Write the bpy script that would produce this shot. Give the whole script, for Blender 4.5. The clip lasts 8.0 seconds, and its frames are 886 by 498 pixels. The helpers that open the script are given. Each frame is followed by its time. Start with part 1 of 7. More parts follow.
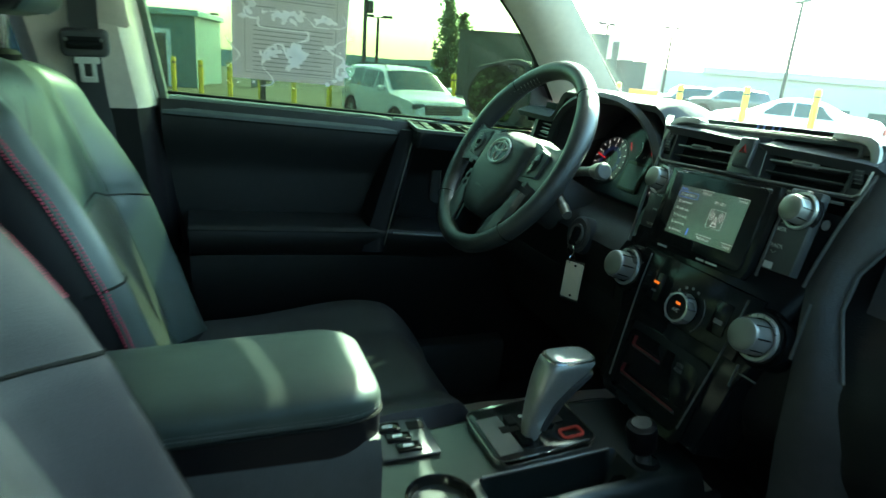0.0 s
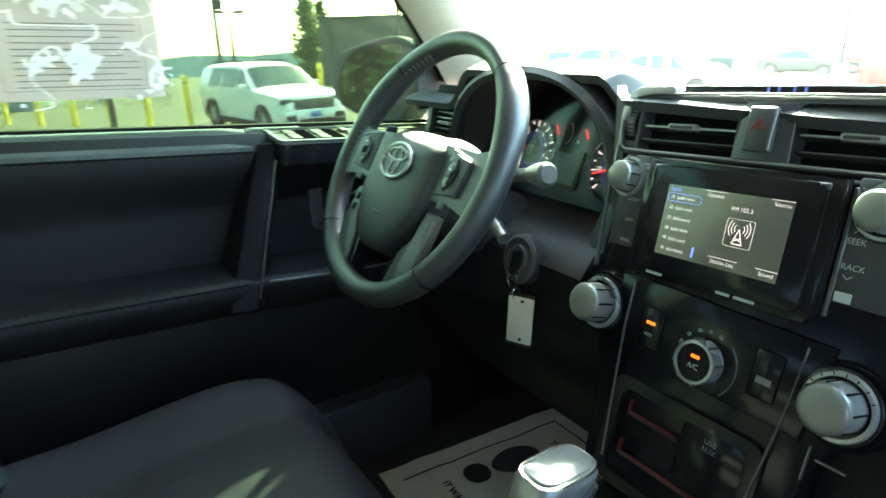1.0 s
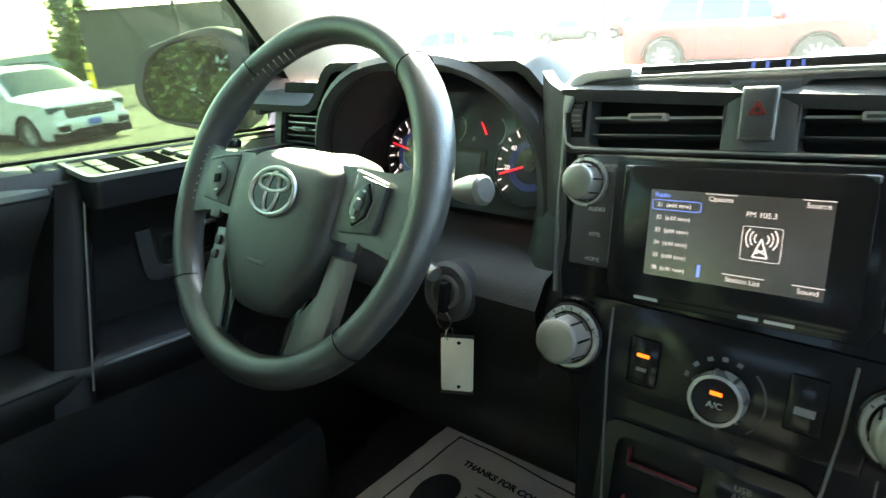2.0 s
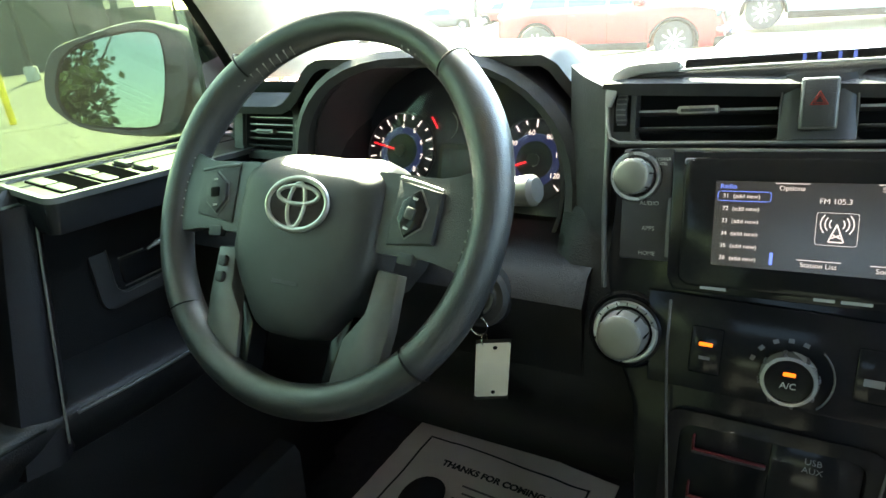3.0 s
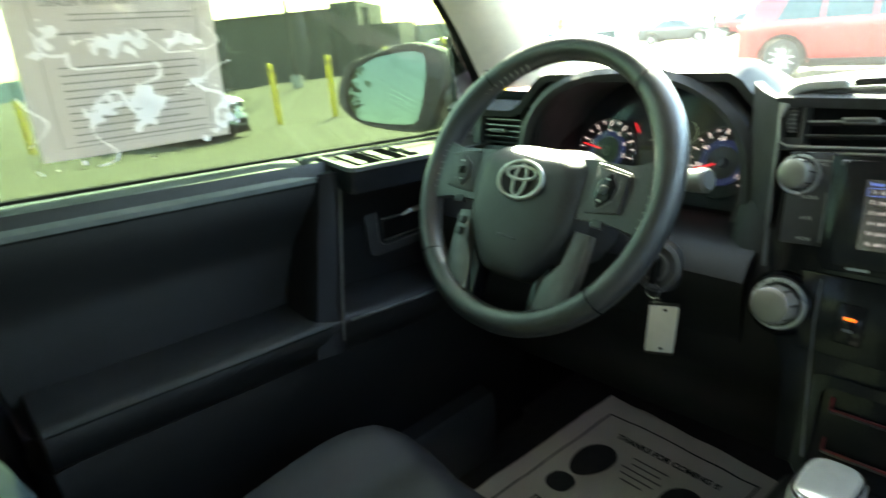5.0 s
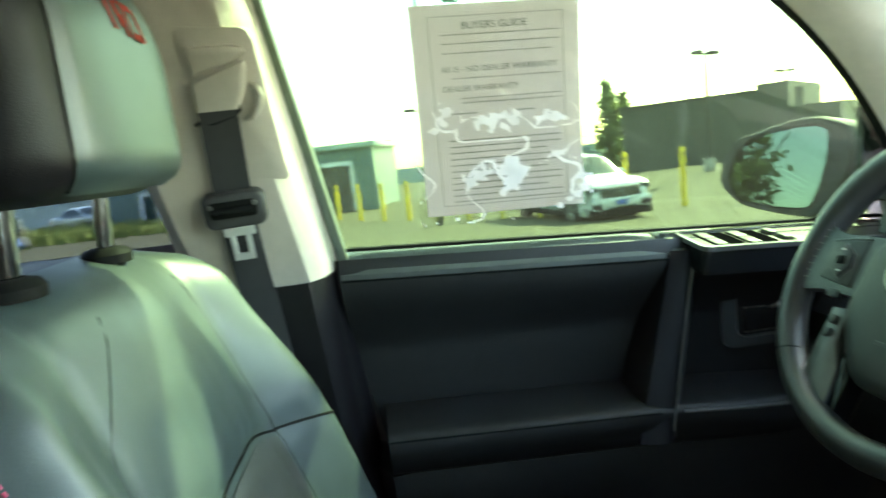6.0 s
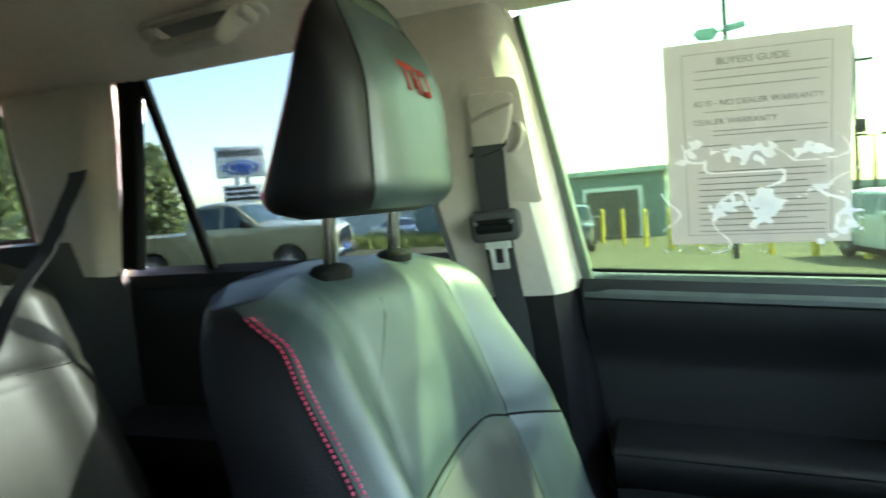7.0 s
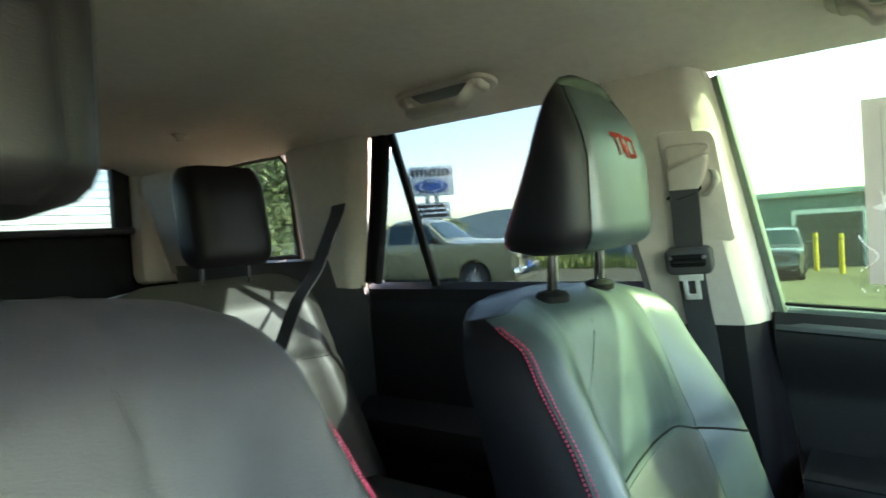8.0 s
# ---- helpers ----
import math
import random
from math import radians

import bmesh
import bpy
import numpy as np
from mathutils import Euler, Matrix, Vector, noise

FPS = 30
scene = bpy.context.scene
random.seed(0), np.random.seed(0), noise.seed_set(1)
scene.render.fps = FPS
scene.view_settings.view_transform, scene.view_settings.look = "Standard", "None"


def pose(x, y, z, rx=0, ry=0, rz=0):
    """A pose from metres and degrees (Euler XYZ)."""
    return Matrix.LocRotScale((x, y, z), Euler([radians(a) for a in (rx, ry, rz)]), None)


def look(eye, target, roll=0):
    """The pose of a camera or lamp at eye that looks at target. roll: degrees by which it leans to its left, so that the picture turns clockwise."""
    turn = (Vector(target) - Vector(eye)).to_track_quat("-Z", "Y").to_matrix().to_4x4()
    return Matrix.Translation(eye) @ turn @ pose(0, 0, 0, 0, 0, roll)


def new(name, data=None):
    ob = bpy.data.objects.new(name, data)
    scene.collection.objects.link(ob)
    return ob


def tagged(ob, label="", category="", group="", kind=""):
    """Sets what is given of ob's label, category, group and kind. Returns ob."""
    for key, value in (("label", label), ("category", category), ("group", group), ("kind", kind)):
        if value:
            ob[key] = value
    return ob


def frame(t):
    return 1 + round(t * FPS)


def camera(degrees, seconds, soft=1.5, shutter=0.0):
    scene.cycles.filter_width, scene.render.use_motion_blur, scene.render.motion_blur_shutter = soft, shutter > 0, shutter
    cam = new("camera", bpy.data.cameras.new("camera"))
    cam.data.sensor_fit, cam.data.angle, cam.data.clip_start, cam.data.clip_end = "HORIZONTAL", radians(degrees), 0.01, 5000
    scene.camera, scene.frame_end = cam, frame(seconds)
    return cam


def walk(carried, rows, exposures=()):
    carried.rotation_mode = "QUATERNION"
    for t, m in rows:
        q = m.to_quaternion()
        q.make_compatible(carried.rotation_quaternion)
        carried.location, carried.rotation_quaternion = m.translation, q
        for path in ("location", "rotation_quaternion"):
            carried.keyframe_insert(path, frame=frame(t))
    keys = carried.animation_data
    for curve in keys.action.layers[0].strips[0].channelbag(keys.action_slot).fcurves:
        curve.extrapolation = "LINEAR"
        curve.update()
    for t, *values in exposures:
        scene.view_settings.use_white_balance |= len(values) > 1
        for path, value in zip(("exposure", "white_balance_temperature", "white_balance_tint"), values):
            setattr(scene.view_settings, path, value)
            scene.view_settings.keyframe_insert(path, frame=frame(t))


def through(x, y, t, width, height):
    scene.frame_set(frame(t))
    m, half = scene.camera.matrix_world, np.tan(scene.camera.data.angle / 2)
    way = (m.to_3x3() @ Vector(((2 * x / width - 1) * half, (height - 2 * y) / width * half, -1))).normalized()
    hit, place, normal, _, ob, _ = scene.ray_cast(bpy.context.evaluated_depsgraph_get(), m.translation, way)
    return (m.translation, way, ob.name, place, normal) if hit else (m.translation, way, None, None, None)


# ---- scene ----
EXPOSURES = [(0.0, 4.45, 7400, 8), (0.7, 5.25, 7900, 19), (1.5, 5.85, 8400, 32), (3.5, 5.77, 8700, 36), (4.2, 5.72, 8700, 36), (5.5, 5.32, 8600, 31), (6.5, 5.34, 8400, 30), (8.0, 5.30, 8200, 30)]
cam = camera(70.91, 8.0, soft=1.5, shutter=0.4)
ROWS = [
    (0.0, 0.0360, -0.6387, 1.3668, -21.89, -17.56, 4.52),
    (0.5, 0.1254, -0.4706, 1.3457, -24.25, -17.52, 2.72),
    (1.0, 0.1565, -0.3428, 1.3546, -32.08, -18.68, -1.42),
    (1.5, 0.1891, -0.2359, 1.3516, -41.61, -19.47, -3.66),
    (1.7, 0.1987, -0.1984, 1.3570, -44.71, -20.20, -4.10),
    (2.8, 0.1421, -0.0142, 1.3623, -58.76, -22.01, -4.55),
    (3.0, 0.1348, -0.0007, 1.3744, -60.16, -22.67, -4.58),
    (3.5, 0.0789, 0.0078, 1.3913, -61.22, -23.23, -4.71),
    (4.0, 0.0082, -0.0147, 1.3936, -60.72, -22.92, -4.53),
    (4.2, -0.0128, -0.0355, 1.3994, -58.46, -23.20, -5.03),
    (5.3, -0.0282, -0.1385, 1.3910, -29.96, -16.32, -6.52),
    (5.5, -0.0089, -0.1295, 1.3741, -22.03, -13.36, -7.28),
    (6.0, 0.0343, -0.1588, 1.3765, -5.21, -8.89, -6.45),
    (6.5, 0.0715, -0.1940, 1.3726, 8.31, -5.84, -5.49),
    (7.0, 0.0978, -0.2544, 1.3768, 20.24, -4.34, -4.65),
    (7.5, 0.1260, -0.3343, 1.3862, 30.61, -2.02, -4.18),
    (8.0, 0.1451, -0.4352, 1.4065, 36.67, -1.48, -3.63),
]
walk(cam, [(t, pose(x, y, z, 90 + pitch, 0, yaw) @ pose(0, 0, 0, 0, 0, roll)) for t, x, y, z, yaw, pitch, roll in ROWS], EXPOSURES)

# ---- world and sun ----
SUN_AZ, SUN_EL = radians(40), radians(39)      # from +x towards +y
world = bpy.data.worlds.new("sky")
scene.world = world
world.use_nodes = True
wn, wl = world.node_tree.nodes, world.node_tree.links
sky = wn.new("ShaderNodeTexSky")
sky.sky_type, sky.sun_disc = "NISHITA", False
sky.sun_elevation, sky.sun_rotation = SUN_EL, radians(90) - SUN_AZ
sky.air_density, sky.dust_density, sky.ozone_density = 1.0, 1.2, 1.0
wn["Background"].inputs[1].default_value = 0.15
wl.new(sky.outputs[0], wn["Background"].inputs[0])

sun_data = bpy.data.lights.new("sun", "SUN")
sun_data.energy, sun_data.angle, sun_data.color = 3.2, radians(0.8), (1.0, 0.93, 0.82)
sun = new("sun", sun_data)
sun.matrix_world = look((math.cos(SUN_EL) * math.cos(SUN_AZ) * 50, math.cos(SUN_EL) * math.sin(SUN_AZ) * 50, math.sin(SUN_EL) * 50), (0, 0, 0))


# ---- materials ----
def mat(name, color, rough=0.5, metal=0.0, vary=0.12, scale=30.0, bump=0.0, bump_scale=400.0, coat=0.0, spec=0.5):
    """A surface with tone variation at two scales, uneven gloss and a fine relief."""
    m = bpy.data.materials.new(name)
    m.use_nodes = True
    n, l = m.node_tree.nodes, m.node_tree.links
    b = n["Principled BSDF"]
    b.inputs["Roughness"].default_value, b.inputs["Metallic"].default_value = rough, metal
    b.inputs["Coat Weight"].default_value, b.inputs["Coat Roughness"].default_value = coat, 0.08
    b.inputs["Specular IOR Level"].default_value = spec
    geo = n.new("ShaderNodeTexCoord")
    big, fine = n.new("ShaderNodeTexNoise"), n.new("ShaderNodeTexNoise")
    big.inputs["Scale"].default_value, fine.inputs["Scale"].default_value = scale * 0.2, scale * 2.0
    big.inputs["Detail"].default_value, fine.inputs["Detail"].default_value = 4, 3
    l.new(geo.outputs["Object"], big.inputs["Vector"]), l.new(geo.outputs["Object"], fine.inputs["Vector"])
    add = n.new("ShaderNodeMath")
    add.operation = "ADD"
    l.new(big.outputs["Fac"], add.inputs[0]), l.new(fine.outputs["Fac"], add.inputs[1])
    ramp = n.new("ShaderNodeMapRange")
    ramp.inputs["From Min"].default_value, ramp.inputs["From Max"].default_value = 0.7, 1.3
    ramp.inputs["To Min"].default_value, ramp.inputs["To Max"].default_value = 1 - vary, 1 + vary
    l.new(add.outputs[0], ramp.inputs["Value"])
    mul = n.new("ShaderNodeVectorMath")
    mul.operation = "SCALE"
    mul.inputs[0].default_value = color
    l.new(ramp.outputs[0], mul.inputs["Scale"])
    l.new(mul.outputs[0], b.inputs["Base Color"])
    gl = n.new("ShaderNodeMapRange")
    gl.inputs["To Min"].default_value, gl.inputs["To Max"].default_value = max(rough * 0.8, 0.02), min(rough * 1.2, 1)
    l.new(big.outputs["Fac"], gl.inputs["Value"])
    l.new(gl.outputs[0], b.inputs["Roughness"])
    if bump:
        tex, bp = n.new("ShaderNodeTexNoise"), n.new("ShaderNodeBump")
        tex.inputs["Scale"].default_value = bump_scale
        bp.inputs["Strength"].default_value, bp.inputs["Distance"].default_value = bump, 0.002
        l.new(geo.outputs["Object"], tex.inputs["Vector"])
        l.new(tex.outputs["Fac"], bp.inputs["Height"])
        l.new(bp.outputs[0], b.inputs["Normal"])
    return m


def glow(name, color, strength, rough=0.5):
    m = bpy.data.materials.new(name)
    m.use_nodes = True
    b = m.node_tree.nodes["Principled BSDF"]
    b.inputs["Base Color"].default_value = (*[c * 0.3 for c in color], 1)
    b.inputs["Roughness"].default_value = rough
    b.inputs["Emission Color"].default_value, b.inputs["Emission Strength"].default_value = (*color, 1), strength
    return m


def glass(name, tint, low=0.02, high=0.35, blend=0.12, veil=0.0):
    """A thin pane: tinted clear sheet with a Fresnel sheen."""
    m = bpy.data.materials.new(name)
    m.use_nodes = True
    n, l = m.node_tree.nodes, m.node_tree.links
    n.remove(n["Principled BSDF"])
    clear, shine, mix, fr = n.new("ShaderNodeBsdfTransparent"), n.new("ShaderNodeBsdfGlossy"), n.new("ShaderNodeMixShader"), n.new("ShaderNodeLayerWeight")
    clear.inputs["Color"].default_value = (*tint, 1)
    shine.inputs["Roughness"].default_value = 0.01
    fr.inputs["Blend"].default_value = blend
    rng = n.new("ShaderNodeMapRange")
    rng.inputs["To Min"].default_value, rng.inputs["To Max"].default_value = low, high
    l.new(fr.outputs["Facing"], rng.inputs["Value"])
    l.new(rng.outputs[0], mix.inputs[0]), l.new(clear.outputs[0], mix.inputs[1]), l.new(shine.outputs[0], mix.inputs[2])
    out = mix
    if veil:
        # a thin made-up film that scatters light, standing in for glare haze
        film, thin, out = n.new("ShaderNodeTexNoise"), n.new("ShaderNodeBsdfTranslucent"), n.new("ShaderNodeMixShader")
        amount = n.new("ShaderNodeMapRange")
        film.inputs["Scale"].default_value = 6
        thin.inputs["Color"].default_value = (0.8, 0.78, 0.74, 1)
        amount.inputs["To Min"].default_value, amount.inputs["To Max"].default_value = veil * 0.6, veil * 1.4
        l.new(film.outputs["Fac"], amount.inputs["Value"]), l.new(amount.outputs[0], out.inputs[0])
        l.new(mix.outputs[0], out.inputs[1]), l.new(thin.outputs[0], out.inputs[2])
    l.new(out.outputs[0], n["Material Output"].inputs["Surface"])
    return m


# Black leather with the teal of the window light tinted into its colour.
M_LEATHER = mat("teal_cast_leather", (0.028, 0.044, 0.046), 0.42, vary=0.14, scale=16, bump=0.09, bump_scale=650, spec=0.65)
# Same leather as the seats, in a warm tone standing in for sunlight.
M_BENCH = mat("sun_toned_bench", (0.031, 0.030, 0.023), 0.46, vary=0.14, scale=16, bump=0.09, bump_scale=650, spec=0.5)
M_RIM = mat("rim_leather", (0.034, 0.034, 0.035), 0.32, vary=0.15, scale=25, bump=0.30, bump_scale=900, spec=0.85)
# Matte, darker, faintly purple copy of the seat leather, standing in for shade.
M_CUSHION = mat("shade_toned_leather", (0.026, 0.024, 0.030), 0.50, vary=0.14, scale=16, bump=0.15, bump_scale=650, spec=0.30)
# Lid leather, with the same teal window light in its colour.
M_LID = mat("teal_cast_lid", (0.032, 0.044, 0.040), 0.46, vary=0.14, scale=16, bump=0.08, bump_scale=650, spec=0.5)
M_INSERT = mat("perforated_leather", (0.044, 0.044, 0.044), 0.46, vary=0.12, scale=20, bump=0.35, bump_scale=1200)
M_RECESS_SHADE = mat("recess_shade_grey", (0.16, 0.155, 0.145), 0.5, vary=0.08, scale=20, bump=0.25, bump_scale=700)
M_THREAD = mat("red_thread", (0.46, 0.030, 0.085), 0.7)
M_REDPRINT = mat("red_embroidery", (0.55, 0.035, 0.02), 0.8, bump=0.5, bump_scale=900)
M_PLASTIC = mat("black_plastic", (0.050, 0.049, 0.051), 0.40, vary=0.1, bump=0.3, bump_scale=900)
M_MATTE = mat("matte_console_plastic", (0.050, 0.050, 0.052), 0.62, vary=0.15, bump=0.35, bump_scale=900, spec=0.25)
M_SOFT = mat("soft_black_panel", (0.048, 0.047, 0.049), 0.5, vary=0.15, bump=0.35, bump_scale=600)
# Darker copy of the soft panel; its blackness stands in for shade.
M_DOORSKIN = mat("shade_black_panel", (0.0095, 0.009, 0.010), 0.5, vary=0.15, bump=0.35, bump_scale=600, spec=0.36)
M_GLOSS = mat("gloss_black", (0.011, 0.011, 0.012), 0.14, vary=0.05, spec=0.28)
M_SATIN_BLACK = mat("dark_satin_plastic", (0.070, 0.073, 0.078), 0.30, 0.2, vary=0.08)
M_SPOKE = mat("dark_satin_spoke", (0.125, 0.125, 0.122), 0.36, 0.4)
# Vinyl of the seat sides, darkened so that it also stands for shade.
M_VINYL = mat("shade_dark_vinyl", (0.0090, 0.0075, 0.0095), 0.42, vary=0.12, scale=18, bump=0.18, bump_scale=700, spec=0.18)
M_SATIN = mat("satin_grey_trim", (0.17, 0.168, 0.165), 0.32, 0.5)
M_SILVER = mat("silver_paint", (0.46, 0.45, 0.43), 0.28, 0.60, vary=0.05)
M_CHROME = mat("chrome", (0.8, 0.8, 0.8), 0.08, 1.0, vary=0.03)
M_BEIGE = mat("grey_beige_trim", (0.53, 0.455, 0.395), 0.6, vary=0.06, bump=0.3, bump_scale=700)
M_CLOTH = mat("headliner_cloth", (0.70, 0.605, 0.53), 0.95, vary=0.06, bump=0.5, bump_scale=900)
M_CARPET = mat("black_carpet", (0.034, 0.033, 0.036), 0.95, vary=0.3, bump=1.0, bump_scale=500)
M_WEB = mat("belt_webbing", (0.035, 0.035, 0.037), 0.7, vary=0.1, bump=0.6, bump_scale=900)
M_RUBBER = mat("rubber_seal", (0.007, 0.007, 0.007), 0.7, spec=0.10)
M_PAPER = mat("paper", (0.82, 0.80, 0.76), 0.8, vary=0.04, scale=12)
M_INK = mat("ink", (0.03, 0.03, 0.035), 0.8)
M_GREYINK = mat("faint_ink", (0.22, 0.21, 0.22), 0.8)
M_TAG = mat("key_tag", (0.75, 0.68, 0.55), 0.6, vary=0.04)
M_CARWHITE = mat("white_paint", (0.48, 0.49, 0.49), 0.3, coat=0.4, vary=0.03)
M_CARRED = mat("red_paint", (0.30, 0.008, 0.014), 0.30, coat=0.3, vary=0.05)
M_CARSILVER = mat("blue_grey_paint", (0.28, 0.33, 0.36), 0.25, 0.4, coat=0.8, vary=0.05)
M_CARTAN = mat("olive_tan_paint", (0.20, 0.19, 0.11), 0.3, 0.3, coat=0.6, vary=0.06)
M_CARDARK = mat("dark_paint", (0.03, 0.035, 0.04), 0.25, coat=0.8)
M_CARGLASS = mat("car_glass", (0.018, 0.046, 0.050), 0.08, spec=0.25)
M_TYRE = mat("tyre", (0.015, 0.015, 0.015), 0.8, bump=0.5)
M_YELLOW = mat("yellow_paint", (0.75, 0.47, 0.02), 0.45, vary=0.12, scale=6)
M_GREENWALL = mat("green_metal_siding", (0.10, 0.17, 0.16), 0.5, vary=0.08, scale=4)
M_DARKWALL = mat("dark_block_wall", (0.085, 0.08, 0.065), 0.85, vary=0.15, scale=2, bump=0.5, bump_scale=20)
M_TANWALL = mat("tan_block_wall", (0.33, 0.29, 0.25), 0.85, vary=0.1, scale=2)
M_POLE = mat("dark_steel", (0.03, 0.028, 0.025), 0.5, 0.3)
M_LEAF = mat("leaf", (0.18, 0.23, 0.115), 0.6, vary=0.35, scale=3)
leaf_n, leaf_l = M_LEAF.node_tree.nodes, M_LEAF.node_tree.links
thin, blend = leaf_n.new("ShaderNodeBsdfTranslucent"), leaf_n.new("ShaderNodeMixShader")
thin.inputs["Color"].default_value, blend.inputs[0].default_value = (0.26, 0.32, 0.14, 1), 0.5
leaf_l.new(leaf_n["Principled BSDF"].outputs[0], blend.inputs[1]), leaf_l.new(thin.outputs[0], blend.inputs[2])
leaf_l.new(blend.outputs[0], leaf_n["Material Output"].inputs["Surface"])
M_BARK = mat("bark", (0.09, 0.065, 0.045), 0.9, vary=0.3, bump=0.8, bump_scale=40)
# Haze of distance is put into this pale base colour.
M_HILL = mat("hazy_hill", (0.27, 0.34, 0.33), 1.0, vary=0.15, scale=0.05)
M_SIGN = mat("sign_face", (0.55, 0.57, 0.58), 0.5)
M_BLUE = mat("sign_blue", (0.02, 0.09, 0.32), 0.4)
M_GLASS = glass("side_glass", (0.245, 0.365, 0.285), veil=0.0018)
# Unseen front passenger pane, tinted to hold back light from that side.
M_PASSENGER_DIM = glass("passenger_dim_glass", (0.25, 0.335, 0.34))
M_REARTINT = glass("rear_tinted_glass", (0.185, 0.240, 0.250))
# Unseen right rear panes, made darker to hold back light from there.
M_LIGHTCUT = glass("light_cut_glass", (0.13, 0.16, 0.16))
# Yellow of sun through the tinted glass is put into this colour.
M_PANEL = mat("sun_yellow_satin", (0.040, 0.038, 0.021), 0.46, 0.0, vary=0.08)
M_WELL = mat("well_shade_black", (0.004, 0.004, 0.004), 1.0, spec=0.0)
M_SHIELD = glass("windshield_glass", (0.70, 0.89, 0.84), veil=0.003)
M_MIRROR = mat("mirror", (0.115, 0.160, 0.165), 0.01, 1.0, vary=0.0)
M_LCD = mat("dim_lcd", (0.085, 0.095, 0.095), 0.3, vary=0.04)
M_SCREEN = glow("screen_dark", (0.035, 0.036, 0.034), 0.014, 0.24)
for socket, value in (("Specular IOR Level", 1.0), ("Coat Weight", 1.0), ("Coat Roughness", 0.20), ("Coat IOR", 1.75)):
    M_SCREEN.node_tree.nodes["Principled BSDF"].inputs[socket].default_value = value
M_WHITEPRINT = mat("white_print", (0.62, 0.62, 0.60), 0.5)
M_GLOWWHITE = glow("screen_white", (0.75, 0.80, 0.80), 0.022)
M_GLOWBLUE = glow("screen_blue", (0.10, 0.25, 0.9), 0.035)
M_AMBER = glow("amber_lamp", (1.0, 0.20, 0.02), 0.046)
M_NEEDLE = glow("red_needle", (0.9, 0.03, 0.04), 0.035)
M_REDLINE = mat("red_trim", (0.16, 0.005, 0.01), 0.5)
M_DIAL = mat("dial_face", (0.012, 0.014, 0.022), 0.4)
M_TICK = glow("lit_tick", (0.85, 0.9, 0.9), 0.035)
M_KNOBFACE = mat("olive_grey_satin", (0.24, 0.235, 0.20), 0.38, 0.35, vary=0.08)
M_CAP = mat("glossy_grey_cap", (0.13, 0.14, 0.14), 0.12, vary=0.06, spec=0.7)
M_EDGE = mat("pale_satin_edge", (0.42, 0.41, 0.39), 0.35, 0.3, vary=0.05)
M_CLOCK = glow("clock_blue", (0.06, 0.15, 0.6), 0.016)
M_HUB = mat("grained_hub_pad", (0.034, 0.036, 0.036), 0.46, vary=0.12, bump=0.22, bump_scale=900, spec=0.5)
M_SEAL = mat("grey_green_seal", (0.10, 0.125, 0.105), 0.5)
# Sunlit look of the weatherstrip is put into this pale yellow.
M_STRIP = mat("sunlit_strip_pale", (0.50, 0.49, 0.38), 0.5)
M_DIALBLUE = glow("dial_blue", (0.03, 0.06, 0.20), 0.008)
M_COVER = glass("gauge_cover_plastic", (0.96, 0.96, 0.96), 0.012, 0.09, 0.2)
M_CLEAR = glass("plastic_sleeve", (0.97, 0.97, 0.98), 0.06, 0.85, 0.35)


def ground_mat():
    m = mat("asphalt", (0.072, 0.068, 0.042), 0.95, vary=0.16, scale=1.2, bump=0.6, bump_scale=60, spec=0.12)
    return m


M_ASPHALT = ground_mat()

# ---- mesh helpers ----
CY = -0.022        # the car's middle line
IDENT = Matrix.Identity(4)


def mesh_of(name, bm, material, smooth=True, angle=40):
    bmesh.ops.recalc_face_normals(bm, faces=bm.faces)
    if smooth:
        for f in bm.faces:
            f.smooth = True
        for e in bm.edges:
            if len(e.link_faces) == 2 and e.calc_face_angle(0) > radians(angle):
                e.smooth = False
    me = bpy.data.meshes.new(name)
    bm.to_mesh(me)
    bm.free()
    me.materials.append(material)
    return me


def part(name, bm, material, parent=None, label="", smooth=True):
    ob = new(name, mesh_of(name, bm, material, smooth))
    if parent is not None:
        ob.parent = parent
    if label:
        ob["label"] = label
    return ob


def thing(name, label, category, at=None, group="", kind=""):
    ob = new(name)
    ob.empty_display_size = 0.05
    if at is not None:
        ob.matrix_world = at if isinstance(at, Matrix) else Matrix.Translation(at)
    return tagged(ob, label, category, group, kind)


def box(x0, x1, y0, y1, z0, z1, bevel=0.0, seg=2, m=IDENT, into=None):
    bm = bmesh.new()
    bmesh.ops.create_cube(bm, size=1, matrix=Matrix.Translation(((x0 + x1) / 2, (y0 + y1) / 2, (z0 + z1) / 2)) @ Matrix.Diagonal((abs(x1 - x0), abs(y1 - y0), abs(z1 - z0), 1)))
    if bevel:
        bmesh.ops.bevel(bm, geom=bm.edges[:], offset=bevel, segments=seg, affect="EDGES", profile=0.5)
    return merge(bm, m, into)


def merge(bm, m=IDENT, into=None):
    if m is not IDENT:
        bmesh.ops.transform(bm, matrix=m, verts=bm.verts)
    if into is None:
        return bm
    me = bpy.data.meshes.new("tmp")
    bm.to_mesh(me)
    bm.free()
    into.from_mesh(me)
    bpy.data.meshes.remove(me)
    return into


def loft(rings, closed=True, caps=True, m=IDENT, into=None):
    """Skins rings (lists of points, one length) into a surface."""
    bm = bmesh.new()
    rows = [[bm.verts.new(p) for p in r] for r in rings]
    k = len(rows[0])
    for a, b in zip(rows, rows[1:]):
        for i in range(k if closed else k - 1):
            j = (i + 1) % k
            bm.faces.new((a[i], a[j], b[j], b[i]))
    if caps and closed:
        bm.faces.new(rows[0][::-1])
        bm.faces.new(rows[-1])
    return merge(bm, m, into)


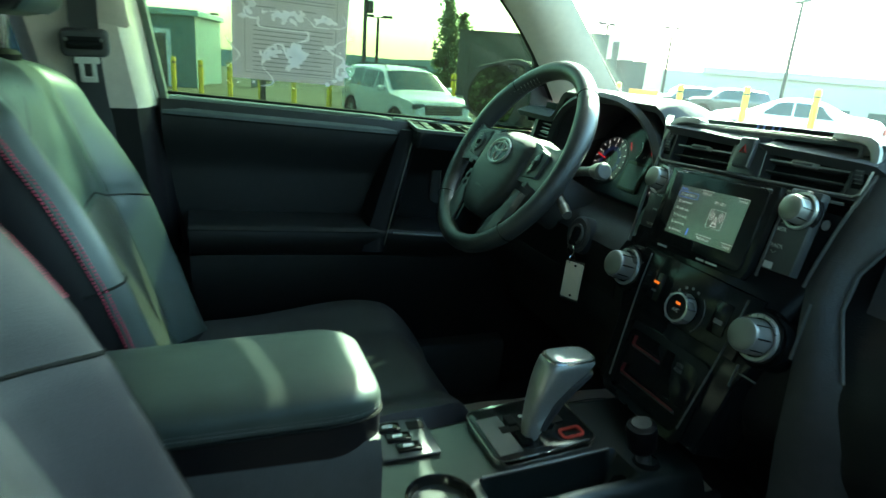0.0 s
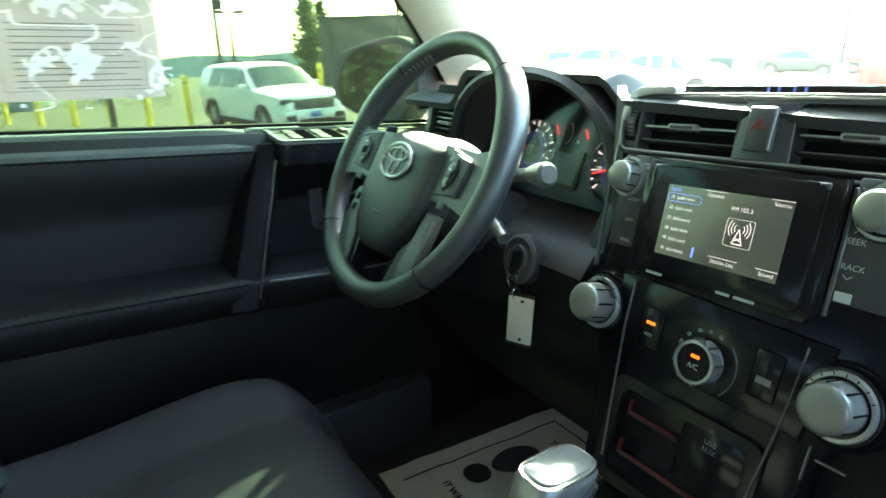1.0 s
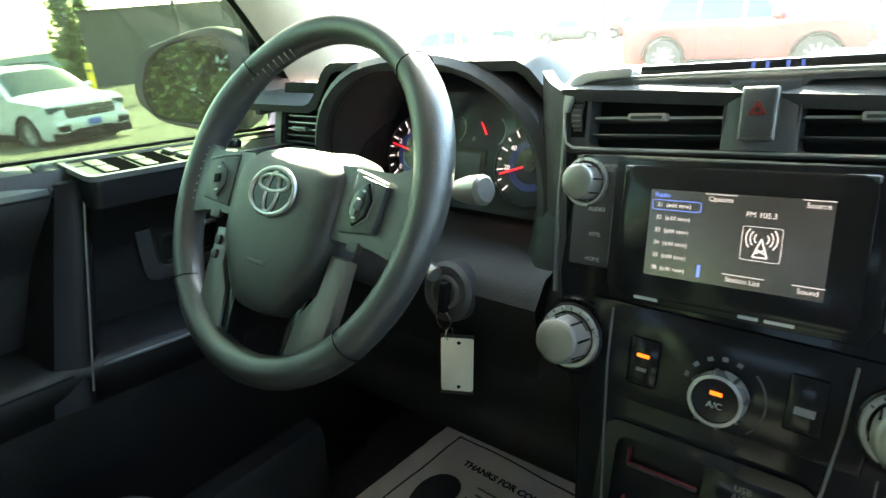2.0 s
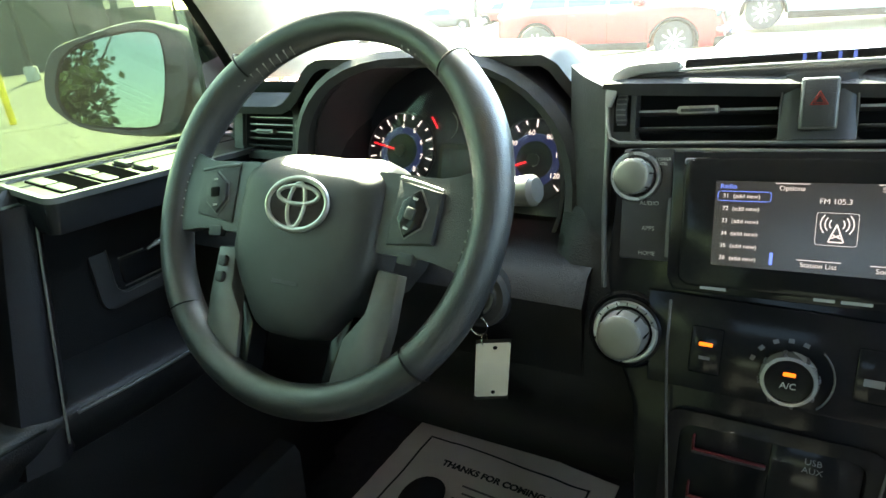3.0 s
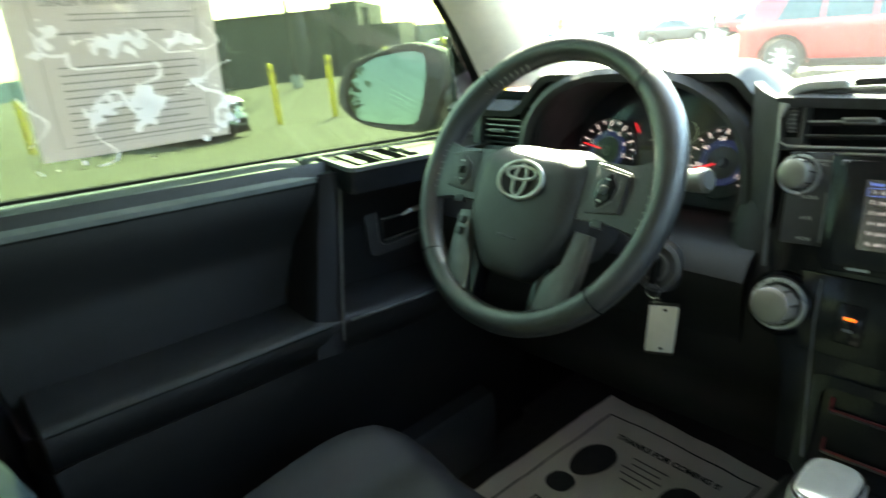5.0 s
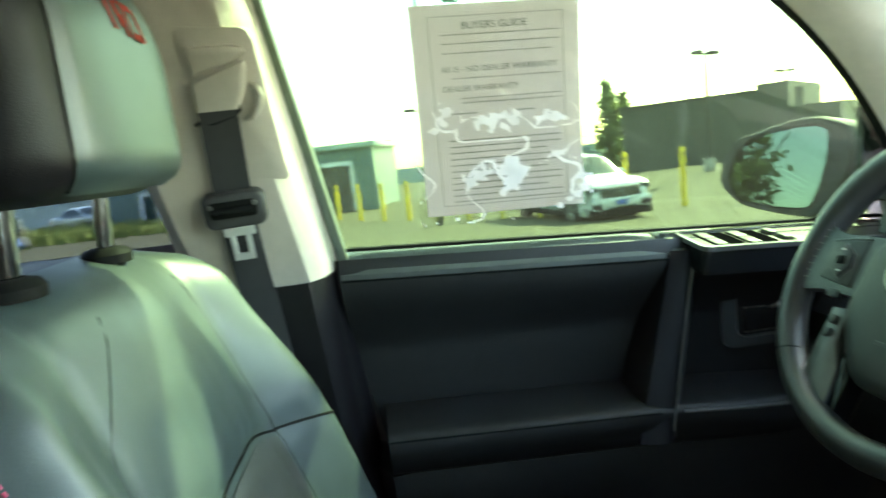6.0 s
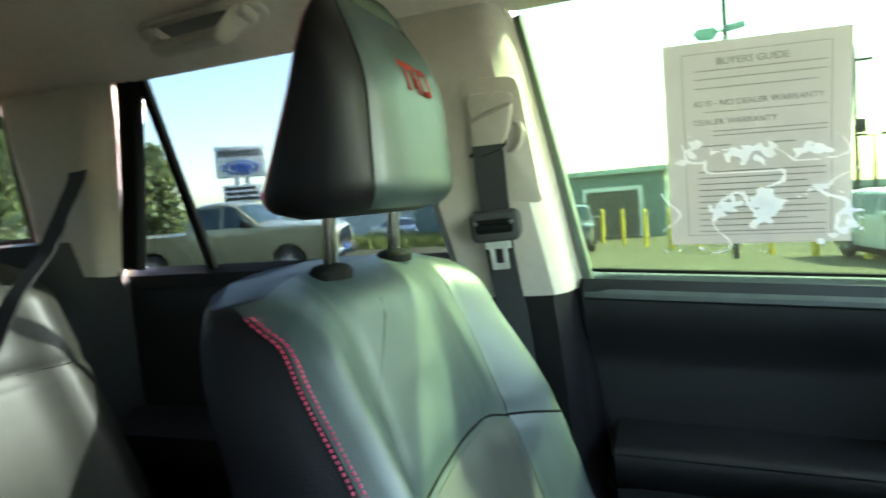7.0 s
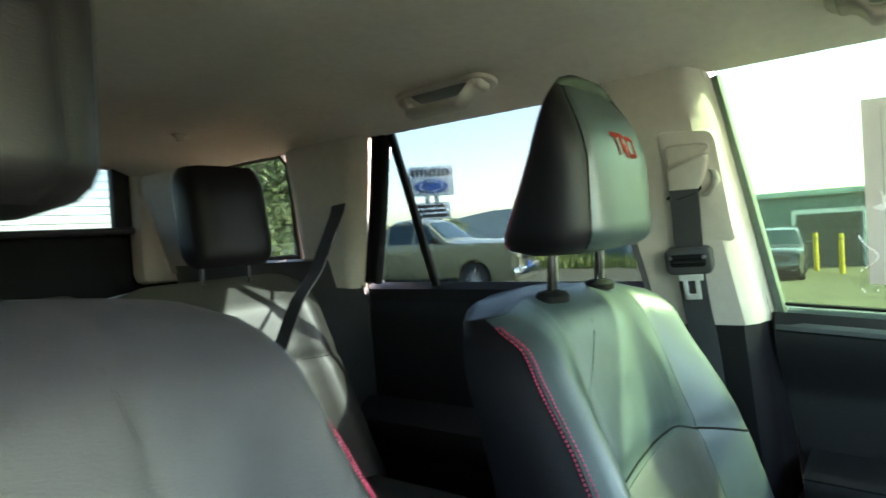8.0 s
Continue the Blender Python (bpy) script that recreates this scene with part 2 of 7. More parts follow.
def lathe(profile, seg=32, m=IDENT, into=None):
    """Turns (radius, height) pairs about z."""
    rings = [[(r * math.cos(2 * math.pi * i / seg), r * math.sin(2 * math.pi * i / seg), h) for i in range(seg)] for r, h in profile]
    bm = loft(rings, True, False)
    for ring, (r, _) in ((0, profile[0]), (-1, profile[-1])):
        if r < 0.0026:
            vs = list(bm.verts)[:seg] if ring == 0 else list(bm.verts)[-seg:]
            bm.faces.new(vs)
    return merge(bm, m, into)


def tube(points, radius, seg=8, loop=False, m=IDENT, into=None):
    """A round bar along points; radius: a number, or one for each point."""
    pts = [Vector(p) for p in points]
    n = len(pts)
    rad = radius if isinstance(radius, (list, tuple)) else [radius] * n
    rings = []
    for i, p in enumerate(pts):
        a, b = (pts[i - 1], pts[(i + 1) % n]) if loop else (pts[max(i - 1, 0)], pts[min(i + 1, n - 1)])
        d = (b - a).normalized()
        s = d.cross(Vector((0, 0, 1)))
        s = s.normalized() if s.length > 0.15 else d.cross(Vector((0, 1, 0))).normalized()
        u = s.cross(d)
        rings.append([p + rad[i] * (math.cos(2 * math.pi * k / seg) * s + math.sin(2 * math.pi * k / seg) * u) for k in range(seg)])
    if loop:
        rings.append(rings[0])
    bm = loft(rings, True, not loop)
    if loop:
        bmesh.ops.remove_doubles(bm, verts=bm.verts, dist=1e-6)
    return merge(bm, m, into)


def sheet(f, nu, nv, thick=0.0, m=IDENT, into=None):
    """A surface f(u, v), u and v from 0 to 1, given a thickness."""
    bm = bmesh.new()
    g = [[bm.verts.new(f(i / nu, j / nv)) for j in range(nv + 1)] for i in range(nu + 1)]
    for i in range(nu):
        for j in range(nv):
            bm.faces.new((g[i][j], g[i + 1][j], g[i + 1][j + 1], g[i][j + 1]))
    if thick:
        bmesh.ops.recalc_face_normals(bm, faces=bm.faces)
        bmesh.ops.solidify(bm, geom=bm.faces[:], thickness=thick)
    return merge(bm, m, into)


def prism(outline, z0, z1, bevel=0.0, m=IDENT, into=None, seg=2):
    """A flat outline (x, y) raised from z0 to z1."""
    bm = loft([[(x, y, z0) for x, y in outline], [(x, y, z1) for x, y in outline]])
    if bevel:
        bmesh.ops.recalc_face_normals(bm, faces=bm.faces)
        top = [e for e in bm.edges if all(abs(v.co.z - z1) < 1e-6 for v in e.verts)]
        bmesh.ops.bevel(bm, geom=top, offset=bevel, segments=seg, affect="EDGES", profile=0.5)
    return merge(bm, m, into)


def rounded(w, h, r, seg=5, cx=0.0, cy=0.0):
    """The outline of a rounded rectangle."""
    pts = []
    for sx, sy, a0 in ((1, 1, 0), (-1, 1, 90), (-1, -1, 180), (1, -1, 270)):
        for k in range(seg + 1):
            a = radians(a0 + 90 * k / seg)
            pts.append((cx + sx * (w / 2 - r) + r * math.cos(a), cy + sy * (h / 2 - r) + r * math.sin(a)))
    return pts


def smooth_step(a, b, x):
    t = min(max((x - a) / (b - a), 0), 1)
    return t * t * (3 - 2 * t)


def text(name, words, size, m, material, parent=None, label="", spread=1.0, extrude=0.0, bold=0.0):
    """Words in the built-in font, as a mesh; they lie in the x-y plane of m, centred."""
    cu = bpy.data.curves.new(name, "FONT")
    cu.body, cu.size, cu.align_x, cu.align_y, cu.space_character, cu.extrude = words, size, "CENTER", "CENTER", spread, extrude
    cu.offset = bold
    tmp = new("tmp_text", cu)
    bpy.context.view_layer.update()
    me = bpy.data.meshes.new_from_object(tmp.evaluated_get(bpy.context.evaluated_depsgraph_get()))
    bpy.data.objects.remove(tmp)
    me.transform(m)
    me.materials.append(material)
    ob = new(name, me)
    if parent is not None:
        ob.parent = parent
    if label:
        ob["label"] = label
    return ob


def frame_ring(w, h, wi, hi, r, z0, z1, m=IDENT):
    """A rectangular frame with a hole."""
    o, i = rounded(w, h, r + 0.003), rounded(wi, hi, r)
    rings = [[(x, y, z0) for x, y in o], [(x, y, z1) for x, y in o], [(x, y, z1) for x, y in i], [(x, y, z0) for x, y in i]]
    rings.append(rings[0])
    bm = loft(rings, True, False)
    bmesh.ops.remove_doubles(bm, verts=bm.verts, dist=1e-6)
    return merge(bm, m)


def axes(o, right, up):
    """A pose whose x runs right, y up and z out of a face."""
    r, u = Vector(right).normalized(), Vector(up).normalized()
    n = r.cross(u)
    return Matrix(((r.x, u.x, n.x, o[0]), (r.y, u.y, n.y, o[1]), (r.z, u.z, n.z, o[2]), (0, 0, 0, 1)))


def ground_z(x, y):
    r = math.hypot(x, y)
    k = min(r, 24) / max(r, 0.01)
    return 0.12 - (0.036 * x + 0.0486 * y) * k - 0.012 * max(0, r - 24) - 0.048 * min(max(0, r - 36), 90) - 0.03 * max(0, r - 126) + 0.06 * min(max(x - 9, 0), 10)

# ---- the cabin shell ----
def hw(z):
    """Half the cabin's width at a height."""
    return 0.80 - max(z - 1.22, 0) * 0.30 if z > 1.22 else 0.80


def mirrored(x, y, z, side):
    return (x, CY + side * (y - CY), z)


def roof_z(x, y):
    k = abs(y - CY) / 0.66
    drop = 0.030 * k ** 2 + 0.045 * max(k - 0.80, 0) / 0.20
    return 1.725 - drop - 0.05 * max(x - 0.25, 0) ** 1.4 - 0.02 * max(-1.3 - x, 0)


def headliner():
    bm = sheet(lambda u, v: (0.63 - 2.51 * u, CY - 0.665 + 1.33 * v, roof_z(0.63 - 2.51 * u, CY - 0.665 + 1.33 * v)), 40, 30, 0.012)
    ob = part("ceiling", bm, M_CLOTH)
    tagged(ob, "grey-beige woven cloth headliner under the car roof", "headliner", kind="structure")
    skin = part("roof", sheet(lambda u, v: (0.70 - 2.64 * u, CY - 0.72 + 1.44 * v, roof_z(0.70 - 2.64 * u, CY + (1.44 * v - 0.72) * 0.9) + 0.05), 16, 12, 0.01), M_CARWHITE)
    tagged(skin, "white painted outer roof skin above the headliner", "roof", kind="structure")


def cabin_floor():
    def f(u, v):
        x, y = -1.88 + 3.18 * u, CY - 0.86 + 1.72 * v
        z = 0.50 + 0.55 * smooth_step(1.14, 1.30, x)
        return (x, y, z)
    ob = part("floor", sheet(f, 40, 20, 0.03), M_CARPET)
    tagged(ob, "black carpeted car floor rising to the firewall", "car floor", kind="structure")
    under = part("underbody", box(-1.9, 1.3, CY - 0.86, CY + 0.86, 0.10, 0.46, 0.05), M_CARDARK)
    tagged(under, "dark closed underbody below the carpet", "underbody", kind="structure")


def rail(name, pts, w, t, material, side, parent=None, label=""):
    """A flat strip along points (x, z) that lies on the side wall; w its width, t its depth inwards."""
    rings = []
    n = len(pts)
    for i, (x, z) in enumerate(pts):
        a, b = pts[max(i - 1, 0)], pts[min(i + 1, n - 1)]
        d = Vector((b[0] - a[0], b[1] - a[1])).normalized()
        nx, nz = -d.y * w / 2, d.x * w / 2
        ring = []
        for sx, dep in ((-1, 0), (-1, 0.7), (-0.7, 1), (0.7, 1), (1, 0.7), (1, 0)):
            zz = z + nz * sx
            ring.append(mirrored(x + nx * sx, CY + hw(zz) - t * dep + 0.004, zz, side))
        rings.append(ring)
    return part(name, loft(rings), material, parent, label)


def pane(name, outline, side, material, parent, inset=0.012):
    """A thin pane whose outline (x, z) lies on the side wall."""
    bm = bmesh.new()
    a = [bm.verts.new(mirrored(x, CY + hw(z) + inset, z, side)) for x, z in outline]
    b = [bm.verts.new(mirrored(x, CY + hw(z) + inset + 0.004, z, side)) for x, z in outline]
    bm.faces.new(a), bm.faces.new(b[::-1])
    n = len(a)
    for i in range(n):
        bm.faces.new((a[i], b[i], b[(i + 1) % n], a[(i + 1) % n]))
    ob = part(name, bm, material, parent, smooth=False)
    ob.visible_shadow = True
    return ob


def curve_pts(f, n):
    return [f(i / n) for i in range(n + 1)]


def a_edge(t):
    """The window-side edge of the windshield pillar, from the sill (0) to the roof (1): x, z."""
    z = 1.28 + 0.368 * t
    return (0.865 - 0.28 * t - 0.16 * t ** 3, z)


FRONT_WINDOW = [(-0.036, 1.17)] + [(0.80, 1.15)] + curve_pts(a_edge, 10) + [(0.36, 1.655), (-0.06, 1.66), (-0.098, 1.645)]
REAR_WINDOW = [(-0.25, 1.27), (-0.30, 1.660), (-0.33, 1.675), (-0.72, 1.677), (-0.775, 1.668), (-0.80, 1.640), (-0.955, 1.31), (-0.95, 1.285)]
QUARTER_WINDOW = [(-1.215, 1.36), (-1.155, 1.61), (-1.18, 1.645), (-1.50, 1.640), (-1.55, 1.61), (-1.60, 1.38), (-1.58, 1.36)]


def door_profile(z):
    """The inner face of the driver's door: y at a height. A soft roll under the cap, a recessed field, a proud lower half."""
    y = 0.750 + 0.007 * smooth_step(1.208, 1.2225, z)
    y += 0.034 * smooth_step(1.200, 1.085, z)
    y -= 0.082 * smooth_step(0.925, 0.905, z)
    y += 0.050 * smooth_step(0.88, 0.60, z)
    return y


def sill_drop(x):
    """How far the window sill falls towards the front."""
    return 0.0615 * (x - 0.06)


def driver_door():
    d = thing("door_1", "black front car door with padded panel, window switches and chrome handle", "car door", kind="structure")

    def f(u, v):
        z = 0.46 + 0.7625 * v
        x0, x1 = -0.040 + 0.045 * (1 - smooth_step(0.85, 1.2, z)), 0.90
        x = x0 + (x1 - x0) * u
        y = door_profile(z)
        y += 0.02 * (1 - smooth_step(0.0, 0.012, u)) * 2
        return (x, y, z - sill_drop(x) * smooth_step(1.0, 1.2, z))
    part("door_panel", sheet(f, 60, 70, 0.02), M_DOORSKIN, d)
    part("door_skin", box(-0.06, 1.02, 0.80, 0.90, 0.40, 1.165, 0.02), M_CARWHITE, d, "white painted outer skin")
    # padded cap under the glass, in two lengths with a joint between them
    for name, x0, x1 in (("sill_pad", -0.036, 0.452), ("sill_pad", 0.456, 0.56)):
        rings = []
        for i in range(13):
            x = x0 + (x1 - x0) * i / 12
            e = 0.004 if i in (0, 12) else 0
            rings.append([(x, y, z - sill_drop(x)) for y, z in ((0.800, 1.2080), (0.800, 1.236 - e), (0.790, 1.2385 - e), (0.774, 1.2350 - e), (0.750 + e, 1.2265 - e), (0.7330 + e, 1.2190 - e), (0.7260 + e, 1.2110), (0.7260 + e, 1.2040), (0.775, 1.2020))])
        part(name, loft(rings), M_SILL, d)
    rail("window_seal", [(x, 1.242 - sill_drop(x)) for x in (-0.045, 0.30, 0.60, 0.86)], 0.006, 0.010, M_RUBBER, 1, d)
    part("cap_groove", tube([(-0.034 + 0.59 * i / 12, 0.7275, 1.2020 - sill_drop(-0.034 + 0.59 * i / 12)) for i in range(13)], 0.0016, 6), M_RUBBER, d)

    # armrest with its rolled edge, falling gently towards the front
    def arm_drop(x):
        return 0.045 * x + 0.05 * max(x - 0.42, 0)
    rings = []
    for i in range(33):
        x = 0.004 + 0.856 * i / 32
        k = 1 - 0.30 * smooth_step(0.50, 0.86, x)
        rings.append([(x, 0.775 - (0.775 - y) * k, z - arm_drop(x)) for y, z in ((0.790, 1.004), (0.735, 1.001), (0.690, 0.998), (0.668, 0.996), (0.659, 0.992), (0.655, 0.985), (0.657, 0.966), (0.668, 0.938), (0.686, 0.925), (0.700, 0.9215), (0.790, 0.915))])
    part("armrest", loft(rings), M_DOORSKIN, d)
    edge = [(x, 0.775 - 0.1195 * (1 - 0.30 * smooth_step(0.50, 0.86, x)), 0.9885 - arm_drop(x)) for x in curve_pts(lambda t: 0.004 + 0.856 * t, 24)]
    part("armrest_seam", tube([p for p in edge if p[0] < 0.40], 0.0016, 6), M_RUBBER, d)
    part("armrest_trim", tube([p for p in edge if p[0] > 0.43], 0.0024, 6), M_SATIN, d, "thin satin trim line")
    # pull post in front of the pad, its foot lapping over the armrest
    rings = []
    for i in range(19):
        t = i / 18
        z = 0.928 + 0.262 * t
        xe, ye = 0.402 + 0.086 * t, 0.718 - 0.073 * (1 - t) ** 1.1
        w = 0.034 + 0.012 * (1 - t)
        rings.append([(xe + a, ye + b, z) for a, b in ((-w, 0.090), (-w, 0.030), (-w + 0.006, 0.010), (-0.012, 0.001), (-0.002, 0.0), (0.006, 0.003), (0.020, 0.020), (0.026, 0.090))])
    part("pull_post", loft(rings), M_VINYL, d, "dark satin pull handle")
    part("pull_trim", tube([(0.402 + 0.086 * t + 0.003, 0.717 - 0.073 * (1 - t) ** 1.1, 0.928 + 0.262 * t) for t in curve_pts(lambda q: 0.06 + 0.92 * q, 14)], 0.0016, 6), M_SATIN, d)
    # window switch panel
    tilt = pose(0.655, 0.722, 1.1925, 6, 3.5, 0)
    part("switch_panel", prism(rounded(0.345, 0.098, 0.012), -0.005, 0.0, 0.002, tilt), M_PANEL, d, "pale satin switch panel")
    part("panel_body", prism(rounded(0.343, 0.096, 0.012), -0.040, -0.0052, 0.001, tilt), M_GLOSS, d)
    part("panel_edge", frame_ring(0.349, 0.102, 0.335, 0.088, 0.010, -0.004, 0.003, tilt), M_SATIN, d)
    # Flat black plates stand in for shade in the switch wells.
    for px in (-0.124, -0.072):
        part("well_shade_plate", prism(rounded(0.047, 0.074, 0.003), 0.0002, 0.0012, 0, tilt @ pose(px, 0.0, 0)), M_WELL, d, smooth=False)
        for py in (-0.018, 0.018):
            part("window_switch", prism(rounded(0.019, 0.032, 0.003), 0.0008, 0.0030, 0.0012, tilt @ pose(px - 0.0135, py, 0), seg=2), M_PANEL, d, "pale rocker switch")
    for px, py in ((-0.034, 0.016), (-0.030, -0.016)):
        part("lock_switch", prism(rounded(0.014, 0.024, 0.003), 0.0, 0.006, 0.002, tilt @ pose(px, py, 0)), M_PANEL, d)
        part("switch_shadow_gap", frame_ring(0.022, 0.032, 0.015, 0.025, 0.003, 0.0002, 0.0012, tilt @ pose(px + 0.002, py, 0)), M_RUBBER, d, smooth=False)
    part("mirror_knob", lathe([(0.001, 0.010), (0.010, 0.010), (0.012, 0.007), (0.012, 0)], 20, tilt @ pose(0.06, 0.0, 0)), M_GLOSS, d)
    # inner release handle in its recess
    hp = pose(0.640, 0.776, 1.070, 90, 0, 0)
    part("handle_bezel", frame_ring(0.176, 0.118, 0.126, 0.084, 0.016, -0.02, 0.018, hp), M_PLASTIC, d)
    part("handle_cup", prism(rounded(0.130, 0.088, 0.016), -0.012, 0.0068, 0, hp), M_GLOSS, d)
    part("cup_lip", tube([(px, py, 0.0182) for px, py in rounded(0.128, 0.086, 0.017)], 0.0011, 6, True, hp), M_SATIN, d)
    lever = part("release_handle", prism(rounded(0.106, 0.040, 0.006), 0.002, 0.014, 0.003, hp @ pose(0.004, -0.016, 0, -8, 0, 0)), M_GLOSS, d, "gloss dark door handle with chrome strip")
    part("handle_strip", tube([(-0.004, 0.000, 0.014), (0.012, 0.005, 0.017), (0.036, 0.0055, 0.017), (0.056, 0.003, 0.014)], [0.0022, 0.0042, 0.0046, 0.003], 10, m=hp), M_SILVER, lever, "bright chrome strip")
    part("handle_line", tube([(-0.048, 0.004, 0.013), (-0.010, 0.003, 0.014)], 0.0013, 6, m=hp), M_SILVER, lever)
    part("handle_line", tube([(-0.048, -0.037, 0.012), (0.056, -0.037, 0.012)], 0.0012, 6, m=hp), M_SILVER, lever)
    lock = part("lock_knob", prism(rounded(0.020, 0.034, 0.005), 0.0, 0.008, 0.003, hp @ pose(-0.032, 0.024, 0)), M_GLOSS, d)
    part("knob_edge", tube([(-0.040, 0.010, 0.009), (-0.041, 0.026, 0.009), (-0.037, 0.038, 0.009), (-0.028, 0.040, 0.009)], 0.0015, 6, m=hp), M_SILVER, lock)
    part("knob_tip", box(-0.036, -0.024, 0.007, 0.011, 0.007, 0.010, 0.001, 1, hp), M_SILVER, lock)
    part("door_fascia", prism(rounded(0.330, 0.196, 0.024), -0.020, 0.006, 0.003, hp), M_PLASTIC, d, "smooth plastic round the handle")
    # lower pocket
    rings = []
    for i in range(13):
        x = 0.06 + 0.70 * i / 12
        rings.append([(x, y, z) for y, z in ((0.735, 0.66), (0.690, 0.655), (0.680, 0.64), (0.690, 0.50), (0.735, 0.49))])
    part("door_pocket", loft(rings), M_PLASTIC, d)
    part("crease_trim", tube([(0.006 + 0.85 * i / 12, 0.697, 0.9195 - 0.045 * (0.006 + 0.85 * i / 12) - 0.05 * max(0.85 * i / 12 - 0.42, 0)) for i in range(13)], 0.0016, 6), M_SATIN, d)
    # frame round the glass
    pane("window_pane", FRONT_WINDOW, 1, M_GLASS, d)
    rail("frame", [(-0.028, 1.215), (-0.060, 1.42), (-0.094, 1.63)], 0.016, 0.022, M_SEAL, 1, d)
    rail("frame", [(-0.10, 1.655), (0.15, 1.662), (0.40, 1.660)], 0.014, 0.020, M_RUBBER, 1, d)
    rail("frame", curve_pts(a_edge, 10), 0.026, 0.024, M_RUBBER, 1, d)
    rail("bright_edge", [(-0.046, 1.215), (-0.078, 1.42), (-0.112, 1.64)], 0.015, 0.030, M_STRIP, 1, d)
    # mirror sail panel in the front corner
    part("sail_panel", prism([(0.80, 1.22), (0.90, 1.22), (0.872, 1.285), (0.80, 1.372)], -0.012, 0.0, 0, pose(0, CY + 0.785, 0, 90, 0, 0) @ Matrix.Diagonal((1, 1, 1, 1))), M_DOORSKIN, d)
    return d


def rear_door(side):
    d = thing("door_2" if side > 0 else "door_4", "dark rear car door with a privacy glass window", "car door", kind="structure")

    def f(u, v):
        z = 0.46 + 0.80 * v
        x = -0.27 - 0.74 * u
        y = 0.775 - 0.06 * smooth_step(0.84, 0.90, z) * (1 - smooth_step(0.955, 0.968, z)) + 0.01 * smooth_step(1.2, 1.26, z)
        return mirrored(x, y, z, side)
    part("door_panel", sheet(f, 20, 40, 0.02), M_DOORSKIN, d)
    part("door_skin", box(-1.10, -0.20, *(sorted((CY + side * 0.83, CY + side * 0.92))), 0.40, 1.25, 0.02), M_CARWHITE, d)
    rings = [[mirrored(x, y, z, side) for y, z in ((0.80, 1.25), (0.80, 1.285), (0.765, 1.288), (0.752, 1.272), (0.757, 1.245))] for x in curve_pts(lambda t: -0.26 - 0.73 * t, 8)]
    part("sill_pad", loft(rings), M_DOORSKIN, d)
    # Right side gets the added light-cutting tint, darker than the left.
    pane("window_pane", REAR_WINDOW, side, M_REARTINT if side > 0 else M_LIGHTCUT, d)
    rail("divider", [(-0.792, 1.645), (-0.772, 1.28)], 0.020, 0.012, M_RUBBER, side, d)
    rail("frame", [(-0.715, 1.682), (-0.765, 1.675), (-0.806, 1.650), (-0.880, 1.47), (-0.962, 1.29)], 0.026, 0.022, M_RUBBER, side, d)
    rail("frame", [(-0.28, 1.678), (-0.50, 1.682), (-0.73, 1.682)], 0.014, 0.018, M_RUBBER, side, d)
    rail("frame", [(-0.245, 1.27), (-0.297, 1.675)], 0.020, 0.018, M_RUBBER, side, d)
    rail("bright_edge", [(-0.83, 1.640), (-0.90, 1.47), (-0.982, 1.29)], 0.016, 0.024, M_RUBBER, side, d)
    return d


def wall_piece(name, x_top, x_bot, z0, z1, material, side, label, bulge=0.03, y_in=0.0):
    """A pillar cover between two slanting edges; x_top and x_bot: (front, rear) at the top and the bottom."""
    def f(u, v):
        z = z0 + (z1 - z0) * v
        a = x_bot[0] + (x_top[0] - x_bot[0]) * v
        b = x_bot[1] + (x_top[1] - x_bot[1]) * v
        e = min(u, 1 - u)
        return mirrored(a + (b - a) * u, CY + hw(z) - y_in - bulge * smooth_step(0, 0.16, e) * (1 - 0.75 * smooth_step(0.72, 1.0, v) if z1 > 1.5 else 1), z, side)
    ob = part(name, sheet(f, 24, 20, 0.02), material)
    return tagged(ob, label, "pillar trim", kind="structure")


def a_pillar(side):
    def f(u, v):
        x0, z0 = a_edge(v)
        y0 = CY + hw(z0) + 0.0
        x1, z1 = 1.020 - 0.395 * v, 1.27 + 0.395 * v
        y1 = 0.690 - 0.08 * v
        bow = 0.014 * math.sin(math.pi * u)
        return mirrored(x0 + (x1 - x0) * u - bow * 0.9, y0 + (y1 - y0) * u - bow * 1.1 - 0.01, z0 + (z1 - z0) * u, side)
    ob = part("trim_a_pillar", sheet(f, 14, 20, 0.02), M_BEIGE)
    tagged(ob, "grey-beige windshield pillar cover", "pillar trim", kind="structure")
    seal = part("trim_windshield_seal", tube([mirrored(1.030 - 0.395 * i / 10, 0.690 - 0.08 * i / 10 + 0.004, 1.272 + 0.395 * i / 10, side) for i in range(11)], 0.006, 8), M_RUBBER)
    tagged(seal, "black rubber seal along the windshield", "seal", kind="structure")


def windshield():
    w = thing("window_1", "large clear windshield with a faint green tint", "windshield", kind="structure")

    def f(u, v):
        y = CY + (u - 0.5) * 2 * (0.735 - 0.095 * v)
        k = ((y - CY) / 0.70) ** 2
        return (1.20 - 0.17 * k - (0.52 - 0.075 * k) * v, y, 1.215 + 0.045 * k + 0.455 * v - 0.04 * k * v)
    part("pane", sheet(f, 24, 12, 0.005), M_SHIELD, w)
    part("header", sheet(lambda u, v: f(u, 0.93 + 0.1 * v)[0:1] + (f(u, 0.93 + 0.1 * v)[1], f(u, 0.93 + 0.1 * v)[2] + 0.012), 20, 2, 0.01), M_CLOTH, w)

    def border(u, v):
        """Added, unseen dark band under the header that blocks sun, wider in the corners."""
        low = 0.86 - 0.16 * abs(2 * u - 1) ** 6
        p = f(u, low + (0.94 - low) * v)
        return (p[0] - 0.004, p[1], p[2] - 0.004)
